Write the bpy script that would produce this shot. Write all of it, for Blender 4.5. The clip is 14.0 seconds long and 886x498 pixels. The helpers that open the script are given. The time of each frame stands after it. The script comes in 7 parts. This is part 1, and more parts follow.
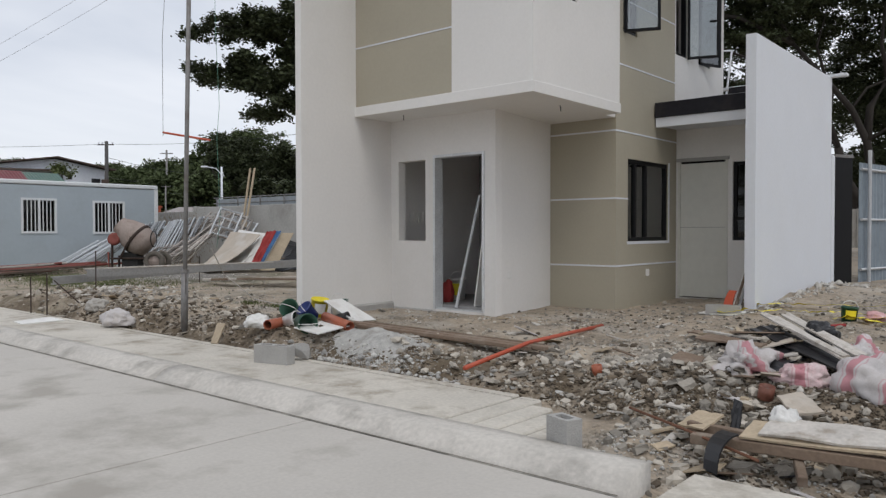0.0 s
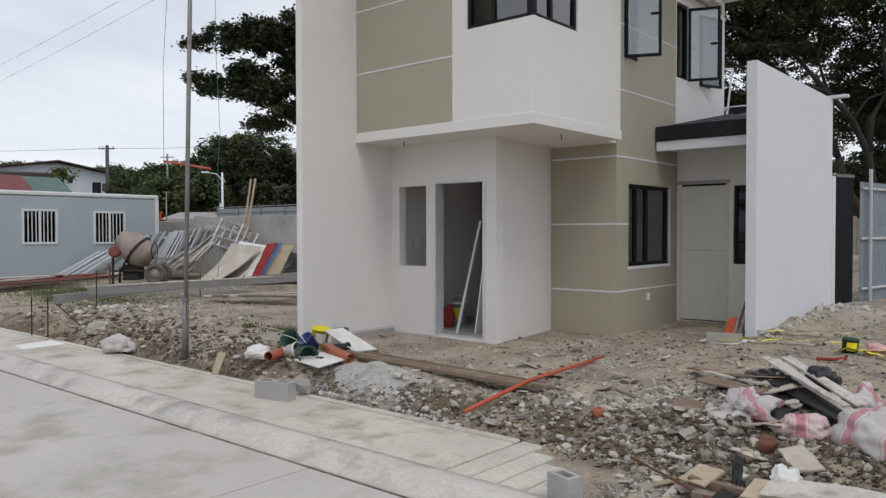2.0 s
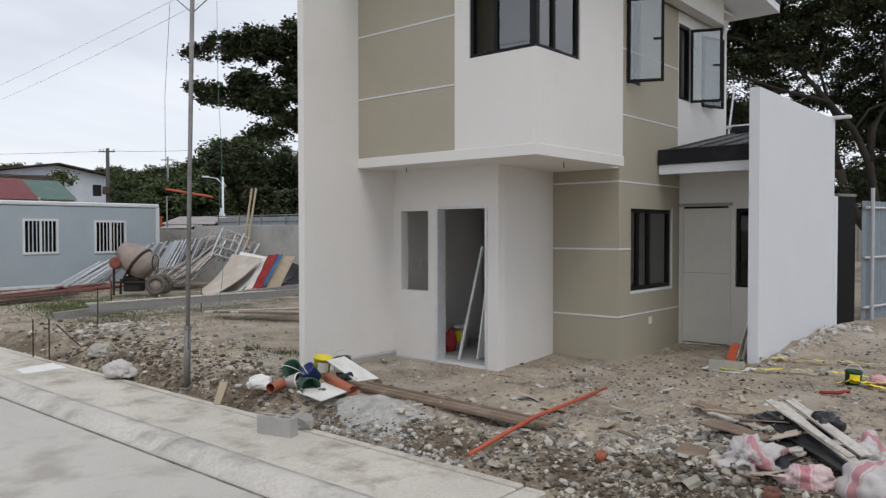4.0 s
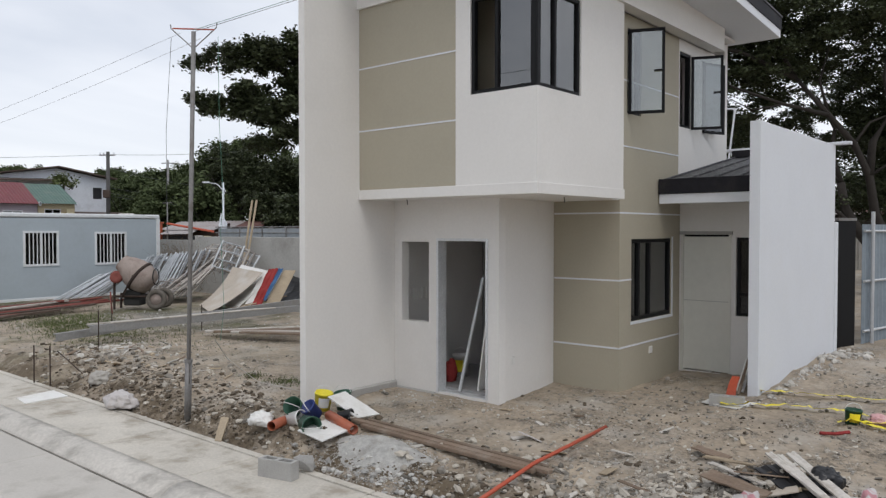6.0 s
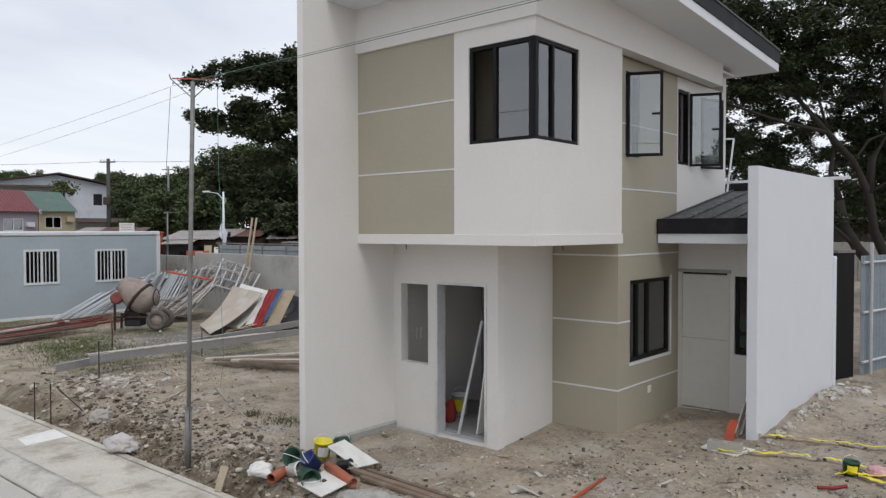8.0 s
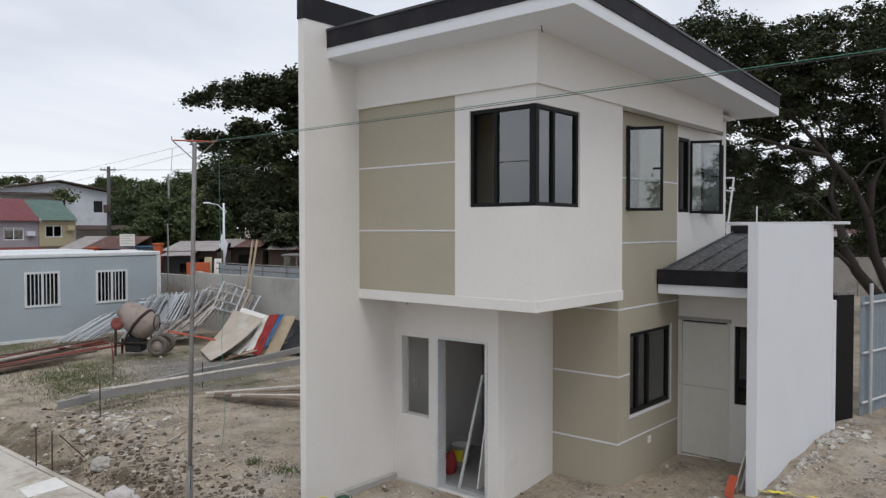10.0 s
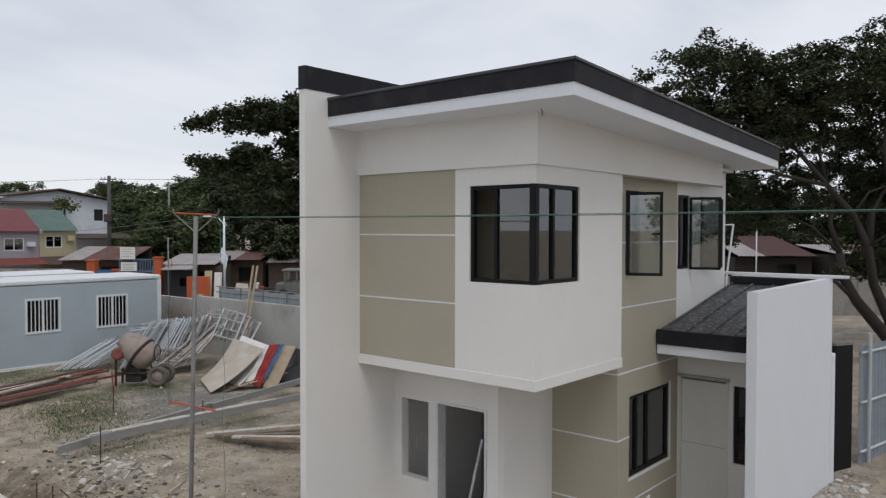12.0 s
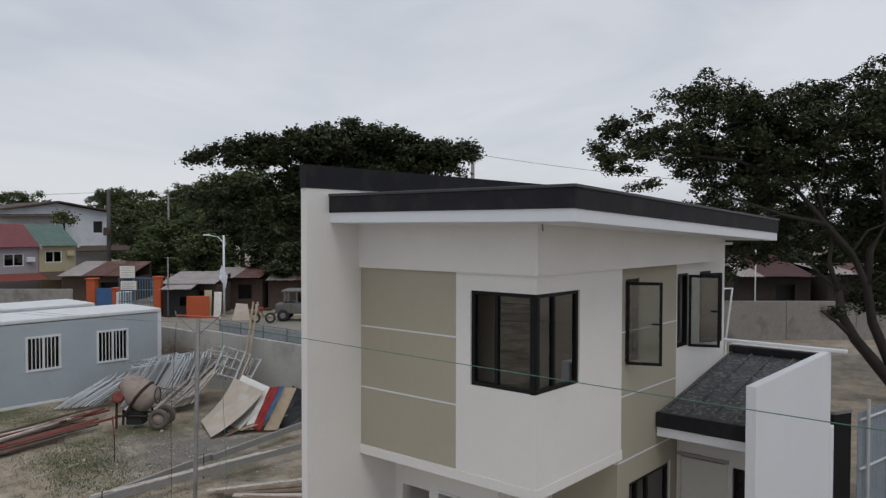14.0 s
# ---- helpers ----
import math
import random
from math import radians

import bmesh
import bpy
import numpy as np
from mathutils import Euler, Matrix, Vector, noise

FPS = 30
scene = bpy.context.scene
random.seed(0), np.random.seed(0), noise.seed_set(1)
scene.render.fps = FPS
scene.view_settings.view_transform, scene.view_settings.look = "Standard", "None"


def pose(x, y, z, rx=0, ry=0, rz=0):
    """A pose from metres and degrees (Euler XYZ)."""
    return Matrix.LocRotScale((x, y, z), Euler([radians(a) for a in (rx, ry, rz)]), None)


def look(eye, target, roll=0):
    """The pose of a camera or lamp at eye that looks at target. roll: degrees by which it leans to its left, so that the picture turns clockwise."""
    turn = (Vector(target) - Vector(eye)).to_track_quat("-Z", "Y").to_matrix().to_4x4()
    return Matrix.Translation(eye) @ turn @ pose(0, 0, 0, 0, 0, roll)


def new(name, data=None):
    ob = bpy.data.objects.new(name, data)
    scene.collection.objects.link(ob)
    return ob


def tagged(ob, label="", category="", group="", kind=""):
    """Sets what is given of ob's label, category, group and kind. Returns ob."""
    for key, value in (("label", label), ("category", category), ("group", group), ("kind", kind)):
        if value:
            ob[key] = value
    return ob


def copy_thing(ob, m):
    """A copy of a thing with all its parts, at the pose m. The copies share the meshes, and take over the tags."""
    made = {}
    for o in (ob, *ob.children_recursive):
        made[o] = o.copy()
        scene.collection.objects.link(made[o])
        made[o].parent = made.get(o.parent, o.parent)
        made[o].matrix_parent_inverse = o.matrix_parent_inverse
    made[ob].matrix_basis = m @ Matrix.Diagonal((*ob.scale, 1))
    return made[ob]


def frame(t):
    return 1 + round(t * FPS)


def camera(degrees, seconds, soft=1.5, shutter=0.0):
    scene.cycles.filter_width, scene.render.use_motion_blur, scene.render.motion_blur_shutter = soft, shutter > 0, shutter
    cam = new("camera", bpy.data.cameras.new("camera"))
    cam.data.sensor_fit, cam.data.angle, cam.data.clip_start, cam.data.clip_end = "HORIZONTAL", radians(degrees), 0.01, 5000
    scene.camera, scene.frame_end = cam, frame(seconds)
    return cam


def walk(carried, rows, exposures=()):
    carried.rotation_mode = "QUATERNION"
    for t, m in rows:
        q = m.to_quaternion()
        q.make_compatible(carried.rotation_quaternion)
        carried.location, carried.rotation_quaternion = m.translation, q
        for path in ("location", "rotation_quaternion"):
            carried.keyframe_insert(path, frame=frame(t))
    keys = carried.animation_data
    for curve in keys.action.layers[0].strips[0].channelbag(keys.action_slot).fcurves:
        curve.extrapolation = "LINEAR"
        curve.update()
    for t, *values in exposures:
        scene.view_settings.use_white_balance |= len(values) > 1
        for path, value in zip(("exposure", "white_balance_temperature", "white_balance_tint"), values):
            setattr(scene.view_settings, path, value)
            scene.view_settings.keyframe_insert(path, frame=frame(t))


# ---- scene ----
cam = camera(61.0, 14.0, soft=1.35)
PATH = [
    (0, (0.906, -0.682, 1.093), (-0.391, 0.839, 1.047), -0.1),
    (0.5, (0.903, -0.68, 1.179), (-0.394, 0.841, 1.134), -0.1),
    (1, (0.905, -0.682, 1.268), (-0.393, 0.839, 1.224), -0.1),
    (1.5, (0.901, -0.679, 1.36), (-0.397, 0.842, 1.314), -0.1),
    (2, (0.9, -0.677, 1.439), (-0.399, 0.844, 1.393), -0.1),
    (2.5, (0.895, -0.677, 1.528), (-0.403, 0.844, 1.481), -0.1),
    (3, (0.886, -0.676, 1.607), (-0.412, 0.845, 1.56), -0.1),
    (5.5, (0.855, -0.676, 2.109), (-0.445, 0.843, 2.058), -0.0),
    (6, (0.862, -0.682, 2.222), (-0.437, 0.838, 2.171), -0.0),
    (6.5, (0.866, -0.674, 2.356), (-0.434, 0.845, 2.304), -0.1),
    (7, (0.877, -0.675, 2.487), (-0.423, 0.844, 2.437), -0.0),
    (7.5, (0.88, -0.677, 2.645), (-0.421, 0.841, 2.594), -0.0),
    (8, (0.887, -0.678, 2.805), (-0.413, 0.841, 2.753), -0.1),
    (10.5, (0.886, -0.692, 3.742), (-0.414, 0.827, 3.689), -0.0),
    (11, (0.888, -0.693, 3.955), (-0.412, 0.826, 3.903), 0.1),
    (11.5, (0.89, -0.698, 4.187), (-0.41, 0.821, 4.133), 0.1),
    (12, (0.893, -0.702, 4.409), (-0.407, 0.817, 4.357), 0.1),
    (12.5, (0.889, -0.716, 4.648), (-0.411, 0.803, 4.596), 0.1),
    (13, (0.884, -0.725, 4.953), (-0.415, 0.795, 4.9), 0.1),
    (13.5, (0.879, -0.73, 5.334), (-0.42, 0.791, 5.28), 0.2),
    (14, (0.889, -0.733, 5.643), (-0.409, 0.787, 5.589), 0.1),
]
EXPOSURES = [(0, -0.10), (3.0, -0.06), (6.0, 0.0), (10.5, -0.08), (12.5, -0.28), (14.0, -0.46)]
walk(cam, [(t, look(eye, target, roll)) for t, eye, target, roll in PATH], EXPOSURES)

# ---- light: an overcast day ----
world = bpy.data.worlds.new("overcast_sky")
scene.world = world
world.use_nodes = True
wn, wl = world.node_tree.nodes, world.node_tree.links
wn.clear()
w_out, w_bg, w_mix = wn.new("ShaderNodeOutputWorld"), wn.new("ShaderNodeBackground"), wn.new("ShaderNodeMix")
w_mix.data_type = "RGBA"
w_sky = wn.new("ShaderNodeTexSky")
w_sky.sky_type, w_sky.sun_disc = "NISHITA", False
w_sky.sun_elevation, w_sky.sun_rotation = radians(58), radians(125)
w_gain = wn.new("ShaderNodeVectorMath")
w_gain.operation = "SCALE"
w_gain.inputs["Scale"].default_value = 0.10
w_tc, w_map, w_noise, w_ramp = wn.new("ShaderNodeTexCoord"), wn.new("ShaderNodeMapping"), wn.new("ShaderNodeTexNoise"), wn.new("ShaderNodeValToRGB")
w_map.inputs["Scale"].default_value = (1.0, 1.0, 3.6)
w_noise.inputs["Scale"].default_value, w_noise.inputs["Detail"].default_value, w_noise.inputs["Roughness"].default_value = 1.7, 7, 0.5
w_noise.inputs["Distortion"].default_value = 0.5
w_ramp.color_ramp.elements[0].position, w_ramp.color_ramp.elements[0].color = 0.34, (0.56, 0.60, 0.68, 1)
w_ramp.color_ramp.elements[1].position, w_ramp.color_ramp.elements[1].color = 0.62, (0.80, 0.82, 0.87, 1)
wl.new(w_tc.outputs["Generated"], w_map.inputs["Vector"])
wl.new(w_map.outputs["Vector"], w_noise.inputs["Vector"])
wl.new(w_noise.outputs["Fac"], w_ramp.inputs["Fac"])
wl.new(w_sky.outputs["Color"], w_gain.inputs[0])
w_mix.inputs["Factor"].default_value = 0.88
wl.new(w_gain.outputs["Vector"], w_mix.inputs["A"])
wl.new(w_ramp.outputs["Color"], w_mix.inputs["B"])
wl.new(w_mix.outputs["Result"], w_bg.inputs["Color"])
w_bg.inputs["Strength"].default_value = 1.22
wl.new(w_bg.outputs["Background"], w_out.inputs["Surface"])

sun = new("sun", bpy.data.lights.new("sun", "SUN"))
sun.data.energy, sun.data.angle, sun.data.color = 0.9, radians(25), (1.0, 0.97, 0.93)
sun.matrix_world = look((6.0, -4.2, 11.0), (0, 0, 0))


# ---- materials ----
def material(name, color, rough=0.8, metal=0.0, vary=0.12, scale=3.0, fine=60.0, bump=0.15, bump_scale=80.0, stain=None, stain_amount=0.0, stain_scale=1.2, piece=0.0, island=0.0, spec=0.4):
    """Base colour with two scales of variation, optional stains, and fine relief, at real-world size."""
    m = bpy.data.materials.new(name)
    m.use_nodes = True
    n, l = m.node_tree.nodes, m.node_tree.links
    bsdf = n["Principled BSDF"]
    bsdf.inputs["Roughness"].default_value, bsdf.inputs["Metallic"].default_value = rough, metal
    bsdf.inputs["Specular IOR Level"].default_value = spec
    tc = n.new("ShaderNodeTexCoord")
    big, small = n.new("ShaderNodeTexNoise"), n.new("ShaderNodeTexNoise")
    big.inputs["Scale"].default_value, big.inputs["Detail"].default_value = scale, 5
    small.inputs["Scale"].default_value, small.inputs["Detail"].default_value = fine, 4
    l.new(tc.outputs["Object"], big.inputs["Vector"])
    l.new(tc.outputs["Object"], small.inputs["Vector"])
    add = n.new("ShaderNodeMath")
    add.operation = "ADD"
    l.new(big.outputs["Fac"], add.inputs[0])
    l.new(small.outputs["Fac"], add.inputs[1])
    value = n.new("ShaderNodeMapRange")
    value.inputs["From Min"].default_value, value.inputs["From Max"].default_value = 0.6, 1.4
    value.inputs["To Min"].default_value, value.inputs["To Max"].default_value = 1 - vary, 1 + vary
    l.new(add.outputs[0], value.inputs["Value"])
    level = value.outputs["Result"]
    for amount, node, socket in ((piece, "ShaderNodeObjectInfo", "Random"), (island, "ShaderNodeNewGeometry", "Random Per Island")):
        if amount:
            info, span, mul = n.new(node), n.new("ShaderNodeMapRange"), n.new("ShaderNodeMath")
            span.inputs["To Min"].default_value, span.inputs["To Max"].default_value = 1 - amount, 1 + amount
            l.new(info.outputs[socket], span.inputs["Value"])
            mul.operation = "MULTIPLY"
            l.new(level, mul.inputs[0])
            l.new(span.outputs["Result"], mul.inputs[1])
            level = mul.outputs[0]
    tint = n.new("ShaderNodeVectorMath")
    tint.operation = "SCALE"
    tint.inputs[0].default_value = color
    l.new(level, tint.inputs["Scale"])
    out = tint.outputs["Vector"]
    if stain:
        sn, ramp, mix = n.new("ShaderNodeTexNoise"), n.new("ShaderNodeValToRGB"), n.new("ShaderNodeMix")
        sn.inputs["Scale"].default_value, sn.inputs["Detail"].default_value, sn.inputs["Roughness"].default_value = stain_scale, 8, 0.62
        l.new(tc.outputs["Object"], sn.inputs["Vector"])
        ramp.color_ramp.elements[0].position, ramp.color_ramp.elements[1].position = 0.5, 0.68
        ramp.color_ramp.elements[1].color = (stain_amount,) * 3 + (1,)
        l.new(sn.outputs["Fac"], ramp.inputs["Fac"])
        mix.data_type = "RGBA"
        l.new(ramp.outputs["Color"], mix.inputs["Factor"])
        l.new(out, mix.inputs["A"])
        mix.inputs["B"].default_value = (*stain, 1)
        out = mix.outputs["Result"]
    l.new(out, bsdf.inputs["Base Color"])
    if bump:
        bn, bp = n.new("ShaderNodeTexNoise"), n.new("ShaderNodeBump")
        bn.inputs["Scale"].default_value, bn.inputs["Detail"].default_value = bump_scale, 5
        l.new(tc.outputs["Object"], bn.inputs["Vector"])
        bp.inputs["Strength"].default_value, bp.inputs["Distance"].default_value = bump, 0.01
        l.new(bn.outputs["Fac"], bp.inputs["Height"])
        l.new(bp.outputs["Normal"], bsdf.inputs["Normal"])
    return m


def glass_material(name, tint=(0.66, 0.70, 0.69), rough=0.02, ior=2.75):
    m = bpy.data.materials.new(name)
    m.use_nodes = True
    n, l = m.node_tree.nodes, m.node_tree.links
    n.remove(n["Principled BSDF"])
    clear, shine, mix, fres = n.new("ShaderNodeBsdfTransparent"), n.new("ShaderNodeBsdfGlossy"), n.new("ShaderNodeMixShader"), n.new("ShaderNodeFresnel")
    clear.inputs["Color"].default_value = (*tint, 1)
    shine.inputs["Roughness"].default_value = rough
    fres.inputs["IOR"].default_value = ior
    l.new(fres.outputs[0], mix.inputs[0])
    l.new(clear.outputs[0], mix.inputs[1])
    l.new(shine.outputs[0], mix.inputs[2])
    l.new(mix.outputs[0], n["Material Output"].inputs["Surface"])
    return m


WHITE = material("white_wall_paint", (0.74, 0.72, 0.69), 0.75, vary=0.035, scale=1.3, fine=25, bump=0.12, bump_scale=120, stain=(0.60, 0.58, 0.54), stain_amount=0.22, stain_scale=0.9)
FRESH = material("bright_white_paint", (0.70, 0.72, 0.755), 0.7, vary=0.03, scale=1.3, fine=25, bump=0.1, bump_scale=120, stain=(0.68, 0.68, 0.68), stain_amount=0.2, stain_scale=0.8)
BEIGE = material("beige_wall_paint", (0.40, 0.365, 0.285), 0.75, vary=0.04, scale=1.4, fine=30, bump=0.12, bump_scale=120, stain=(0.35, 0.32, 0.25), stain_amount=0.3)
DARK = material("dark_grey_flashing", (0.016, 0.0155, 0.02), 0.65, vary=0.25, scale=2.5, fine=18, bump=0.05, stain=(0.05, 0.045, 0.04), stain_amount=0.4, stain_scale=2.6, spec=0.22)
CAPPING = material("worn_dark_capping", (0.05, 0.05, 0.056), 0.45, 0.2, vary=0.2, scale=3, fine=20, bump=0.05, spec=0.5)
INNER = material("bare_plaster", (0.27, 0.265, 0.26), 0.9, vary=0.1, scale=1.5, fine=20, bump=0.2)
BLACK = material("black_aluminium", (0.008, 0.008, 0.009), 0.5, 0.0, vary=0.15, bump=0.0, spec=0.2)
GLASS = glass_material("window_glass")
TINTED = glass_material("dark_tinted_glass", (0.22, 0.22, 0.22), ior=1.45)
GALV = material("galvanised_steel", (0.58, 0.59, 0.60), 0.5, 0.35, vary=0.15, scale=5, fine=40, bump=0.05, piece=0.12, island=0.15)
FRAMES = material("galvanised_frame_tube", (0.50, 0.52, 0.54), 0.45, 0.45, vary=0.2, scale=5, fine=40, bump=0.05, piece=0.45)
OLDFRAMES = material("cement_stained_tube", (0.40, 0.37, 0.34), 0.7, 0.25, vary=0.3, scale=6, fine=40, bump=0.15, stain=(0.17, 0.115, 0.08), stain_amount=0.8, stain_scale=5, piece=0.45)
CHAN = material("dull_steel_channel", (0.33, 0.33, 0.325), 0.6, 0.3, vary=0.2, scale=3, fine=30, bump=0.05, stain=(0.24, 0.21, 0.18), stain_amount=0.5, stain_scale=3)
OLDPIPE = material("weathered_grey_pipe", (0.24, 0.235, 0.23), 0.6, 0.4, vary=0.2, scale=6, fine=40, bump=0.1, stain=(0.13, 0.09, 0.07), stain_amount=0.5, stain_scale=5)
ROAD = material("road_concrete", (0.49, 0.462, 0.42), 0.9, vary=0.10, scale=0.9, fine=40, bump=0.25, bump_scale=150, stain=(0.33, 0.305, 0.265), stain_amount=0.8, stain_scale=1.6, piece=0.03)
KERB = material("kerb_concrete", (0.515, 0.485, 0.44), 0.9, vary=0.2, scale=2.2, fine=30, bump=0.35, bump_scale=60, stain=(0.30, 0.28, 0.25), stain_amount=0.8, stain_scale=3.2, piece=0.04)
WALK = material("pavement_concrete", (0.52, 0.485, 0.425), 0.92, vary=0.18, scale=2.0, fine=35, bump=0.35, bump_scale=70, stain=(0.30, 0.26, 0.205), stain_amount=0.85, stain_scale=2.6, piece=0.06)
BLOCK = material("concrete_block", (0.39, 0.38, 0.36), 0.95, vary=0.14, scale=6, fine=70, bump=0.6, bump_scale=90)
STONE = material("rubble_stone", (0.335, 0.305, 0.26), 0.95, vary=0.2, scale=6, fine=50, bump=0.4, bump_scale=60, island=0.6)
GRAVEL = material("grey_gravel", (0.43, 0.42, 0.395), 0.95, vary=0.15, scale=8, fine=60, bump=0.3, island=0.3)
PLASTERBED = material("white_plaster_powder", (0.62, 0.60, 0.56), 0.97, vary=0.25, scale=14, fine=110, bump=1.0, bump_scale=70, stain=(0.34, 0.30, 0.25), stain_amount=0.95, stain_scale=11)
GRAVELBED = material("fine_crushed_gravel", (0.42, 0.41, 0.385), 0.97, vary=0.35, scale=14, fine=110, bump=1.0, bump_scale=95, stain=(0.27, 0.25, 0.22), stain_amount=0.6, stain_scale=9)
PALE = material("plaster_rubble", (0.46, 0.435, 0.395), 0.95, vary=0.12, scale=6, fine=50, bump=0.4, bump_scale=60, island=0.25)
WOOD = material("weathered_timber", (0.20, 0.145, 0.105), 0.85, vary=0.25, scale=4, fine=45, bump=0.3, bump_scale=50, piece=0.2, stain=(0.33, 0.29, 0.24), stain_amount=0.5, stain_scale=3)
DARKTIMBER = material("dark_old_timber", (0.10, 0.072, 0.056), 0.9, vary=0.3, scale=4, fine=45, bump=0.3, bump_scale=50, piece=0.35, stain=(0.24, 0.20, 0.17), stain_amount=0.5, stain_scale=3)
PALEWOOD = material("pale_sawn_wood", (0.42, 0.34, 0.24), 0.85, vary=0.2, scale=5, fine=45, bump=0.2, piece=0.2)
PLY = material("dirty_plywood", (0.46, 0.40, 0.33), 0.85, vary=0.15, scale=2, fine=30, bump=0.1, stain=(0.55, 0.52, 0.48), stain_amount=0.8, stain_scale=1.4)
SCUFFED = material("scuffed_dirty_laminate", (0.52, 0.485, 0.44), 0.8, vary=0.18, scale=5, fine=40, bump=0.25, bump_scale=40, stain=(0.27, 0.225, 0.175), stain_amount=0.8, stain_scale=7)
TERRA = material("brown_pipe_plastic", (0.19, 0.075, 0.05), 0.5, vary=0.15, scale=8, bump=0.0)
BOARD = material("white_cement_board", (0.74, 0.73, 0.70), 0.7, vary=0.06, scale=3, fine=30, bump=0.05, stain=(0.52, 0.48, 0.42), stain_amount=0.45, stain_scale=4)
PVC = material("orange_pipe_plastic", (0.36, 0.105, 0.055), 0.45, vary=0.12, scale=6, fine=30, bump=0.0, stain=(0.38, 0.2, 0.13), stain_amount=0.4, stain_scale=5)
REDPIPE = material("red_orange_pipe", (0.45, 0.085, 0.042), 0.45, vary=0.1, scale=6, fine=30, bump=0.0)
SACK = material("woven_white_sack", (0.54, 0.51, 0.50), 0.65, vary=0.12, scale=9, fine=120, bump=0.3, bump_scale=200, stain=(0.40, 0.35, 0.29), stain_amount=0.5, stain_scale=4)
PINK = material("woven_red_sack_stripe", (0.58, 0.33, 0.33), 0.65, vary=0.15, scale=9, fine=120, bump=0.3, bump_scale=200, stain=(0.7, 0.62, 0.58), stain_amount=0.6, stain_scale=9)
BLACKBAG = material("black_plastic_sheet", (0.018, 0.018, 0.02), 0.35, vary=0.2, bump=0.1, bump_scale=20)
GREENPAIL = material("dark_green_pail", (0.02, 0.075, 0.045), 0.4, vary=0.12, bump=0.0)
YELLOW = material("yellow_plastic", (0.78, 0.66, 0.04), 0.45, vary=0.12, scale=8, bump=0.0)
BLUE = material("blue_plastic", (0.022, 0.04, 0.17), 0.45, vary=0.15, scale=8, bump=0.0)
WHITEPL = material("white_plastic", (0.72, 0.71, 0.68), 0.5, vary=0.06, scale=8, bump=0.0)
RED = material("red_cloth", (0.28, 0.032, 0.03), 0.8, vary=0.2, scale=6, bump=0.1)
CYAN = material("blue_sheet", (0.05, 0.13, 0.28), 0.6, vary=0.15, scale=6, bump=0.0)
DOORM = material("plastic_wrapped_door", (0.66, 0.65, 0.59), 0.5, vary=0.05, scale=2, fine=10, bump=0.25, bump_scale=6)
SHED = material("shed_roof_sheet", (0.05, 0.05, 0.054), 0.55, 0.15, vary=0.4, scale=5, fine=22, bump=0.15, stain=(0.27, 0.27, 0.275), stain_amount=0.7, stain_scale=13)
CONT = material("grey_blue_panel", (0.40, 0.452, 0.487), 0.5, vary=0.04, scale=1, fine=10, bump=0.0, stain=(0.35, 0.39, 0.41), stain_amount=0.4)
CONTW = material("white_painted_steel", (0.70, 0.72, 0.73), 0.5, vary=0.05, scale=1.5, fine=12, bump=0.0, stain=(0.5, 0.48, 0.44), stain_amount=0.3, stain_scale=2)
ZINCWALL = material("weathered_bluish_sheet", (0.30, 0.33, 0.35), 0.7, 0.1, vary=0.15, scale=2, fine=12, bump=0.05, stain=(0.22, 0.22, 0.21), stain_amount=0.5, piece=0.12)
DARKRUST = material("dark_rusted_iron", (0.055, 0.038, 0.031), 0.85, 0.2, vary=0.35, scale=6, fine=40, bump=0.3)
WALLC = material("rough_concrete_wall", (0.42, 0.41, 0.385), 0.95, vary=0.15, scale=0.9, fine=14, bump=0.35, bump_scale=25, stain=(0.23, 0.22, 0.20), stain_amount=0.6, stain_scale=0.7)
RUSTRED = material("faded_red_paint", (0.20, 0.055, 0.042), 0.7, vary=0.25, scale=8, bump=0.1)
RUST = material("rusty_iron", (0.16, 0.075, 0.045), 0.85, 0.2, vary=0.3, scale=6, fine=40, bump=0.3)
TYRE = material("dusty_tyre_rubber", (0.13, 0.115, 0.098), 0.95, vary=0.3, scale=8, fine=40, bump=0.3, bump_scale=40)
REARC = material("dirty_rear_concrete", (0.29, 0.275, 0.25), 0.95, vary=0.22, scale=0.9, fine=14, bump=0.35, bump_scale=25, stain=(0.13, 0.12, 0.105), stain_amount=0.8, stain_scale=0.9)
MIXER = material("cement_caked_drum", (0.33, 0.272, 0.24), 0.85, vary=0.22, scale=4, fine=30, bump=0.5, bump_scale=30, stain=(0.20, 0.14, 0.115), stain_amount=0.7, stain_scale=3)
RUBBER = material("black_rubber", (0.025, 0.025, 0.024), 0.8, vary=0.2, bump=0.1)
BARK = material("grey_bark", (0.030, 0.025, 0.021), 0.95, vary=0.25, scale=4, fine=25, bump=0.6, bump_scale=14)
LEAF = material("dark_green_leaves", (0.042, 0.052, 0.023), 0.6, vary=0.2, scale=0.5, fine=3, bump=0.0, island=0.45, spec=0.25)
# olive leaf colour, lightened to carry the haze over the far trees
LEAFB = material("hazy_olive_leaves", (0.080, 0.102, 0.047), 0.8, vary=0.2, scale=0.5, fine=3, bump=0.0, island=0.3, spec=0.1)
GRASS = material("grass_blades", (0.10, 0.12, 0.042), 0.8, vary=0.2, bump=0.0, island=0.4)
DRY = material("dry_brown_brush", (0.20, 0.13, 0.07), 0.9, vary=0.2, bump=0.0, island=0.4)
WIRE = material("wire_sheath", (0.04, 0.045, 0.045), 0.6, bump=0.0)
GREENWIRE = material("green_wire_sheath", (0.07, 0.20, 0.14), 0.5, bump=0.0)

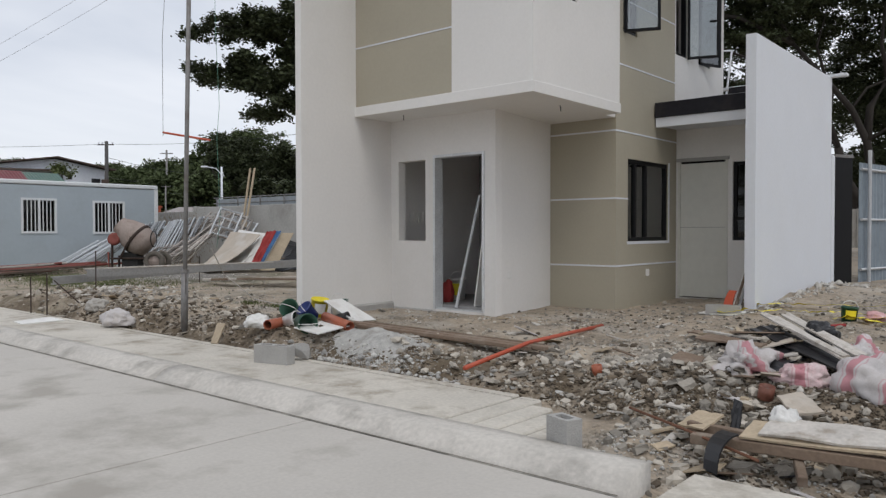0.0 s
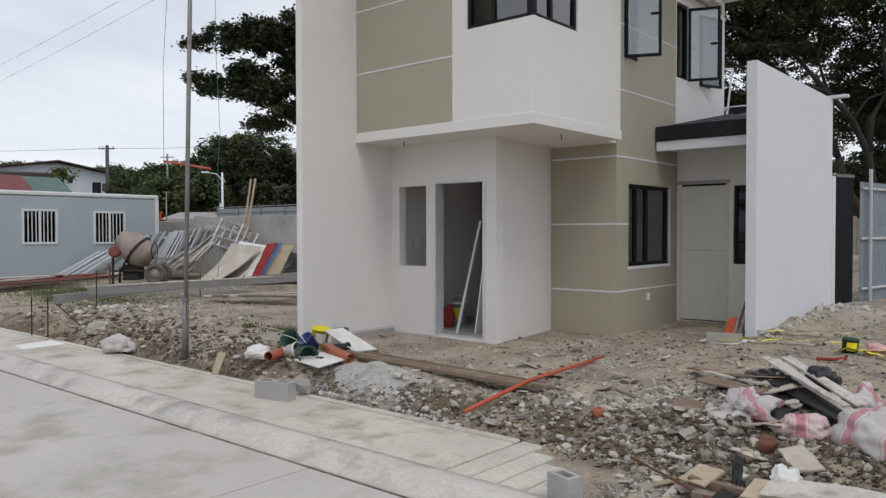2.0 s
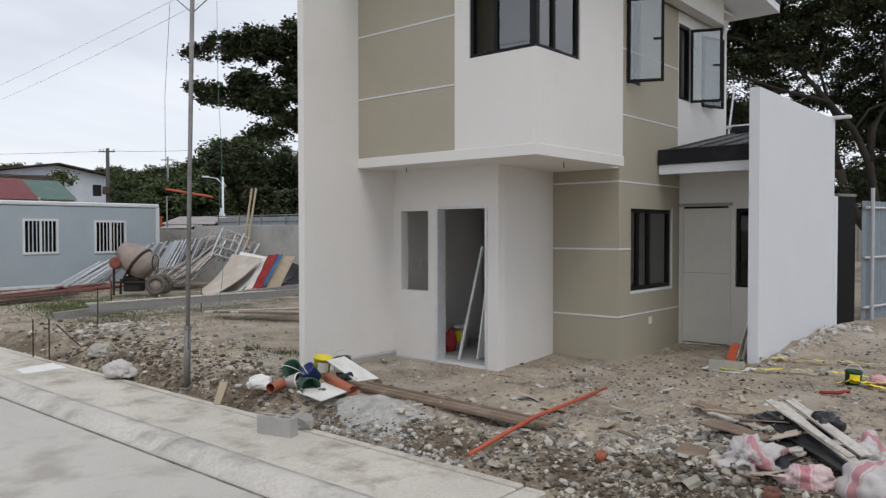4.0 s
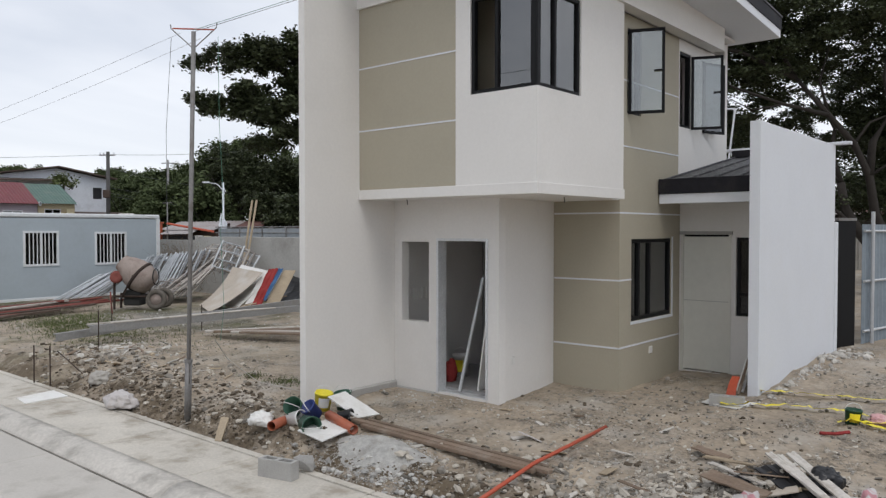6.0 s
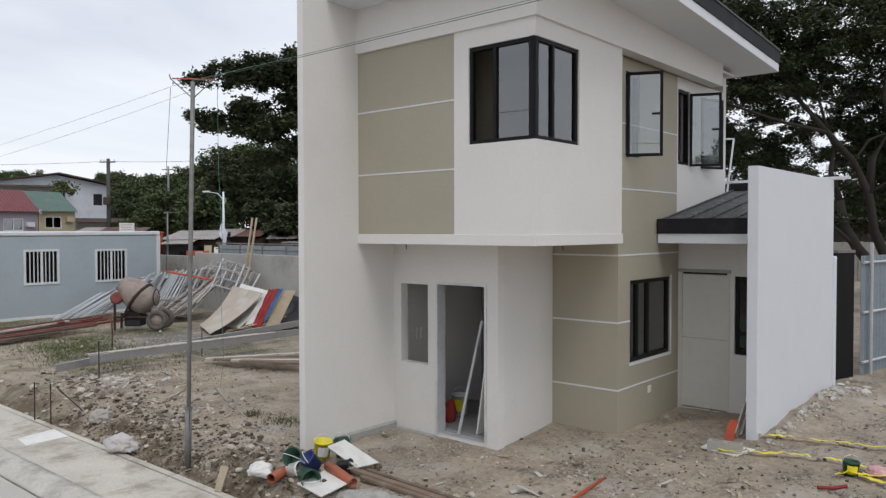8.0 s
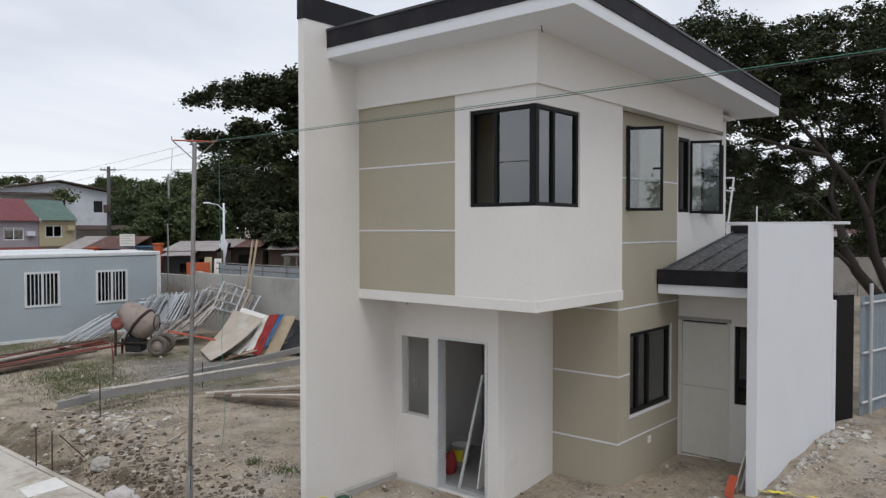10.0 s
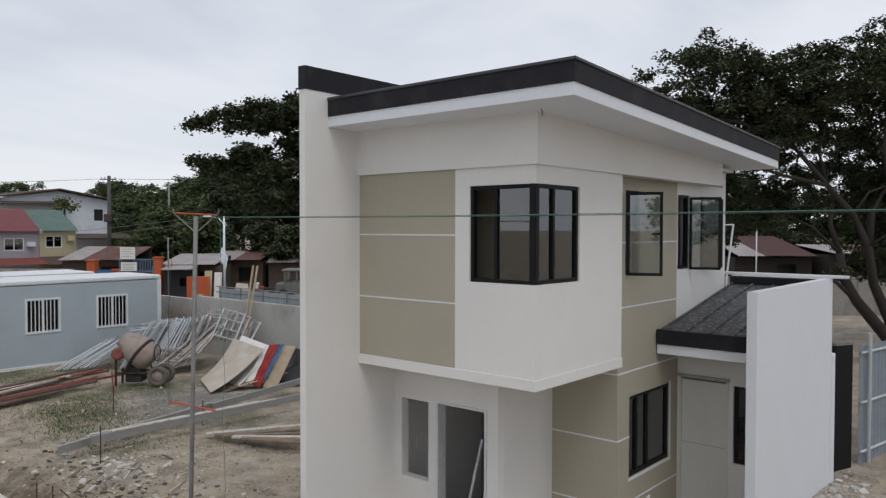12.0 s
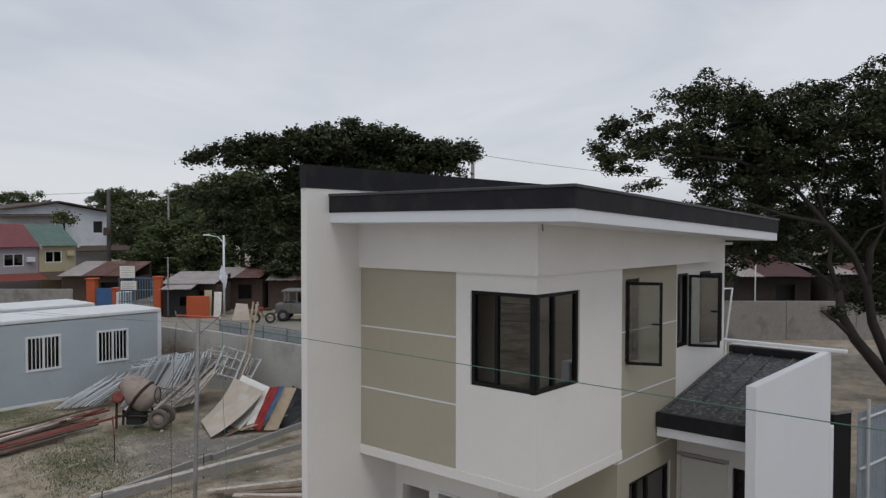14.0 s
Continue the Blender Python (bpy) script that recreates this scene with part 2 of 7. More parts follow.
GRIT = material("grey_grit", (0.17, 0.155, 0.13), 0.98, vary=0.3, scale=5, fine=40, bump=0.4)
SOIL = material("dark_damp_soil", (0.115, 0.090, 0.064), 0.98, vary=0.3, scale=5, fine=40, bump=0.7, bump_scale=50, island=0.4)


def striped(m):
    """Printed pink bands across a woven sack."""
    n, l = m.node_tree.nodes, m.node_tree.links
    bsdf = n["Principled BSDF"]
    source = bsdf.inputs["Base Color"].links[0].from_socket
    tc, sep, noise_a, add, mod, less, mix = [n.new(k) for k in ("ShaderNodeTexCoord", "ShaderNodeSeparateXYZ", "ShaderNodeTexNoise", "ShaderNodeMath", "ShaderNodeMath", "ShaderNodeValToRGB", "ShaderNodeMix")]
    noise_a.inputs["Scale"].default_value = 7
    l.new(tc.outputs["Object"], sep.inputs["Vector"])
    l.new(tc.outputs["Object"], noise_a.inputs["Vector"])
    add.operation = "MULTIPLY_ADD"
    l.new(noise_a.outputs["Fac"], add.inputs[0])
    add.inputs[1].default_value = 0.05
    l.new(sep.outputs["X"], add.inputs[2])
    mod.operation = "PINGPONG"
    mod.inputs[1].default_value = 0.14
    l.new(add.outputs[0], mod.inputs[0])
    r = less.color_ramp
    r.elements[0].position, r.elements[0].color = 0.0, (0.75, 0.75, 0.75, 1)
    r.elements[1].position, r.elements[1].color = 0.035, (0.0, 0.0, 0.0, 1)
    for p, c in ((0.03, 0.75), (0.045, 0.0), (0.05, 0.55), (0.058, 0.0)):
        e = r.elements.new(p)
        e.color = (c, c, c, 1)
    l.new(mod.outputs[0], less.inputs["Fac"])
    mix.data_type = "RGBA"
    l.new(less.outputs["Color"], mix.inputs["Factor"])
    l.new(source, mix.inputs["A"])
    mix.inputs["B"].default_value = (0.45, 0.14, 0.17, 1)
    l.new(mix.outputs["Result"], bsdf.inputs["Base Color"])
    return m


STRIPED = striped(material("striped_woven_sack", (0.54, 0.51, 0.50), 0.65, vary=0.12, scale=9, fine=120, bump=0.3, bump_scale=200, stain=(0.36, 0.32, 0.28), stain_amount=0.5, stain_scale=4))

PINKCHECK = material("pink_checked_sack", (0.62, 0.46, 0.46), 0.65, vary=0.25, scale=14, fine=120, bump=0.3, bump_scale=200, stain=(0.66, 0.58, 0.56), stain_amount=0.8, stain_scale=10)
striped(PINKCHECK)
DIRT = material("construction_dirt", (0.335, 0.277, 0.21), 0.97, vary=0.42, scale=1.6, fine=16, bump=1.0, bump_scale=26, stain=(0.42, 0.385, 0.335), stain_amount=0.8, stain_scale=1.1)


def grassy(m):
    """Green, mossy patches over the open lot, by noise."""
    n, l = m.node_tree.nodes, m.node_tree.links
    bsdf = n["Principled BSDF"]
    source = bsdf.inputs["Base Color"].links[0].from_socket
    tc, noise_a, ramp, mix = n.new("ShaderNodeTexCoord"), n.new("ShaderNodeTexNoise"), n.new("ShaderNodeValToRGB"), n.new("ShaderNodeMix")
    sep, band, mul = n.new("ShaderNodeSeparateXYZ"), n.new("ShaderNodeMapRange"), n.new("ShaderNodeMath")
    noise_a.inputs["Scale"].default_value, noise_a.inputs["Detail"].default_value = 0.45, 9
    noise_a.inputs["Roughness"].default_value = 0.7
    l.new(tc.outputs["Object"], noise_a.inputs["Vector"])
    l.new(tc.outputs["Object"], sep.inputs["Vector"])
    band.inputs["From Min"].default_value, band.inputs["From Max"].default_value = -9.0, -14.5
    l.new(sep.outputs["X"], band.inputs["Value"])
    ramp.color_ramp.elements[0].position, ramp.color_ramp.elements[1].position = 0.47, 0.62
    l.new(noise_a.outputs["Fac"], ramp.inputs["Fac"])
    mul.operation = "MULTIPLY"
    l.new(ramp.outputs["Color"], mul.inputs[0])
    l.new(band.outputs["Result"], mul.inputs[1])
    mix.data_type = "RGBA"
    l.new(mul.outputs[0], mix.inputs["Factor"])
    l.new(source, mix.inputs["A"])
    mix.inputs["B"].default_value = (0.108, 0.108, 0.045, 1)
    l.new(mix.outputs["Result"], bsdf.inputs["Base Color"])


def spilled(m):
    """A grey spill of mixing sand and gravel by the mixer, with a ragged edge."""
    n, l = m.node_tree.nodes, m.node_tree.links
    bsdf = n["Principled BSDF"]
    source = bsdf.inputs["Base Color"].links[0].from_socket
    tc, away, noise_a, add, ramp, mix = [n.new(k) for k in ("ShaderNodeTexCoord", "ShaderNodeVectorMath", "ShaderNodeTexNoise", "ShaderNodeMath", "ShaderNodeValToRGB", "ShaderNodeMix")]
    l.new(tc.outputs["Object"], away.inputs[0])
    away.operation = "DISTANCE"
    away.inputs[1].default_value = (-16.6, 9.7, 0.0)
    noise_a.inputs["Scale"].default_value, noise_a.inputs["Detail"].default_value = 1.1, 9
    l.new(tc.outputs["Object"], noise_a.inputs["Vector"])
    add.operation = "MULTIPLY_ADD"
    l.new(noise_a.outputs["Fac"], add.inputs[0])
    add.inputs[1].default_value = 5.0
    l.new(away.outputs["Value"], add.inputs[2])
    ramp.color_ramp.elements[0].position, ramp.color_ramp.elements[0].color = 0.0, (0.85, 0.85, 0.85, 1)
    ramp.color_ramp.elements[1].position, ramp.color_ramp.elements[1].color = 1.0, (0, 0, 0, 1)
    scale = n.new("ShaderNodeMapRange")
    scale.inputs["From Min"].default_value, scale.inputs["From Max"].default_value = 3.2, 5.2
    l.new(add.outputs[0], scale.inputs["Value"])
    l.new(scale.outputs["Result"], ramp.inputs["Fac"])
    mix.data_type = "RGBA"
    l.new(ramp.outputs["Color"], mix.inputs["Factor"])
    l.new(source, mix.inputs["A"])
    mix.inputs["B"].default_value = (0.155, 0.15, 0.14, 1)
    l.new(mix.outputs["Result"], bsdf.inputs["Base Color"])


grassy(DIRT)
spilled(DIRT)


def pebbly(m):
    """Small stones and chips sunk in the soil, in patches, and fresh damp soil along the cut bank."""
    n, l = m.node_tree.nodes, m.node_tree.links
    bsdf = n["Principled BSDF"]
    tc = n.new("ShaderNodeTexCoord")
    colour = bsdf.inputs["Base Color"].links[0].from_socket
    height = None
    for scale, low, high, seed in ((38.0, 0.47, 0.64, 1.3), (15.0, 0.55, 0.66, 7.1)):
        warp, vor, edge, mask, ramp, tone, keep, mix = [n.new(k) for k in ("ShaderNodeTexNoise", "ShaderNodeTexVoronoi", "ShaderNodeMapRange", "ShaderNodeTexNoise", "ShaderNodeMapRange", "ShaderNodeValToRGB", "ShaderNodeMath", "ShaderNodeMix")]
        vor.inputs["Scale"].default_value, vor.inputs["Randomness"].default_value = scale, 1.0
        mask.inputs["Scale"].default_value, mask.inputs["Detail"].default_value = 1.1 + seed * 0.1, 8
        mask.inputs["Roughness"].default_value = 0.72
        l.new(tc.outputs["Object"], vor.inputs["Vector"])
        l.new(tc.outputs["Object"], mask.inputs["Vector"])
        edge.inputs["From Min"].default_value, edge.inputs["From Max"].default_value = 0.62, 0.38
        l.new(vor.outputs["Distance"], edge.inputs["Value"])
        ramp.inputs["From Min"].default_value, ramp.inputs["From Max"].default_value = low, high
        l.new(mask.outputs["Fac"], ramp.inputs["Value"])
        keep.operation = "MULTIPLY"
        l.new(edge.outputs["Result"], keep.inputs[0])
        l.new(ramp.outputs["Result"], keep.inputs[1])
        r = tone.color_ramp
        r.elements[0].position, r.elements[0].color = 0.0, (0.11, 0.088, 0.064, 1)
        r.elements[1].position, r.elements[1].color = 1.0, (0.52, 0.49, 0.44, 1)
        for p, c in ((0.3, (0.19, 0.16, 0.12, 1)), (0.65, (0.30, 0.275, 0.235, 1)), (0.85, (0.37, 0.35, 0.31, 1))):
            e = r.elements.new(p)
            e.color = c
        sep = n.new("ShaderNodeSeparateColor")
        l.new(vor.outputs["Color"], sep.inputs["Color"])
        l.new(sep.outputs[0], tone.inputs["Fac"])
        mix.data_type = "RGBA"
        l.new(keep.outputs[0], mix.inputs["Factor"])
        l.new(colour, mix.inputs["A"])
        l.new(tone.outputs["Color"], mix.inputs["B"])
        colour = mix.outputs["Result"]
        if height is None:
            height = keep.outputs[0]
        else:
            add = n.new("ShaderNodeMath")
            add.operation = "MULTIPLY_ADD"
            l.new(keep.outputs[0], add.inputs[0])
            add.inputs[1].default_value = 2.0
            l.new(height, add.inputs[2])
            height = add.outputs[0]
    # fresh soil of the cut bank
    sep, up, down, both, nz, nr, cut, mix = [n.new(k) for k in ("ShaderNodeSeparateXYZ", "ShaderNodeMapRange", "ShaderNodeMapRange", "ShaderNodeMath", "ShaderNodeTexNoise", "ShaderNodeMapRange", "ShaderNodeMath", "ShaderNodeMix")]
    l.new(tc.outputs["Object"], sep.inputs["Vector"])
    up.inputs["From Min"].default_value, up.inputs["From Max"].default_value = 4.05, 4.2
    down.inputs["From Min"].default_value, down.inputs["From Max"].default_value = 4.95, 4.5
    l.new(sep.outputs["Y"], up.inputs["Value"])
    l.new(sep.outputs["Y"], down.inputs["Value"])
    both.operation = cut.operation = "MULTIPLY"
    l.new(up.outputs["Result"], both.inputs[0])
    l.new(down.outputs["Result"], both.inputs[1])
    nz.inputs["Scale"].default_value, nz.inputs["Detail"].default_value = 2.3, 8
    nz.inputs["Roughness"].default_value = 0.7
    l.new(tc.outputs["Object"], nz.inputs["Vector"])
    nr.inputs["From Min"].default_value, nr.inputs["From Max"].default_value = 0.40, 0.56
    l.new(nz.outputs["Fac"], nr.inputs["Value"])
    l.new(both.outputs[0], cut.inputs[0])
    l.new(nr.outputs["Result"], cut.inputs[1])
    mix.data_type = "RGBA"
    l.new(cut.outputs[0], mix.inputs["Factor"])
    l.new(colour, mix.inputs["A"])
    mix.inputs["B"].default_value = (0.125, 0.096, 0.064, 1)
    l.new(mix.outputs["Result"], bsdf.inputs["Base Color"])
    old = bsdf.inputs["Normal"].links[0].from_node
    bump = n.new("ShaderNodeBump")
    bump.inputs["Strength"].default_value, bump.inputs["Distance"].default_value = 0.9, 0.016
    l.new(height, bump.inputs["Height"])
    l.new(old.outputs["Normal"], bump.inputs["Normal"])
    l.new(bump.outputs["Normal"], bsdf.inputs["Normal"])


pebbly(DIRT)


# ---- building helpers ----
def mesh_object(name, bm, mat, parent=None, label="", smooth=False):
    me = bpy.data.meshes.new(name)
    bm.normal_update()
    bm.to_mesh(me)
    bm.free()
    me.materials.append(mat)
    if smooth:
        me.polygons.foreach_set("use_smooth", [True] * len(me.polygons))
    ob = new(name, me)
    if parent:
        ob.parent = parent
    if label:
        ob["label"] = label
    return ob


def part(name, bm, mat, parent, label="", smooth=False):
    return mesh_object(name, bm, mat, parent, label, smooth)


def thing(name, label, category, group="", kind="", at=(0, 0, 0), turn=(0, 0, 0)):
    ob = new(name)
    ob.empty_display_size = 0.1
    ob.matrix_basis = pose(*at, *turn)
    return tagged(ob, label, category, group, kind)


def solid(name, bm, mat, label, category, group="", kind="", smooth=False):
    return tagged(mesh_object(name, bm, mat, None, "", smooth), label, category, group, kind)


def box(x0, x1, y0, y1, z0, z1, bevel=0.0, bm=None, m=None):
    bm = bm or bmesh.new()
    made = bmesh.ops.create_cube(bm, size=1.0)["verts"]
    t = Matrix.Translation(((x0 + x1) / 2, (y0 + y1) / 2, (z0 + z1) / 2)) @ Matrix.Diagonal((x1 - x0, y1 - y0, z1 - z0, 1))
    bmesh.ops.transform(bm, matrix=(m @ t) if m else t, verts=made)
    if bevel:
        edges = list({e for v in made for e in v.link_edges})
        bmesh.ops.bevel(bm, geom=edges, offset=bevel, segments=1, affect="EDGES", profile=0.5)
    return bm


def tube(points, radius, sides=8, bm=None, caps=True, radii=None):
    """A round bar through the points; radii: one a point for a taper."""
    bm = bm or bmesh.new()
    rings = []
    pts = [Vector(p) for p in points]
    for i, p in enumerate(pts):
        d = (pts[min(i + 1, len(pts) - 1)] - pts[max(i - 1, 0)]).normalized()
        a = d.orthogonal().normalized() if abs(d.z) > 0.9 else d.cross(Vector((0, 0, 1))).normalized()
        b = d.cross(a).normalized()
        r = radii[i] if radii else radius
        rings.append([bm.verts.new(p + r * (math.cos(k * math.tau / sides) * a + math.sin(k * math.tau / sides) * b)) for k in range(sides)])
    for r0, r1 in zip(rings, rings[1:]):
        for k in range(sides):
            bm.faces.new((r0[k], r0[(k + 1) % sides], r1[(k + 1) % sides], r1[k]))
    if caps:
        bm.faces.new(rings[0][::-1])
        bm.faces.new(rings[-1])
    bmesh.ops.recalc_face_normals(bm, faces=bm.faces)
    return bm


def lathe(profile, sides=24, bm=None, m=None):
    """Turns (radius, height) pairs round z."""
    bm = bm or bmesh.new()
    made = []
    rings = []
    for r, z in profile:
        ring = [bm.verts.new((r * math.cos(k * math.tau / sides), r * math.sin(k * math.tau / sides), z)) for k in range(sides)]
        rings.append(ring)
        made += ring
    for r0, r1 in zip(rings, rings[1:]):
        for k in range(sides):
            bm.faces.new((r0[k], r0[(k + 1) % sides], r1[(k + 1) % sides], r1[k]))
    if m:
        bmesh.ops.transform(bm, matrix=m, verts=made)
    bmesh.ops.recalc_face_normals(bm, faces=bm.faces)
    return bm


def panel(u0, u1, v0, v1, w0, w1, holes=(), axis="y"):
    """An upright slab with real openings. axis y: u is x; axis x: u is y. v is height, w the thickness; holes are (u0, u1, v0, v1)."""
    us = sorted({u0, u1, *(h[0] for h in holes), *(h[1] for h in holes)})
    vs = sorted({v0, v1, *(h[2] for h in holes), *(h[3] for h in holes)})
    bm, cache = bmesh.new(), {}

    def at(u, v, w):
        key = (u, v, w)
        if key not in cache:
            cache[key] = bm.verts.new((u, w, v) if axis == "y" else (w, u, v))
        return cache[key]

    def full(i, j):
        if not (0 <= i < len(us) - 1 and 0 <= j < len(vs) - 1):
            return False
        a, b = (us[i] + us[i + 1]) / 2, (vs[j] + vs[j + 1]) / 2
        return not any(h[0] < a < h[1] and h[2] < b < h[3] for h in holes)

    for i in range(len(us) - 1):
        for j in range(len(vs) - 1):
            if not full(i, j):
                continue
            a, b, c, d = us[i], us[i + 1], vs[j], vs[j + 1]
            for w in (w0, w1):
                bm.faces.new([at(a, c, w), at(b, c, w), at(b, d, w), at(a, d, w)])
            for ok, p, q in ((full(i - 1, j), (a, c), (a, d)), (full(i + 1, j), (b, c), (b, d)), (full(i, j - 1), (a, c), (b, c)), (full(i, j + 1), (a, d), (b, d))):
                if not ok:
                    bm.faces.new([at(*p, w0), at(*q, w0), at(*q, w1), at(*p, w1)])
    bmesh.ops.recalc_face_normals(bm, faces=bm.faces)
    return bm


def points_mesh(name, verts, faces, mat, parent=None, smooth=False):
    me = bpy.data.meshes.new(name)
    me.from_pydata(verts, [], faces)
    me.materials.append(mat)
    if smooth:
        me.polygons.foreach_set("use_smooth", [True] * len(me.polygons))
    me.update()
    ob = new(name, me)
    if parent:
        ob.parent = parent
    return ob


# ---- ground, road and pavement ----
def smooth_step(a, b, v):
    k = min(1.0, max(0.0, (v - a) / (b - a)))
    return k * k * (3 - 2 * k)


MOUNDS = [(-1.0, 5.62, 0.5, 0.28), (-0.35, 5.3, 0.6, 0.07), (-4.5, 4.58, 0.45, 0.09), (-12.3, 5.6, 1.1, 0.14), (-2.7, 4.9, 0.7, -0.06), (-1.5, 4.75, 0.4, 0.08), (-6.6, 4.6, 0.7, 0.09), (-5.8, 4.7, 0.6, 0.07),
          (-9.3, 5.0, 1.0, 0.1), (-2.0, 10.6, 0.5, 0.12), (-2.0, 12.0, 0.5, 0.12), (-0.6, 9.0, 1.4, 0.06), (-1.7, 7.6, 0.9, 0.05)]


def ground_z(x, y, rough=True):
    z = -0.02 + 0.05 * smooth_step(4.8, 7.0, y) + 0.02 * smooth_step(-5, -2, x)
    z += 0.12 * smooth_step(8.0, 12.5, y) * smooth_step(-4.2, -2.6, x)
    z += -0.06 * smooth_step(-8, -14, x)
    z += 0.25 * smooth_step(18, 40, max(y, -x - 4))
    for mx, my, r, h in MOUNDS:
        z += h * math.exp(-((x - mx) ** 2 + (y - my) ** 2) / (r * r))
    bank = smooth_step(4.02, 4.75 + 0.18 * noise.noise((x * 0.9, 0, 3)), y)
    low = -0.24 if x < -1.3 else -0.24 - 0.08 * smooth_step(-1.3, -0.6, x)
    z = low + (z - low) * bank
    if y < 4.0:
        z = low - 0.16 * smooth_step(4.0, 3.6, y)
        if x > -1.4:
            z = low - 0.04 * smooth_step(3.9, 3.0, y)
    if rough and y > 3.0:
        near = 1.0 if (-16 < x < 3 and y < 16) else 0.4
        k = near * (0.35 + 0.65 * smooth_step(3.95, 4.15, y)) if x < -1.4 else near
        if -6.6 < x < -3.9 and y > 6.6:
            k *= 0.3
        edge = 1 + 1.3 * math.exp(-((y - 4.45) / 0.35) ** 2)
        z += k * edge * (0.035 * noise.noise((x * 1.3, y * 1.3, 0)) + 0.028 * noise.noise((x * 4, y * 4, 5)) + 0.016 * noise.noise((x * 11, y * 11, 9)))
    return z


def spread(stops):
    out = []
    for a, b, step in stops:
        k = max(1, round((b - a) / step))
        out += [a + (b - a) * i / k for i in range(k)]
    return out + [stops[-1][1]]


gx = spread([(-3000, -400, 500), (-400, -100, 40), (-100, -30, 6), (-30, -14, 0.4), (-14, -8, 0.12), (-8, 1.2, 0.05), (1.2, 5, 0.3), (5, 40, 4), (40, 400, 50), (400, 3000, 600)])
gy = spread([(-3000, -200, 600), (-200, -20, 30), (-20, 2.6, 4), (2.6, 3.9, 0.1), (3.9, 7.2, 0.05), (7.2, 13.5, 0.11), (13.5, 30, 0.6), (30, 100, 6), (100, 500, 50), (500, 3000, 500)])
ground_verts = [(x, y, ground_z(x, y)) for y in gy for x in gx]
nx = len(gx)
ground_faces = [(j * nx + i, j * nx + i + 1, (j + 1) * nx + i + 1, (j + 1) * nx + i) for j in range(len(gy) - 1) for i in range(nx - 1)]
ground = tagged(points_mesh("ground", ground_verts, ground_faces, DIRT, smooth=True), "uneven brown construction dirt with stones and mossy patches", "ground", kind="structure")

road = tagged(new("road"), "pale grey concrete street in large cast slabs", "road", kind="structure")
x_cut = [-60, -40, -26, -17.5, -12.5, -7.9, -3.35, 1.2, 6, 12, 30]
for a, b in zip(x_cut, x_cut[1:]):
    for c, d in ((-6.5, -2.0), (-1.994, 2.806)):
        part("slab", box(a + 0.004, b - 0.004, c, d, -0.55, -0.27, 0.006), ROAD, road)
part("slab", box(-0.75, 3.2, 2.825, 3.42, -0.5, -0.262, 0.02), WALK, road)


def kerb_piece(a, b, seed):
    """A rolled kerb: gutter side at y 2.83, rounded crown, level with the pavement behind."""
    rnd = random.Random(seed)
    profile = [(2.822, -0.5), (2.822, -0.266), (2.86, -0.243), (2.91, -0.205), (2.955, -0.178), (3.005, -0.164), (3.08, -0.163), (3.165, -0.168), (3.165, -0.5)]
    bm, rings = bmesh.new(), []
    k = max(2, round((b - a) / 0.25))
    for i in range(k + 1):
        x = a + (b - a) * i / k
        rings.append([bm.verts.new((x, y + (0.007 * noise.noise((x * 2, seed, n)) if n not in (0, 8) else 0), z + 0.006 * noise.noise((x * 2.3, n, seed)))) for n, (y, z) in enumerate(profile)])
    for r0, r1 in zip(rings, rings[1:]):
        for n in range(len(profile) - 1):
            bm.faces.new((r0[n], r1[n], r1[n + 1], r0[n + 1]))
    bm.faces.new(rings[0])
    bm.faces.new(rings[-1][::-1])
    bmesh.ops.recalc_face_normals(bm, faces=bm.faces)
    return bm


kerb = tagged(new("kerb"), "rounded cast concrete kerb, worn and smeared with cement", "kerb", kind="structure")
k_cut = [-60, -40, -25, -16, -10.5, -5.6, -0.88]
for i, (a, b) in enumerate(zip(k_cut, k_cut[1:])):
    part("kerb_section", kerb_piece(a + 0.004, b - 0.004, i), KERB, kerb, smooth=True)

pavement = tagged(new("pavement"), "narrow concrete pavement of worn slabs with broken end", "pavement", kind="structure")
p_cut = [-60, -45, -30, -21, -16, -13, -10.9, -9.2, -7.5, -5.75, -4.05, -2.4]
for a, b in zip(p_cut, p_cut[1:]):
    part("slab", box(a + 0.006, b - 0.006, 3.175, 4.02, -0.4, -0.176, 0.010), WALK, pavement)
    part("edging", box(a + 0.01, b - 0.01, 4.03, 4.13, -0.4, -0.170, 0.012), WALK, pavement)
for i in range(4):
    part("slab", box(-2.39 + i * 0.2, -2.2 + i * 0.2, 3.175 + i * 0.02, 4.12 - i * 0.16, -0.4, -0.180 - 0.008 * i, 0.014), WALK, pavement)



def dirt_line(a, b, width, seed, label):
    """Dark grit caught in a joint: a thin uneven ribbon."""
    a, b = Vector(a), Vector(b)
    d = (b - a).normalized()
    side_ = Vector((-d.y, d.x, 0))
    k = round((b - a).length / 0.06)
    verts, faces = [], []
    for i in range(k + 1):
        p = a.lerp(b, i / k)
        w = width * (0.35 + 0.9 * abs(noise.noise((i * 0.21, seed, 0))) + 0.9 * max(0.0, noise.noise((i * 0.05, seed, 7))))
        verts += [tuple(p - side_ * w), tuple(p + Vector((0, 0, width * 0.3))), tuple(p + side_ * w)]
    for i in range(k):
        for j in (0, 1):
            faces.append((3 * i + j, 3 * i + j + 1, 3 * i + j + 4, 3 * i + j + 3))
    return tagged(points_mesh("joint_grit", verts, faces, GRIT), label, "grit", kind="structure")


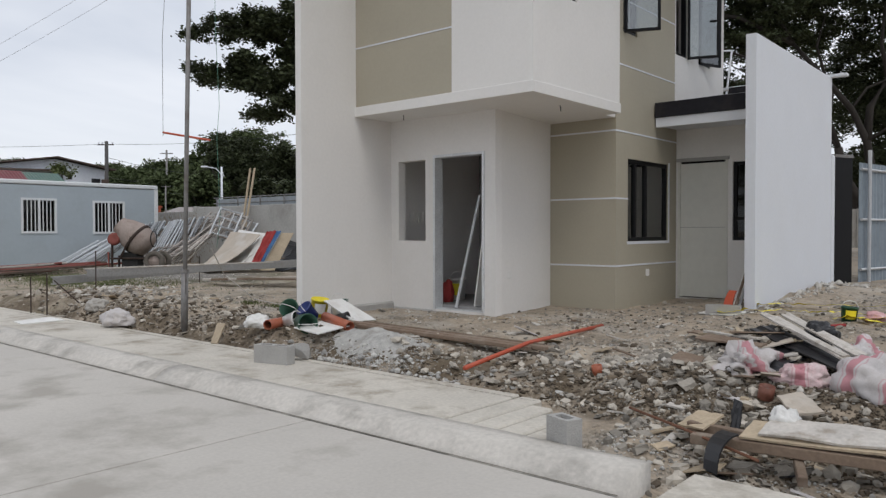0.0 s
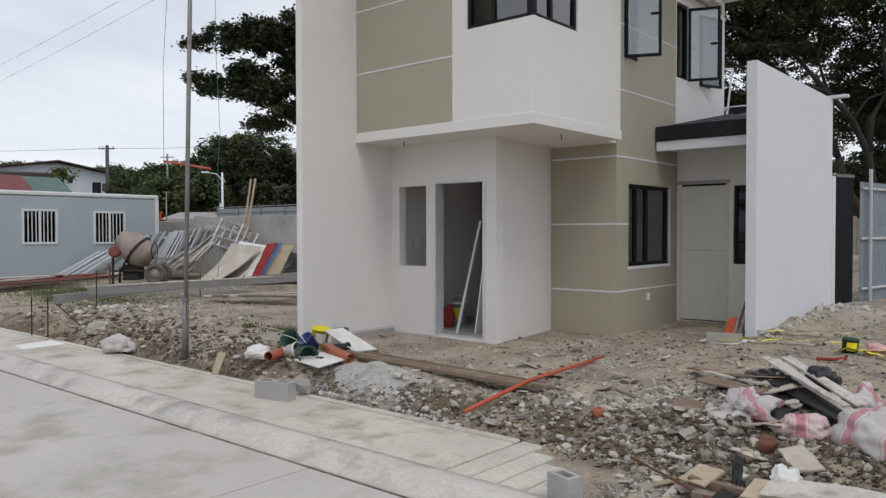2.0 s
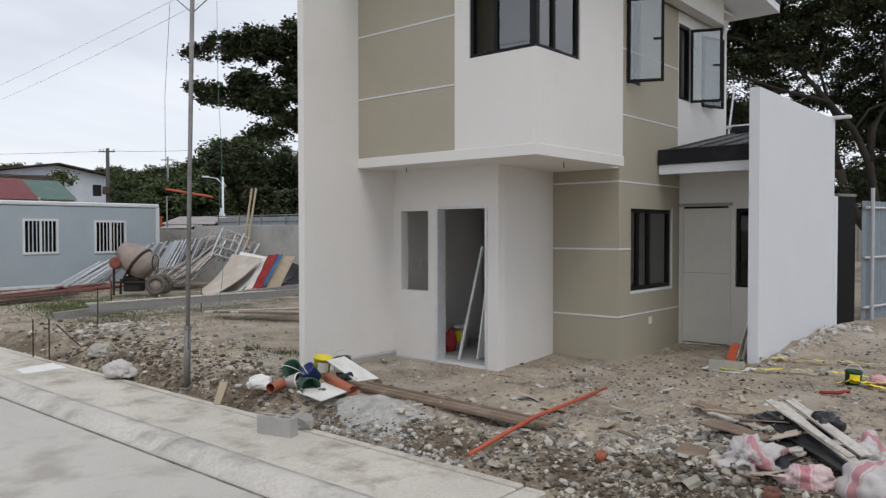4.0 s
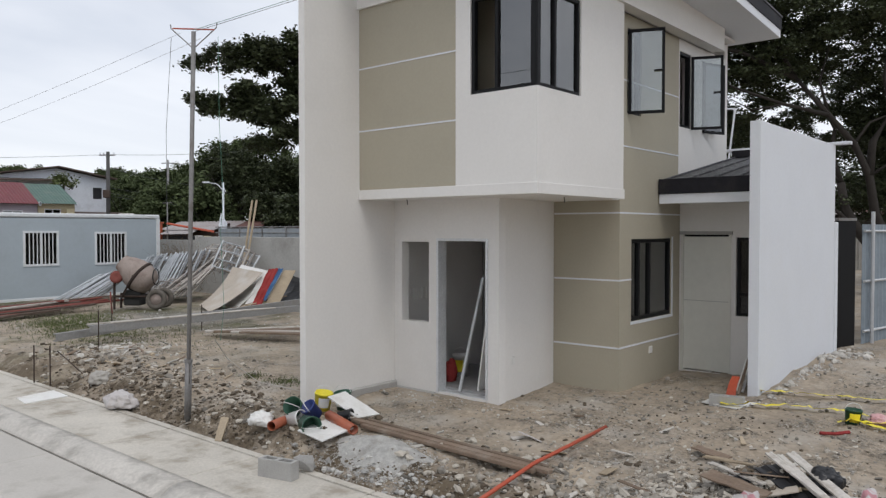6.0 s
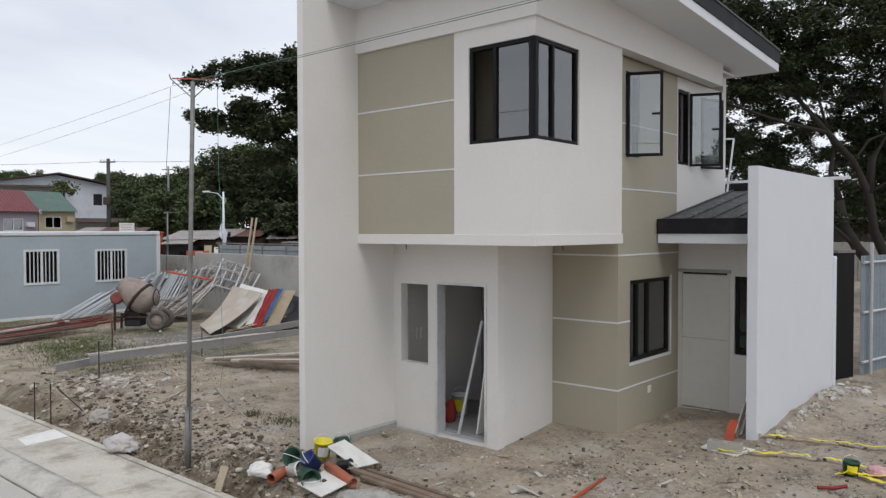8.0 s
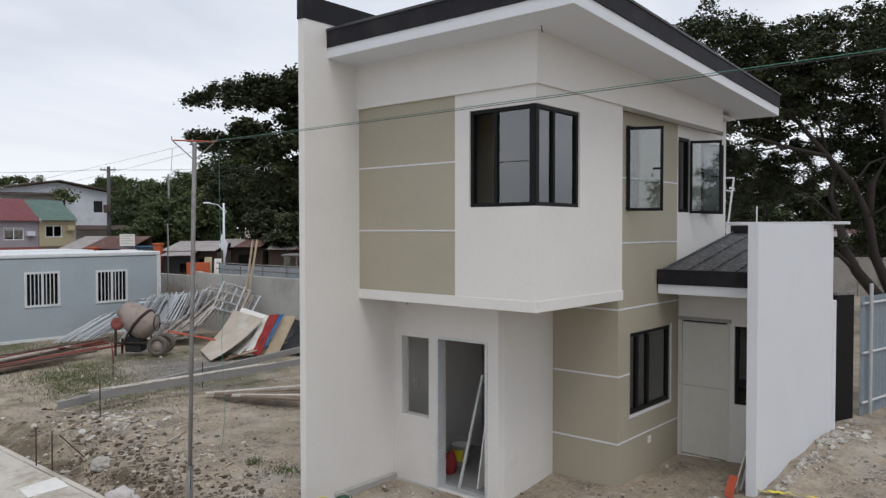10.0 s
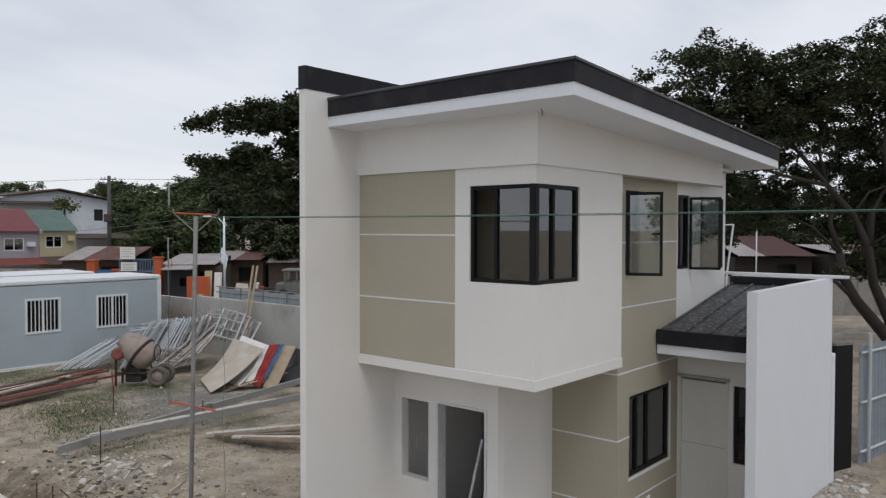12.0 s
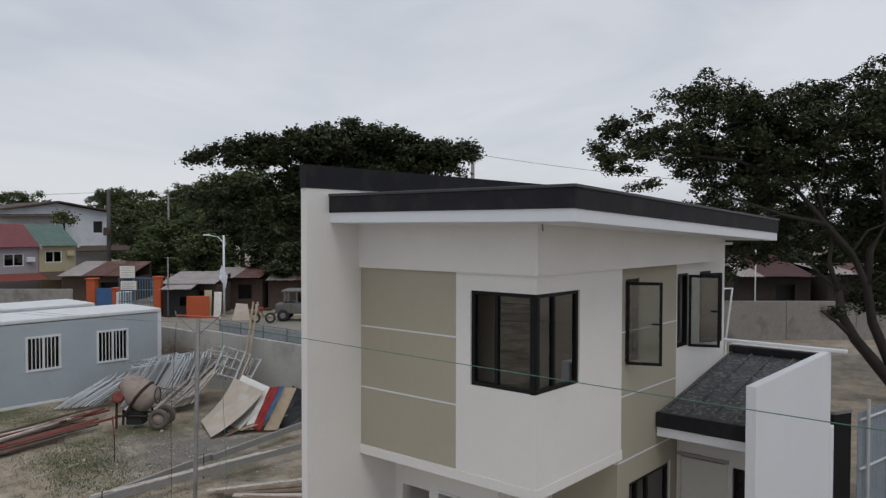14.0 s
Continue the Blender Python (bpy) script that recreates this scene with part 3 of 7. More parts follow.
dirt_line((-18, 2.815, -0.2655), (-0.9, 2.815, -0.2655), 0.010, 1, "dark grit along the gutter joint")
dirt_line((-3.35, -2.0, -0.2685), (-3.35, 2.79, -0.2685), 0.0025, 2, "dark grit in a road slab joint")
dirt_line((-12, 4.025, -0.1735), (-2.2, 4.025, -0.1735), 0.004, 4, "dark grit along the pavement edging")

# ---- the house ----
house = thing("house", "new two-storey white and beige house, unfinished, doors not yet hung", "house", at=(-6.5, 5.3, 0))


def hp(name, bm, mat, label="", smooth=False, parent=None):
    """A part of the house, given in world places."""
    bmesh.ops.translate(bm, vec=(6.5, -5.3, 0), verts=bm.verts)
    return part(name, bm, mat, parent or house, label, smooth)


hp("side_wall", panel(5.3, 12.41, -0.15, 6.15, -6.61, -6.5, axis="x"), WHITE, "tall white party wall standing forward of the house")
hp("parapet_cap", panel(5.29, 12.42, 6.15, 6.44, -6.62, -6.492, axis="x"), DARK, "dark grey capping on the wall's top")
hp("front_wall", panel(-6.5, -4.69, -0.1, 2.62, 6.89, 7.03, [(-6.36, -5.86, 0.97, 2.06), (-5.715, -4.86, 0.06, 2.11)]), WHITE, "white porch wall with open doorway and window hole")
porch_side = panel(7.03, 8.5, -0.1, 2.62, -0.14, 0.0, axis="x")
for v in porch_side.verts:
    v.co.x += -4.69 - 0.134 * (v.co.y - 6.89)
hp("porch_side_wall", porch_side, WHITE)
hp("corner_wall", panel(-5.04, -3.88, -0.1, 2.745, 8.5, 8.63), BEIGE, "beige wall with white grooves")
hp("lower_side_wall", panel(8.63, 10.46, -0.1, 2.745, -4.02, -3.88, [(8.85, 10.165, 0.955, 2.095)], axis="x"), BEIGE, "beige wall with white grooves")
hp("rear_side_wall", panel(10.46, 12.26, -0.1, 2.745, -4.02, -3.88, axis="x"), WHITE)
hp("back_wall", panel(-6.5, -3.88, -0.1, 5.6, 12.27, 12.41), WHITE)
hp("ground_floor_slab", box(-6.5, -4.95, 7.03, 8.63, -0.1, 0.11), INNER)
hp("ground_floor_slab", box(-6.5, -4.02, 8.63, 12.27, -0.1, 0.05), INNER)
hp("upper_floor_slab", box(-6.5, -3.69, 6.22, 8.23, 2.62, 2.72), WHITE)
hp("upper_floor_slab", box(-6.5, -3.89, 8.23, 8.5, 2.62, 2.72), WHITE)
hp("upper_floor_slab", box(-6.5, -4.02, 8.63, 12.27, 2.66, 2.74), WHITE)
hp("ledge", box(-6.5, -3.672, 6.20, 6.22, 2.618, 2.745, 0.004), WHITE)
hp("ledge", box(-3.69, -3.672, 6.22, 8.235, 2.618, 2.745, 0.004), WHITE)
# upper storey
hp("upper_front_wall", panel(-4.84, -3.69, 2.745, 5.13, 6.22, 6.36, [(-4.62, -3.69, 3.795, 4.917)]), WHITE)
hp("upper_front_panel", panel(-6.5, -4.84, 2.745, 5.13, 6.223, 6.36), BEIGE, "beige panel with thin white grooves")
hp("upper_bay_side_wall", panel(6.36, 8.23, 2.745, 5.13, -3.83, -3.69, [(6.36, 7.15, 3.795, 4.917)], axis="x"), WHITE)
hp("upper_side_wall", panel(8.23, 10.39, 2.745, 5.13, -4.02, -3.88, [(8.70, 9.12, 3.80, 4.95)], axis="x"), BEIGE, "beige panel with thin white grooves")
hp("upper_rear_side_wall", panel(10.39, 12.27, 2.745, 5.13, -4.02, -3.88, [(10.42, 10.86, 3.80, 4.95), (11.30, 11.80, 3.80, 4.95)], axis="x"), WHITE)
hp("band", panel(-6.5, -3.65, 5.125, 5.72, 6.18, 6.36), WHITE, "plain band under the eaves")
hp("band", panel(6.36, 11.64, 5.125, 5.72, -3.84, -3.65, axis="x"), WHITE, "plain band under the eaves")
hp("partition", panel(-6.5, -4.02, 0.05, 2.62, 8.9, 9.0), INNER)
hp("partition", panel(-6.5, -4.72, 2.74, 5.38, 6.85, 6.95), BEIGE)
hp("partition", panel(-6.5, -3.9, 2.74, 5.38, 8.3, 8.4), WHITE)
hp("ceiling_board", box(-6.5, -3.7, 6.36, 12.27, 5.38, 5.42), WHITE)


def roof_shift(bm):
    """The roof falls to the rear, and its outer edge draws in a little towards the rear."""
    for v in bm.verts:
        k = (v.co.y - 5.68) / 7.0
        v.co.z -= 0.265 * k
        if v.co.x > -4.0:
            v.co.x -= 0.2 * k
    return bm


hp("soffit", roof_shift(box(-6.5, -2.9, 5.68, 12.70, 5.715, 5.85, 0.004)), FRESH, "clean white eaves board and soffit")
hp("roof", roof_shift(box(-6.5, -2.93, 5.71, 12.67, 5.85, 5.96)), SHED, "dark metal roof sheet behind the fascia")
for bm in (box(-6.5, -2.885, 5.665, 5.70, 5.846, 6.05, 0.004), box(-2.92, -2.885, 5.70, 12.71, 5.846, 6.05, 0.004)):
    hp("fascia", roof_shift(bm), DARK, "dark grey metal fascia")
for bm in (box(-6.5, -2.87, 5.65, 5.76, 6.05, 6.085, 0.006), box(-2.98, -2.87, 5.76, 12.72, 6.05, 6.085, 0.006)):
    hp("fascia_cap", roof_shift(bm), CAPPING, "folded dark metal cap")
# thin white grooves of the beige panels
for z in (3.522, 4.341):
    hp("groove", box(-6.5, -4.84, 6.217, 6.224, z - 0.009, z + 0.009), FRESH)
for z in (3.35, 4.235):
    hp("groove", box(-3.881, -3.874, 8.23, 10.39, z - 0.009, z + 0.009), FRESH)
for z in (0.625, 1.54, 2.45):
    hp("groove", box(-4.90, -3.872, 8.494, 8.501, z - 0.011, z + 0.011), FRESH)
    if z < 0.9 or z > 2.2:
        hp("groove", box(-3.881, -3.874, 8.50, 10.46, z - 0.011, z + 0.011), FRESH)
    else:
        hp("groove", box(-3.881, -3.874, 8.50, 8.85, z - 0.011, z + 0.011), FRESH)
hp("window_trim", box(-3.882, -3.873, 8.83, 10.205, 0.915, 0.955), FRESH)
hp("window_trim", box(-3.882, -3.873, 10.165, 10.205, 0.955, 2.12), FRESH)
# bare plaster along the foot of the party wall
hp("plinth", box(-6.5, -6.44, 5.75, 6.89, -0.1, 0.12, 0.02), BLOCK, "unpainted mortar strip")
hp("plinth", box(-6.44, -5.72, 6.84, 6.89, -0.1, 0.05, 0.015), BLOCK, "unpainted mortar strip")
# door frame of the porch
for bm in (box(-5.715, -5.68, 6.875, 7.04, 0.06, 2.11), box(-4.895, -4.86, 6.875, 7.04, 0.06, 2.11), box(-5.68, -4.895, 6.875, 7.04, 2.075, 2.11), box(-5.715, -4.86, 6.9, 7.04, 0.04, 0.075)):
    hp("door_frame", bm, GALV, "grey steel door jamb")


def outlet(x, y, z, axis):
    d = (0.05, 0.008, 0.05) if axis == "y" else (0.008, 0.05, 0.05)
    plate = hp("socket_plate", box(x - d[0], x + d[0], y - d[1], y + d[1], z - 0.05, z + 0.05, 0.004), WHITEPL, "white electrical outlet plate")
    e = (0.016, 0.012, 0.03) if axis == "y" else (0.012, 0.016, 0.03)
    hp("socket", box(x - e[0], x + e[0], y - e[1], y + e[1], z - e[2], z + e[2]), WHITEPL, parent=plate)


outlet(-4.738, 7.25, 0.535, "x")
outlet(-3.875, 9.46, 0.50, "x")
for x, y, z in ((-5.9, 6.5, 2.62), (-3.95, 7.2, 2.62), (-3.55, 6.1, 5.69)):
    hp("lamp_wire", tube([(x, y, z + 0.01), (x + 0.01, y, z - 0.03), (x + 0.02, y - 0.01, z - 0.07)], 0.006, 5), WIRE, "bare wire end hanging where a lamp will go")


def window(origin, along, bars, z0, z1, frame_w=0.045, deep=0.07, glazed=True, skip=0, slim=()):
    """A framed window. origin: lower corner in the wall's outer plane, along: 'x' or 'y', bars: places of the uprights from the origin."""
    w = hp("window", bmesh.new(), BLACK, "black aluminium window with clear panes")
    x0, y0 = origin

    def bar(a, b, c, d, grow=0.0):
        return box(x0 + a, x0 + b, y0 + 0.02 - grow, y0 + 0.02 + deep, c, d, 0.004) if along == "x" else box(x0 - 0.02 - deep, x0 - 0.02 + grow, y0 + a, y0 + b, c, d, 0.004)

    end = bars[-1]
    hp("frame", bar(0, end, z0, z0 + frame_w), BLACK, parent=w)
    hp("frame", bar(0, end, z1 - frame_w, z1), BLACK, parent=w)
    for i, b in enumerate(bars):
        wide = 0.014 if i in slim else frame_w
        a = b if i == 0 else b - (wide if i == len(bars) - 1 else wide / 2)
        hp("frame", bar(a, a + wide, z0 + frame_w, z1 - frame_w), BLACK, parent=w)
    for a, b in list(zip(bars, bars[1:]))[skip:] if glazed else ():
        g = box(x0 + a + 0.02, x0 + b - 0.02, y0 + 0.05, y0 + 0.056, z0 + 0.03, z1 - 0.03) if along == "x" else box(x0 - 0.056, x0 - 0.05, y0 + a + 0.02, y0 + b - 0.02, z0 + 0.03, z1 - 0.03)
        p = hp("pane", g, GLASS, parent=w)
        p.visible_shadow = False
    return w


window((-4.62, 6.22), "x", [0, 0.36, 0.915], 3.795, 4.917, skip=1, slim=(2,))
window((-3.69, 6.22), "y", [0, 0.40, 0.93], 3.795, 4.917, slim=(0,))
window((-3.88, 8.85), "y", [0, 0.28, 0.62, 1.315], 0.955, 2.095, 0.055)
window((-3.88, 8.70), "y", [0, 0.42], 3.80, 4.95, glazed=False)
window((-3.88, 10.42), "y", [0, 0.44], 3.80, 4.95, glazed=False)
window((-3.88, 11.30), "y", [0, 0.5], 3.80, 4.95, glazed=False)


def sash(hinge, tip, z0, z1):
    """An open casement leaf from its hinge to its tip, in plan."""
    s = hp("open_sash", bmesh.new(), BLACK, "black casement leaf standing open")
    h, t = Vector((*hinge, 0)), Vector((*tip, 0))
    d = t - h
    m = Matrix.Translation(h) @ Matrix.Rotation(math.atan2(d.y, d.x), 4, "Z")
    n = d.length
    for a, b, c, e in ((0, 0.04, z0, z1), (n - 0.04, n, z0, z1), (0.04, n - 0.04, z0, z0 + 0.04), (0.04, n - 0.04, z1 - 0.04, z1)):
        hp("frame", box(a, b, -0.018, 0.018, c, e, 0.003, m=m), BLACK, parent=s)
    p = hp("pane", box(0.035, n - 0.035, -0.003, 0.003, z0 + 0.03, z1 - 0.03, m=m), GLASS, parent=s)
    p.visible_shadow = False
    hp("handle", box(n - 0.14, n - 0.02, -0.035, -0.02, (z0 + z1) / 2 - 0.012, (z0 + z1) / 2 + 0.012, 0.003, m=m), BLACK, parent=s)


sash((-3.87, 8.715), (-3.437, 8.905), 3.785, 4.92)
sash((-3.87, 10.84), (-3.437, 11.02), 3.785, 4.92)
sash((-3.87, 11.32), (-3.70, 11.78), 3.785, 4.92)

# ---- side annex with shed roof, and its boundary wall ----
annex = thing("annex", "low side annex with dark shed roof and wrapped door", "annex", at=(-3.88, 10.46, 0))


def ap(name, bm, mat, label="", parent=None):
    bmesh.ops.translate(bm, vec=(3.88, -10.46, 0), verts=bm.verts)
    return part(name, bm, mat, parent or annex, label)


ap("front_wall", panel(-3.878, -2.42, -0.05, 2.65, 10.46, 10.58, [(-3.85, -3.09, 0.08, 2.19), (-3.02, -2.5, 0.96, 2.11)]), WHITE)
ap("rear_wall", panel(-3.878, -2.42, -0.05, 3.55, 12.75, 12.87), WHITE)
ap("floor", box(-3.878, -2.42, 10.58, 12.75, -0.05, 0.08), INNER)
door = ap("door", box(-3.815, -3.125, 10.48, 10.52, 0.10, 2.12, 0.004), DOORM, "grey door leaf wrapped in thin plastic film")
ap("door_seam", box(-3.815, -3.125, 10.474, 10.48, 1.148, 1.156), BLOCK, parent=door)
for bm in (box(-3.85, -3.815, 10.45, 10.57, 0.08, 2.19), box(-3.125, -3.09, 10.45, 10.57, 0.08, 2.19)):
    ap("door_frame", bm, DOORM, "pale door jamb")
ap("door_frame", box(-3.87, -3.07, 10.435, 10.57, 2.15, 2.20), BLOCK, "grey lintel strip")
# black strip drawn in for the shade between leaf and lintel
ap("door_gap", box(-3.84, -3.10, 10.50, 10.52, 2.122, 2.149), BLACK, "black strip painted for the shaded gap above the door leaf")
win = ap("window", panel(-3.02, -2.5, 0.96, 2.11, 10.50, 10.55, [(-2.975, -2.545, 1.005, 1.26), (-2.975, -2.545, 1.30, 2.065)]), BLACK, "black framed window")
for c, d in ((1.0, 1.265), (1.295, 2.07)):
    g = ap("pane", box(-2.98, -2.54, 10.522, 10.528, c, d), TINTED, parent=win)
    g.visible_shadow = False


def shed_z(bm):
    for v in bm.verts:
        v.co.z += 0.185 * (v.co.y - 9.7)
    return bm


ap("roof", shed_z(box(-3.86, -2.42, 9.72, 12.72, 2.87, 2.93)), SHED, "dark streaked metal sheet")
for i in range(5):
    x = -3.83 + i * 0.345
    ap("roof_rib", shed_z(box(x, x + 0.035, 9.71, 12.7, 2.93, 2.955, 0.008)), SHED)
ap("fascia", box(-3.865, -2.425, 9.66, 9.72, 2.74, 2.955, 0.004), DARK, "dark grey metal fascia")
ap("eaves_board", box(-3.86, -2.425, 9.68, 9.76, 2.60, 2.74, 0.004), FRESH, "white eaves board")
ap("soffit", box(-3.86, -2.425, 9.76, 10.46, 2.64, 2.67), FRESH)
ap("ridge_flashing", box(-3.86, -2.44, 12.60, 12.74, 3.47, 3.60, 0.01), DARK)

fin = solid("boundary_wall", panel(9.2, 12.95, -0.1, 3.61, -2.42, -2.29, axis="x"), FRESH, "tall freshly painted white boundary wall beside the annex", "wall", kind="structure")
solid("wall_foot", box(-2.44, -2.27, 12.95, 13.12, -0.1, 2.35, 0.01), FRESH, "lower white pier at the boundary wall's end", "wall", kind="structure")
solid("capping", box(-4.10, -2.05, 12.87, 12.99, 3.612, 3.66, 0.006), FRESH, "pale board laid along the annex's back parapet", "board")
solid("parapet", panel(-3.878, -2.42, 3.55, 3.61, 12.75, 12.87), WHITE, "low white parapet behind the shed roof", "wall", kind="structure")

# ---- the open lot beside the house ----
FAR = pose(0.89, -0.73, 0, 0, 0, 40.45)


def far(side, ahead, z=0.0):
    """A place in the axes of the far street, which runs askew to the house."""
    return FAR @ Vector((side, ahead, z))


container = thing("site_office", "grey prefabricated site office cabin with white steel frame and barred windows", "site cabin", "site cabins", at=(-24.5, 13.3, 0))


def cabin_part(name, bm, mat, label="", parent=None):
    return part(name, bm, mat, parent or container, label)


c_holes = [(-4.60, -3.51, 1.06, 2.19), (-2.35, -1.24, 1.04, 2.16)]
cabin_part("side_panel", panel(-5.9, -0.1, 0.05, 2.6, -0.07, -0.02, c_holes, axis="x"), CONT, "pale grey insulated panel")
cabin_part("end_panel", panel(-2.4, -0.05, 0.05, 2.6, -0.07, -0.02), CONT)
cabin_part("end_panel", panel(-2.4, -0.05, 0.05, 2.6, -5.98, -5.93), CONT)
cabin_part("back_panel", panel(-5.9, -0.1, 0.05, 2.6, -2.45, -2.40, axis="x"), CONT)
cabin_part("roof", box(-2.47, 0.0, -6.0, 0.0, 2.62, 2.76, 0.03), CONTW, "white steel roof tray")
cabin_part("base_beam", box(-0.12, 0.0, -6.0, 0.0, -0.10, 0.06, 0.01), CONTW)
cabin_part("base_beam", box(-2.47, -2.35, -6.0, 0.0, -0.10, 0.06, 0.01), CONTW)
cabin_part("floor", box(-2.35, -0.12, -5.95, -0.05, -0.02, 0.05), INNER)
for y in (-0.14, -6.0):
    for x in (-0.14, -2.47):
        cabin_part("corner_post", box(x, x + 0.14, y, y + 0.14, 0.06, 2.62, 0.01), CONTW)
for u0, u1, v0, v1 in c_holes:
    w = cabin_part("window", bmesh.new(), CONTW, "white sliding window with upright bars")
    for bm in (box(-0.06, 0.01, u0, u1, v0, v0 + 0.07), box(-0.06, 0.01, u0, u1, v1 - 0.07, v1), box(-0.06, 0.01, u0, u0 + 0.07, v0 + 0.07, v1 - 0.07), box(-0.06, 0.01, u1 - 0.07, u1, v0 + 0.07, v1 - 0.07)):
        cabin_part("frame", bm, CONTW, parent=w)
    for i in range(1, 8):
        y = u0 + 0.07 + (u1 - u0 - 0.14) * i / 8
        r = 0.036 if i == 4 else 0.012
        cabin_part("bar", box(-0.03, 0.0, y - r, y + r, v0 + 0.07, v1 - 0.07), CONTW, parent=w)
    cabin_part("pane", box(-0.055, -0.05, u0 + 0.06, u1 - 0.06, v0 + 0.06, v1 - 0.06), TINTED, parent=w)
copy_thing(container, pose(-28.2, 12.6, 0.0))

perimeter = tagged(new("perimeter_wall"), "rough grey concrete perimeter wall", "wall", kind="structure")
for a, b in ((-30.0, -23.6), (-23.58, -20.6), (-20.58, -17.0), (-16.98, -12.0), (-11.98, -5.0)):
    part("wall_panel", box(a, b, 14.22, 14.38, -0.3, 1.98 if a > -23.6 else 1.85, 0.012), WALLC, perimeter)
for x in (-23.59, -20.59, -16.99):
    part("joint_pier", box(x - 0.11, x + 0.11, 14.2, 14.4, -0.3, 2.02, 0.012), WALLC, perimeter)
rail = thing("fence_rail", "low galvanised rail fence behind the perimeter wall", "fence", at=(-23.0, 14.75, 0))
for i in range(10):
    part("post", box(i * 1.3 - 0.02, i * 1.3 + 0.02, -0.02, 0.02, 0.1, 2.34), OLDPIPE, rail)
for i in range(9):
    part("infill_sheet", box(i * 1.3 + 0.03, i * 1.3 + 1.27, 0.0, 0.012, 1.6, 2.27), ZINCWALL, rail, "weathered bluish grey sheet")
for z in (2.12, 2.32):
    part("rail", tube([(-0.2, 0, z), (11.9, 0, z)], 0.02, 6), OLDPIPE, rail)

# scaffold frames, stacked and leaning
frame_stack = "stacked scaffold frames"


def scaffold_frame(long, wide, metal, thick=0.025):
    f = thing("scaffold_frame", "galvanised tube scaffold frame leaning in a heap", "scaffold frame", frame_stack)
    for y in (0, wide):
        part("leg", tube([(0, y, 0), (0, y, long)], thick, 6), metal, f)
    for z in (0.12, long * 0.38, long * 0.68, long - 0.05):
        part("rung", tube([(0, 0.0, z), (0, wide, z)], thick * 0.7, 6), metal, f)
    part("brace", tube([(0, wide * 0.33, 0.12), (0, wide * 0.33, long * 0.68)], 0.014, 5), metal, f)
    part("brace", tube([(0, wide * 0.66, long * 0.38), (0, wide * 0.66, long - 0.05)], 0.014, 5), metal, f)
    return f


short_frame, long_frame = scaffold_frame(1.6, 1.1, FRAMES), scaffold_frame(1.9, 1.1, OLDFRAMES)
rnd = random.Random(4)


def stack(frame_, count, side, ahead, z, step, lean, lean_step, rise=0.0, back=0.0, turn=0.0):
    for i in range(count):
        copy_thing(frame_, FAR @ pose(side + step * i, ahead + back * i + rnd.uniform(-0.05, 0.05), z + rise * i, rnd.uniform(-1.5, 1.5), lean + lean_step * i + rnd.uniform(-1.6, 1.6), turn + rnd.uniform(-3, 3)))


stack(short_frame, 10, -12.05, 23.2, 0.03, 0.13, 60, -0.6, 0.010, 0, 14)
stack(short_frame, 25, -10.15, 23.5, 0.03, 0.088, 33, -0.35, 0.004, 0, 18)
stack(short_frame, 3, -10.1, 24.1, 1.12, 0.3, 84, 1, 0.04, 0, 34)
stack(long_frame, 12, -8.9, 22.3, 0.03, 0.10, 62, -1.0, 0.018, 0.07, 58)
stack(long_frame, 6, -8.2, 22.7, 0.3, 0.12, 60, -2.0, 0.05, 0.09, 58)
short_frame.matrix_basis = FAR @ pose(-10.9, 23.6, 0.05, 2, 50, 16)
long_frame.matrix_basis = FAR @ pose(-8.0, 22.9, 0.55, 0, 58, 58)
for k, metal in enumerate((FRAMES, OLDFRAMES, OLDFRAMES, FRAMES)):
    loop = scaffold_frame(1.05, 0.72, metal, 0.034)
    loop.matrix_basis = FAR @ pose(-7.3 + 0.10 * k, 23.6 + 0.12 * k, 0.98 - 0.06 * k, -16 - 3 * k, -26, -88 + 2 * k)

for dx, lean in ((0, 0.28), (0.16, 0.36)):
    solid("wooden_pole", tube([(-20.4 + dx, 13.75, 0.02), (-20.4 + dx + lean * 0.5, 14.0, 1.7), (-20.4 + dx + lean, 14.16, 3.2)], 0.035, 7), PALEWOOD, "long pale wooden pole leaning on the concrete wall", "pole", "leaning poles")

# the cement mixer
mixer = thing("cement_mixer", "old cement-caked concrete mixer on two wheels", "cement mixer")
mixer.matrix_basis = pose(-19.42, 9.86, 0.0, 0, 0, 40) @ Matrix.Scale(0.86, 4)
tilt = Matrix.Translation((-0.05, 0, 1.12)) @ Matrix.Rotation(radians(-52), 4, "Y") @ Matrix.Scale(1.12, 4)
part("drum", lathe([(0.0, -0.50), (0.30, -0.49), (0.41, -0.36), (0.45, -0.1), (0.44, 0.08), (0.36, 0.34), (0.24, 0.56), (0.25, 0.585), (0.22, 0.57), (0.33, 0.33), (0.0, 0.2)], 26, m=tilt), MIXER, mixer, "drum caked with dried cement", True)
part("drum_ring", lathe([(0.45, -0.13), (0.48, -0.12), (0.48, -0.05), (0.45, -0.04)], 26, m=tilt), DARKRUST, mixer, "", True)
part("chassis", tube([(-0.75, -0.28, 0.42), (0.78, -0.28, 0.42)], 0.035, 7, tube([(-0.75, 0.28, 0.42), (0.78, 0.28, 0.42)], 0.035, 7)), DARKRUST, mixer)
for y in (-0.3, 0.3):
    part("upright", tube([(-0.45 * (1 if y < 0 else -0.6), y, 0.4), (0, y * 1.6, 1.12)], 0.035, 7), DARKRUST, mixer)
part("stand_leg", tube([(-0.72, -0.25, 0.0), (-0.70, -0.25, 1.2)], 0.04, 7), DARKRUST, mixer)
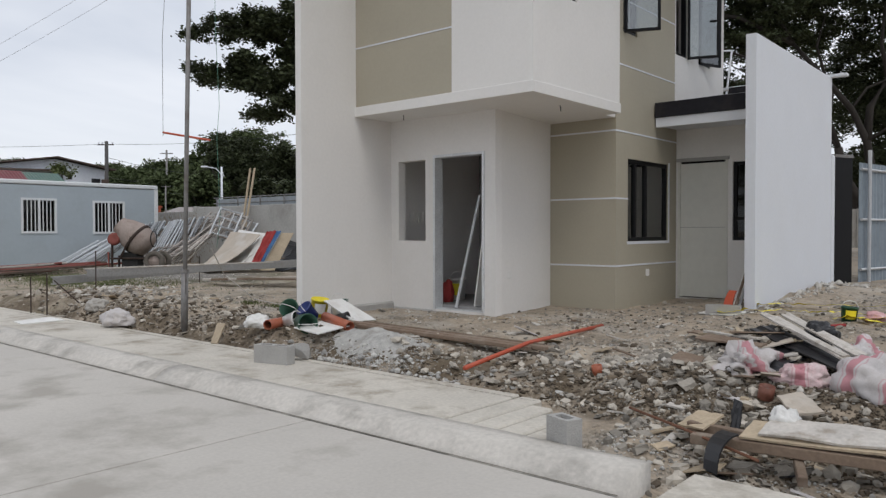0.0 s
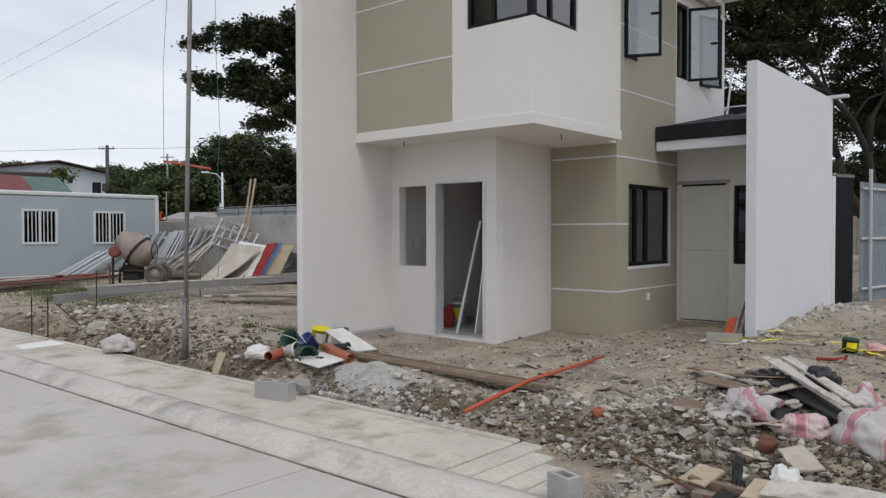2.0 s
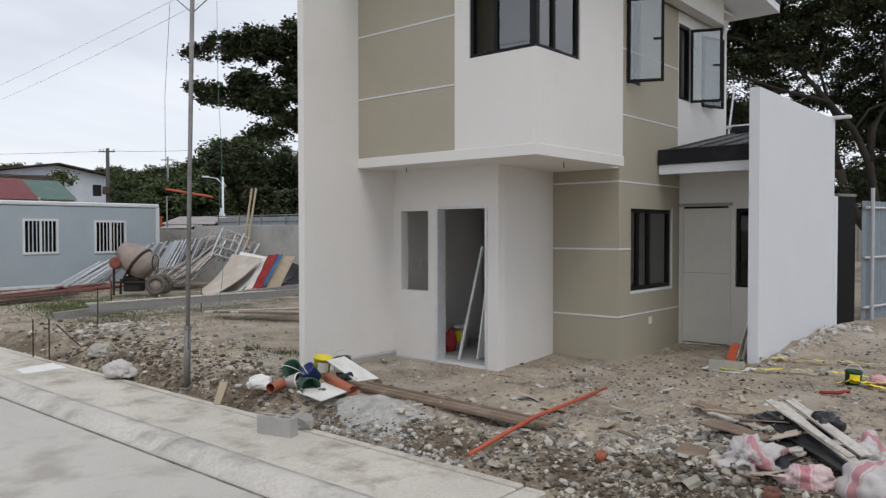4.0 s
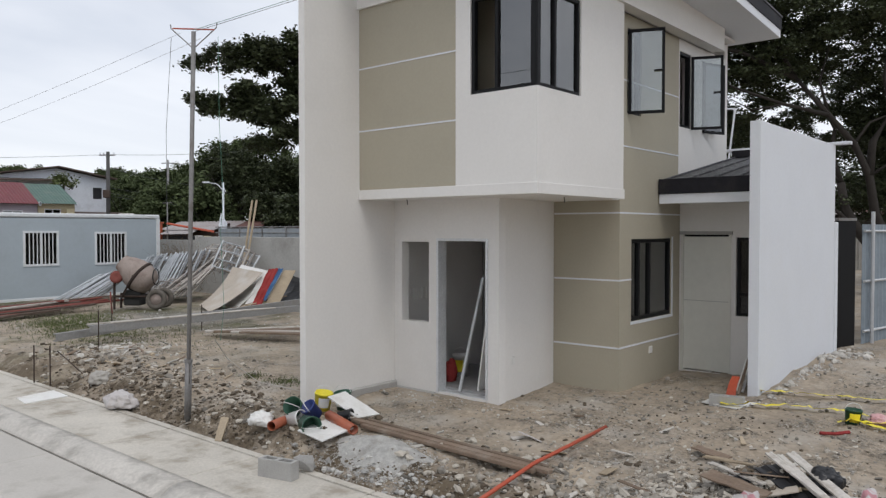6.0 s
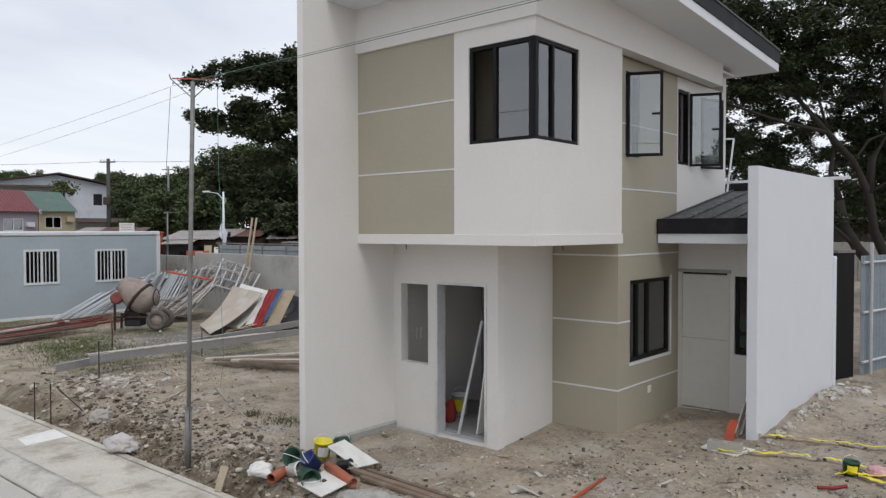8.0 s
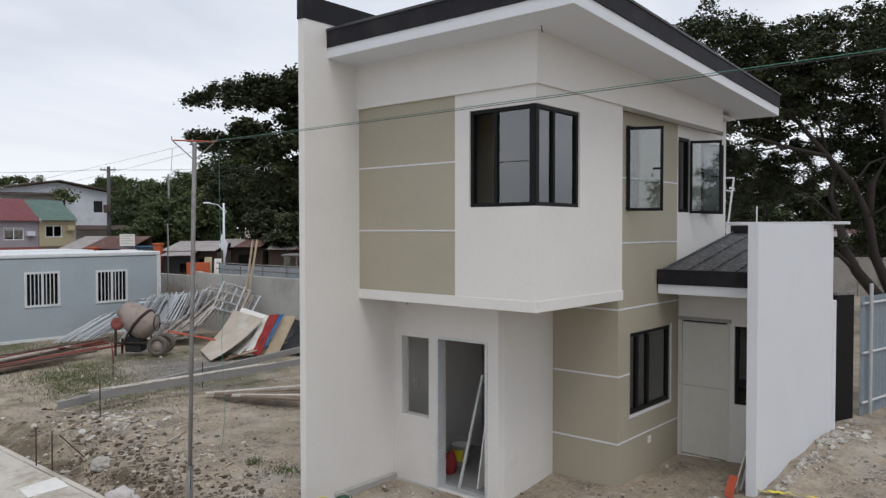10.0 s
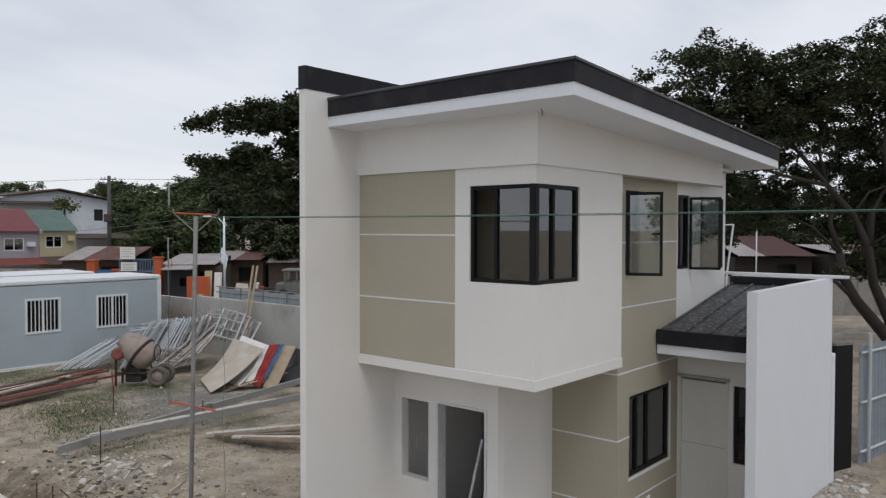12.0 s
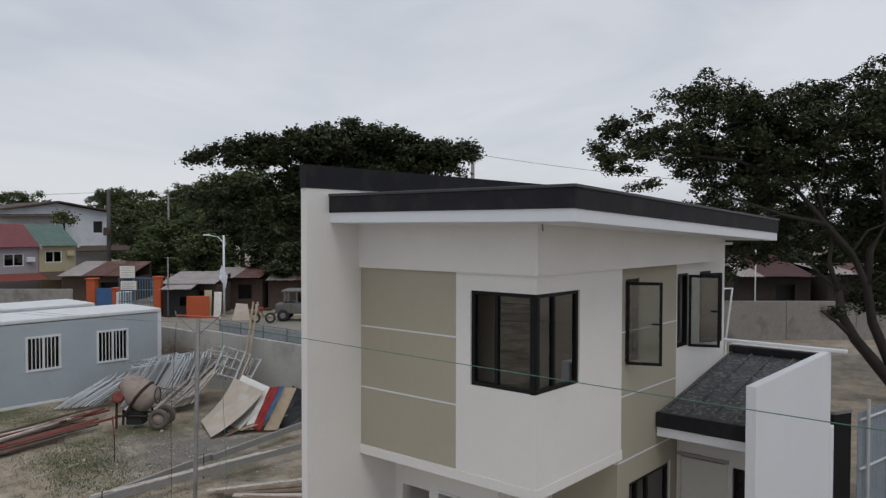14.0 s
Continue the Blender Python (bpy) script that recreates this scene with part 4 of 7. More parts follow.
part("stand_leg", tube([(-0.72, 0.25, 0.0), (-0.70, 0.25, 0.5)], 0.04, 7), DARKRUST, mixer)
part("motor_cover", lathe([(0.0, -0.09), (0.18, -0.09), (0.2, -0.05), (0.2, 0.05), (0.12, 0.06), (0, 0.03)], 18, m=Matrix.Translation((-0.62, -0.3, 1.05)) @ Matrix.Rotation(radians(75), 4, "X")), RUSTRED, mixer, "faded red motor cover", True)
part("engine_box", box(-0.42, 0.12, -0.24, 0.24, 0.12, 0.62, 0.03), RUBBER, mixer, "dark engine housing")
part("tipping_wheel", tube([(0.55 + 0.0, 0.26 * math.cos(a * math.tau / 16), 1.05 + 0.26 * math.sin(a * math.tau / 16)) for a in range(17)], 0.018, 6), RUBBER, mixer)
for y in (-0.3, 0.3):
    wm = Matrix.Translation((0.68, y, 0.33)) @ Matrix.Rotation(radians(90), 4, "X")
    wheel = part("wheel", lathe([(0.19, -0.075), (0.29, -0.085), (0.33, -0.05), (0.33, 0.05), (0.29, 0.085), (0.19, 0.075), (0.19, -0.075)], 24, m=wm), TYRE, mixer, "", True)
    part("rim", lathe([(0.0, -0.05), (0.07, -0.06), (0.1, -0.03), (0.19, -0.05), (0.19, 0.05), (0.1, 0.03), (0.07, 0.06), (0.0, 0.05)], 20, m=wm), MIXER, wheel, "dusty steel rim", True)
part("axle", tube([(0.68, -0.3, 0.33), (0.68, 0.3, 0.33)], 0.03, 7), RUST, mixer)


def sheet(corners, thick, rows=6, bend=0.0, wave=0.0, seed=0):
    """A sheet between four corners (in order round it), with thickness, bent along its length."""
    a, b, c, d = [Vector(p) for p in corners]
    normal = (b - a).cross(d - a).normalized()
    bm, top, low = bmesh.new(), [], []
    for i in range(rows + 1):
        for j in range(rows + 1):
            u, v = i / rows, j / rows
            p = (a * (1 - u) + b * u) * (1 - v) + (d * (1 - u) + c * u) * v
            p = p + normal * (bend * (1 - (2 * v - 1) ** 2) + wave * noise.noise((u * 3 + seed, v * 3, seed)))
            top.append(bm.verts.new(p + normal * thick / 2))
            low.append(bm.verts.new(p - normal * thick / 2))
    n = rows + 1
    for i in range(rows):
        for j in range(rows):
            k = i * n + j
            bm.faces.new((top[k], top[k + n], top[k + n + 1], top[k + 1]))
            bm.faces.new((low[k], low[k + 1], low[k + n + 1], low[k + n]))
    for i in range(rows):
        for k, l in ((i, i + 1), (rows * n + i, rows * n + i + 1), (i * n, (i + 1) * n), (i * n + rows, (i + 1) * n + rows)):
            bm.faces.new((top[k], top[l], low[l], low[k]))
    bmesh.ops.recalc_face_normals(bm, faces=bm.faces)
    return bm



def far_sheet(corners, *args, **kw):
    return sheet([far(*c) for c in corners], *args, **kw)


solid("plywood_sheet", far_sheet([(-7.04, 21.7, 0.05), (-6.24, 20.05, 0.03), (-5.1, 21.2, 1.02), (-6.35, 22.7, 1.10)], 0.02, bend=-0.10), PLY, "warped pale plywood sheet leaning on the heap", "plywood")
solid("plywood_sheet", far_sheet([(-6.75, 22.0, 0.08), (-5.65, 20.6, 0.08), (-4.88, 21.5, 1.02), (-6.15, 22.9, 1.16)], 0.02, bend=-0.04), BOARD, "plywood sheet with white painted face under another", "plywood")
solid("white_board", far_sheet([(-5.55, 20.75, 0.05), (-5.28, 20.75, 0.05), (-4.92, 21.45, 1.06), (-5.12, 21.45, 1.06)], 0.02), BOARD, "narrow white board leaning beside red cloth", "board")
solid("red_cloth", far_sheet([(-5.30, 20.68, 0.12), (-5.05, 20.62, 0.05), (-4.68, 21.35, 1.12), (-4.95, 21.38, 1.12)], 0.012, 12, wave=0.10, seed=3), RED, "faded red cloth hung over leaning boards", "cloth")
solid("blue_sheet", far_sheet([(-4.98, 20.75, 0.3), (-4.92, 20.75, 0.25), (-4.55, 21.4, 1.12), (-4.70, 21.4, 1.12)], 0.012, 8, wave=0.05, seed=5), CYAN, "strip of blue plastic sheet over boards", "plastic sheet")
solid("tan_board", far_sheet([(-5.0, 20.75, 0.03), (-4.62, 20.8, 0.03), (-4.22, 21.5, 1.06), (-4.56, 21.5, 1.06)], 0.025), PALEWOOD, "tan plywood board leaning at the heap's end", "board")
solid("dark_wavy_sheet", far_sheet([(-4.7, 21.2, 0.02), (-3.6, 21.0, 0.02), (-3.4, 22.6, 0.5), (-4.6, 22.8, 0.85)], 0.02, 10, wave=0.12, seed=8), BLACKBAG, "black wavy sheet sloping up by the wall", "tarpaulin")
for i in range(7):
    a = rnd.uniform(-0.5, 0.5)
    solid("loose_plank", box(-0.5, 0.5, -0.05, 0.05, -0.012, 0.012, 0.003, m=FAR @ pose(-5.6 + 0.12 * i, 20.7 + 0.05 * i, 0.1 + 0.03 * i, 0, -10, 30 + 50 * a)), PALEWOOD if i % 2 else WOOD, "loose pale plank under the leaning plywood", "plank", "loose planks")

# beams, planks and pipes lying on the lot
def channel(a, b, h=0.15, w=0.07):
    """A lipped steel channel from a to b, standing on edge."""
    a, b = Vector(a), Vector(b)
    d = b - a
    m = Matrix.Translation(a) @ d.to_track_quat("X", "Z").to_matrix().to_4x4()
    n = d.length
    bm = box(0, n, -0.004, 0.004, 0, h, m=m)
    for z in (0, h - 0.006):
        box(0, n, 0.004, w, z, z + 0.006, bm=bm, m=m)
    for z in (0.006, h - 0.026):
        box(0, n, w - 0.006, w, z, z + 0.02, bm=bm, m=m)
    return bm


for a, b in (((-13.95, 5.35, 0.10), (-14.75, 9.2, 0.16)), ((-14.6, 9.1, 0.17), (-15.3, 12.4, 0.2)), ((-13.75, 5.9, 0.22), (-13.6, 10.9, 0.24))):
    solid("steel_channel", channel(a, b), CHAN, "long grey steel channel lying across the lot", "steel beam", "steel channels")
for i in range(6):
    solid("long_plank", box(0, 2.9, -0.07, 0.07, -0.02, 0.02, 0.004, m=pose(-13.1 + 0.24 * i, 8.0 + 0.05 * i, 0.1 + 0.012 * i, 0, 0, 62 - 7 * i)), WOOD if i % 3 else SCUFFED, "weathered plank in a low stack on the dirt", "plank", "planks by the channels")
for k in range(2):
    solid("long_batten", box(0, 3.9, -0.035, 0.035, -0.012, 0.012, 0.003, m=pose(-13.86 + 0.1 * k, 5.9 + 0.4 * k, 0.385, 0, 0, 88.3)), SCUFFED, "whitish batten lying on a steel channel", "batten", "battens on the channel")
rnd = random.Random(31)
for i in range(22):
    what = ("timber", "red pipe", "timber", "red pipe", "pale batten", "timber", "red pipe")[i % 7]
    mat = {"timber": DARKTIMBER, "red pipe": RUSTRED, "pale batten": SCUFFED}[what]
    lab = {"timber": "dark timber length in a heap beside the site office", "red pipe": "faded red pipe among timber offcuts", "pale batten": "whitish batten among timber offcuts"}[what]
    long, turn = rnd.uniform(2.4, 4.2), 106 + rnd.uniform(-7, 7)
    m = pose(-19.2 - 0.085 * i + rnd.uniform(-0.1, 0.1), 5.3 + 0.05 * i + rnd.uniform(-0.3, 0.3), 0.06 + 0.05 * (i % 4) * (0.5 + 0.02 * i), 0, rnd.uniform(-1.5, 0.5), turn)
    bm = tube([m @ Vector((0, 0, 0)), m @ Vector((long, 0, 0))], 0.032, 7) if what == "red pipe" else box(0, long, -0.05, 0.05, -0.025, 0.025, 0.005, m=m)
    solid(what.replace(" ", "_"), bm, mat, lab, what, "timber by the cabin")
solid("red_post", tube([(-18.75, 8.75, 0.0), (-19.05, 8.85, 0.55)], 0.022, 7), RUSTRED, "short red pipe standing by the mixer", "pipe")
for x, y, h in ((-14.2, 8.6, 0.55), (-12.95, 5.7, 0.75), (-11.6, 4.06, 0.42), (-11.15, 4.12, 0.45), (-17.0, 7.9, 0.6)):
    solid("rebar_stake", tube([(x, y, ground_z(x, y) - 0.08), (x + 0.01, y, h)], 0.011, 6), DARKRUST, "rusty rebar stake driven into the dirt", "stake", "rebar stakes")
solid("rebar_stake", tube([(-10.9, 4.5, 0.0), (-11.2, 4.25, 0.35)], 0.009, 6), DARKRUST, "slanting rusty rebar rod", "stake", "rebar stakes")

# ---- the temporary pole and its wires ----
pole = thing("service_pole", "leaning grey pipe pole with orange cross pipes carrying wires", "pole", at=(-7.5, 4.27, 0.0))
part("mast", tube([(0, 0, -0.15), (0.16, -0.035, 2.3), (0.32, -0.07, 4.56)], 0.027, 10), OLDPIPE, pole, "", True)
part("sleeve", tube([(-0.01, 0.005, -0.1), (0.035, -0.005, 0.62)], 0.043, 10), OLDPIPE, pole, "dark steel sleeve round the foot", True)
part("sleeve_collar", tube([(0.033, -0.005, 0.6), (0.036, -0.005, 0.64)], 0.05, 10), OLDPIPE, pole)
part("cross_pipe", tube([(0.12, -0.225, 4.60), (0.53, 0.075, 4.575)], 0.009, 8), REDPIPE, pole, "orange plastic cross pipe")
part("cross_pipe", tube([(-0.1, -0.2, 2.30), (0.38, 0.14, 2.20)], 0.013, 8), REDPIPE, pole, "orange plastic cross pipe")
for s in (-1, 1):
    part("strut", tube([(0.315, -0.07, 4.36), (0.32 + 0.225 * s, -0.07 + 0.16 * s, 4.60), (0.32 + 0.232 * s, -0.07 + 0.165 * s, 4.65)], 0.007, 6), OLDPIPE, pole)


def sagging(a, b, sag, n=16):
    a, b = Vector(a), Vector(b)
    return [a.lerp(b, i / n) - Vector((0, 0, sag * 4 * (i / n) * (1 - i / n))) for i in range(n + 1)]


wire_group = "wires on the service pole"
for y, z, mat in ((4.14, 4.55, GREENWIRE), (4.17, 4.542, WIRE)):
    solid("power_wire", tube(sagging((-7.1, y, z), (9.0, y - 0.25, z + 0.05), 0.05), 0.003, 5), mat, "thin insulated wire strung from the pole along the street", "wire", wire_group)
for y, z, s in ((4.05, 4.52, 0.25), (4.3, 4.5, 0.35)):
    solid("power_wire", tube(sagging((-7.2, y, z), (-32.0, y + 0.5, z - 0.35), s), 0.002, 5), OLDPIPE, "thin insulated wire strung from the pole along the street", "wire", wire_group)
solid("hanging_wire", tube([(-7.42, 4.05, 4.5), (-7.52, 4.03, 3.4), (-7.56, 4.05, 2.25)], 0.0028, 5), WIRE, "thin wire hanging beside the pole", "wire", wire_group)
solid("hanging_wire", tube([(-6.95, 4.38, 4.5), (-6.97, 4.4, 3.5), (-6.93, 4.42, 2.6), (-6.99, 4.42, 2.2), (-6.9, 4.4, 1.3), (-6.98, 4.4, 0.9)], 0.0028, 5), GREENWIRE, "thin green wire hanging beside the pole", "wire", wire_group)
solid("ground_wire", tube([(-7.1, 4.4, 0.9), (-7.6, 4.9, 0.55), (-7.5, 5.3, 0.2), (-6.9, 5.7, 0.06), (-6.75, 6.4, 0.05)], 0.006, 5), PALE, "pale cable trailing from the pole over the dirt", "wire")


# ---- trees ----
def leaf_cloud(blobs, count, size, seed, spray=16):
    """Small rhombic leaves in sprays; the sprays sit in domed clumps of many sizes."""
    g = np.random.default_rng(seed)
    blobs = np.array(blobs, dtype=float)
    weight = blobs[:, 3] * blobs[:, 4] + blobs[:, 3] * blobs[:, 5]
    n = count // spray
    clumps = max(len(blobs) * 3, n // 7)
    pick = g.choice(len(blobs), clumps, p=weight / weight.sum())
    way = g.normal(size=(clumps, 3))
    way /= np.linalg.norm(way, axis=1, keepdims=True)
    reach = g.uniform(0.10, 1.12, (clumps, 1)) ** 0.5
    middle = blobs[pick, :3] + way * reach * blobs[pick, 3:6]
    bulk = np.clip(blobs[pick, 3:6].min(axis=1, keepdims=True) * g.uniform(0.25, 0.6, (clumps, 1)), size * 1.2, size * 4.5)
    of = g.choice(clumps, n)
    dome = g.normal(size=(n, 3))
    dome /= np.linalg.norm(dome, axis=1, keepdims=True)
    dome[:, 2] = np.abs(dome[:, 2]) * 0.8 - 0.15
    centre = middle[of] + dome * bulk[of] * g.uniform(0.3, 1.0, (n, 1))
    p = np.repeat(centre, spray, 0) + g.normal(size=(n * spray, 3)) * size * np.array([0.85, 0.85, 0.6])
    k = len(p)
    u = g.normal(size=(k, 3)) * np.array([1, 1, 0.45])
    u /= np.linalg.norm(u, axis=1, keepdims=True)
    v = np.cross(u, g.normal(size=(k, 3)) * np.array([0.5, 0.5, 1]))
    v /= np.linalg.norm(v, axis=1, keepdims=True) + 1e-9
    s = size * g.uniform(0.6, 1.35, (k, 1))
    verts = np.stack([p - u * s * 0.5, p - v * s * 0.27, p + u * s * 0.5, p + v * s * 0.27], 1).reshape(-1, 3)
    return verts.tolist(), (np.arange(k)[:, None] * 4 + np.arange(4)).tolist()


def limb(points, r0, r1, sides=7):
    k = len(points) - 1
    return tube(points, 0, sides, radii=[r0 + (r1 - r0) * i / k for i in range(k + 1)])


def tree(name, label, side, ahead, trunk, limbs, blobs, count, size, seed, mat, group=""):
    """A tree in the far street's axes; trunk and limbs are (points, first radius, last radius), all from the foot."""
    t = tagged(new(name), label, "tree", group)
    t.matrix_basis = FAR @ pose(side, ahead, 0.0)
    part("trunk", limb(*trunk, 10), BARK, t, "", True)
    for l in limbs:
        part("limb", limb(*l), BARK, t, "", True)
    v, f = leaf_cloud([(b[0] - side, b[1] - ahead, *b[2:]) for b in blobs], count, size, seed)
    points_mesh("crown", v, f, mat, t)
    return t


right_blobs = [(5.7, 23.5, 8.4, 1.0, 1.4, 0.8), (5.3, 23.4, 7.6, 0.5, 0.8, 0.3), (6.8, 23.5, 8.3, 0.9, 1.3, 0.55), (6.2, 23.6, 7.3, 0.55, 0.9, 0.5), (8.0, 23.8, 9.6, 1.0, 1.5, 0.8), (8.9, 24.2, 9.0, 1.4, 2.0, 1.2),
               (10.4, 24.2, 9.3, 1.3, 2.0, 0.75), (9.5, 24.5, 7.9, 1.6, 2.2, 1.0), (11.4, 24.5, 8.8, 1.7, 2.2, 1.2), (13.0, 24.4, 9.1, 1.5, 2.2, 1.0), (14.8, 24.4, 9.3, 1.6, 2.2, 1.1), (16.8, 24.5, 9.2, 2.0, 2.4, 1.5),
               (10.8, 25.2, 7.2, 1.5, 2.0, 0.75), (12.4, 25.6, 7.6, 1.0, 1.4, 0.5), (15.4, 25.4, 7.4, 1.7, 2.0, 1.0), (8.8, 24.6, 6.6, 0.8, 1.2, 0.8), (9.4, 25.0, 5.7, 0.7, 1.0, 0.6),
               # crown blobs past side 18.5 are out of view, added to shade the rear lot
               (14.9, 26.4, 5.4, 1.2, 1.5, 1.0), (16.3, 26.0, 4.3, 1.3, 1.5, 1.5), (12.4, 23.9, 3.0, 0.35, 0.4, 0.35), (17.5, 25.0, 6.6, 1.6, 2.0, 1.6), (16.6, 27, 6.3, 2.0, 2.0, 1.3), (15.9, 27.5, 3.4, 1.2, 1.2, 1.2), (15.2, 24.4, 10.0, 1.5, 2.0, 0.7), (17.2, 24.5, 10.3, 1.7, 2.0, 0.8), (11.0, 25.5, 8.2, 2.2, 2.0, 0.9), (14.0, 25.5, 8.4, 2.2, 2.0, 0.9), (8.6, 25.5, 8.0, 1.2, 1.6, 0.8), (12.5, 24.5, 10.0, 1.2, 1.6, 0.5), (14.2, 24.5, 10.5, 1.2, 1.6, 0.5), (16.2, 24.5, 10.8, 1.4, 2.0, 0.7), (18.8, 24.6, 9.4, 1.7, 2.2, 1.3), (20.2, 25.2, 8.2, 1.6, 2.2, 1.3), (18.9, 26.0, 7.2, 1.7, 2.0, 1.2), (15.6, 28.6, 7.6, 2.2, 1.6, 1.0), (16.9, 27.6, 4.9, 1.3, 1.3, 1.1), (10.4, 26.5, 6.1, 0.5, 0.7, 0.3), (12.0, 30, 5.9, 1.6, 1.2, 0.7), (13.5, 30, 5.4, 1.3, 1.0, 0.5), (10.6, 29, 6.3, 1.2, 1.0, 0.6), (15.5, 30, 5.6, 1.5, 1.2, 0.8), (14.2, 29, 6.6, 1.2, 1.0, 0.5), (17.5, 30, 5.8, 1.5, 1.2, 0.9), (10.2, 26, 5.4, 0.8, 0.9, 0.6), (11.3, 26.5, 4.9, 0.8, 0.9, 0.5), (10.0, 26, 4.4, 0.6, 0.7, 0.5), (11.8, 27, 5.8, 0.7, 0.9, 0.35), (15.2, 27, 6.2, 0.9, 1.0, 0.6), (14.6, 27.4, 5.3, 0.8, 0.9, 0.5), (16.0, 27.2, 5.6, 0.9, 1.0, 0.6), (11.4, 26.8, 6.9, 0.9, 1.0, 0.45), (9.4, 25.8, 6.9, 0.9, 1.0, 0.5), (12.3, 27.0, 5.0, 0.5, 0.6, 0.25), (13.9, 27.6, 4.4, 0.5, 0.6, 0.35), (11.6, 26.5, 5.5, 0.5, 0.7, 0.28), (12.6, 26.6, 6.3, 0.6, 0.8, 0.3), (14.2, 26.8, 6.3, 0.8, 0.9, 0.4), (13.6, 26.5, 5.2, 0.5, 0.7, 0.3), (10.0, 25.6, 4.9, 0.5, 0.6, 0.4), (9.6, 25.6, 4.0, 0.4, 0.5, 0.3), (14.9, 26.2, 3.6, 0.5, 0.6, 0.4)]
S, A = 14.3, 23.6
tree("tree", "large dark broad-crowned tree with crooked trunk behind the boundary fence", S, A,
     ([(0.25, 0, -0.3), (0, 0, 0.6), (-0.75, 0, 1.5), (-1.35, 0, 2.2), (-1.75, 0, 2.9), (-1.9, 0, 3.7)], 0.22, 0.12),
     [([(0, 0, 0.7), (-0.25, 0.1, 1.6), (-0.75, 0.1, 2.7), (-1.0, 0, 3.9), (-1.5, 0, 4.9), (-2.3, 0, 5.8), (-3.2, 0.3, 7.0)], 0.19, 0.06),
      ([(-1.0, 0, 3.9), (-0.8, 0.2, 5.0), (-0.2, 0.3, 5.9), (0.7, 0.4, 6.6), (1.4, 0.5, 7.6)], 0.14, 0.05),
      ([(-0.2, 0.3, 5.9), (-0.4, 0.3, 7.0), (-0.3, 0.3, 8.3)], 0.08, 0.03),
      ([(-1.35, 0, 2.2), (-2.0, -0.1, 2.75), (-2.5, -0.1, 3.1)], 0.09, 0.03),
      ([(-1.9, 0, 3.7), (-2.1, 0.2, 4.6), (-2.0, 0.2, 5.4), (-2.5, 0.3, 6.4)], 0.10, 0.03),
      ([(-1.9, 0, 3.7), (-2.7, 0.1, 4.5), (-3.5, 0.2, 4.9)], 0.05, 0.012),
      ([(-1.5, 0, 4.9), (-0.9, 0.2, 5.6), (0.1, 0.2, 6.0), (0.9, 0.2, 6.2)], 0.05, 0.012),
      ([(-2.3, 0, 5.8), (-2.5, 0.2, 6.9), (-2.2, 0.2, 8.0)], 0.06, 0.015),
      ([(-1.0, 0, 3.9), (-0.1, -0.1, 4.5), (0.8, -0.1, 5.4), (1.5, -0.1, 5.9)], 0.05, 0.012),
      ([(-2.3, 0, 5.8), (-3.8, -0.2, 6.1), (-5.3, -0.2, 6.6), (-6.3, -0.1, 7.1)], 0.07, 0.015),
      ([(-3.2, 0.3, 7.0), (-5.0, 0.2, 7.8), (-7.0, 0, 8.0), (-8.6, -0.1, 8.3)], 0.08, 0.02),
      ([(-3.8, -0.2, 6.1), (-4.8, -0.3, 5.9), (-5.6, -0.3, 6.3)], 0.03, 0.01),
      ([(-3.2, 0.3, 7.0), (-3.9, 0.3, 8.2), (-5.6, 0.2, 9.3)], 0.07, 0.02),
      ([(0, 0, 0.9), (0.5, 0.2, 1.9), (0.8, 0.3, 3.2), (1.6, 0.4, 4.6)], 0.14, 0.05),
      ([(0.7, 0.4, 6.6), (2.0, 0.5, 7.2), (3.2, 0.5, 8.6)], 0.06, 0.02)],
     right_blobs, 225000, 0.125, 5, LEAF, "large trees")

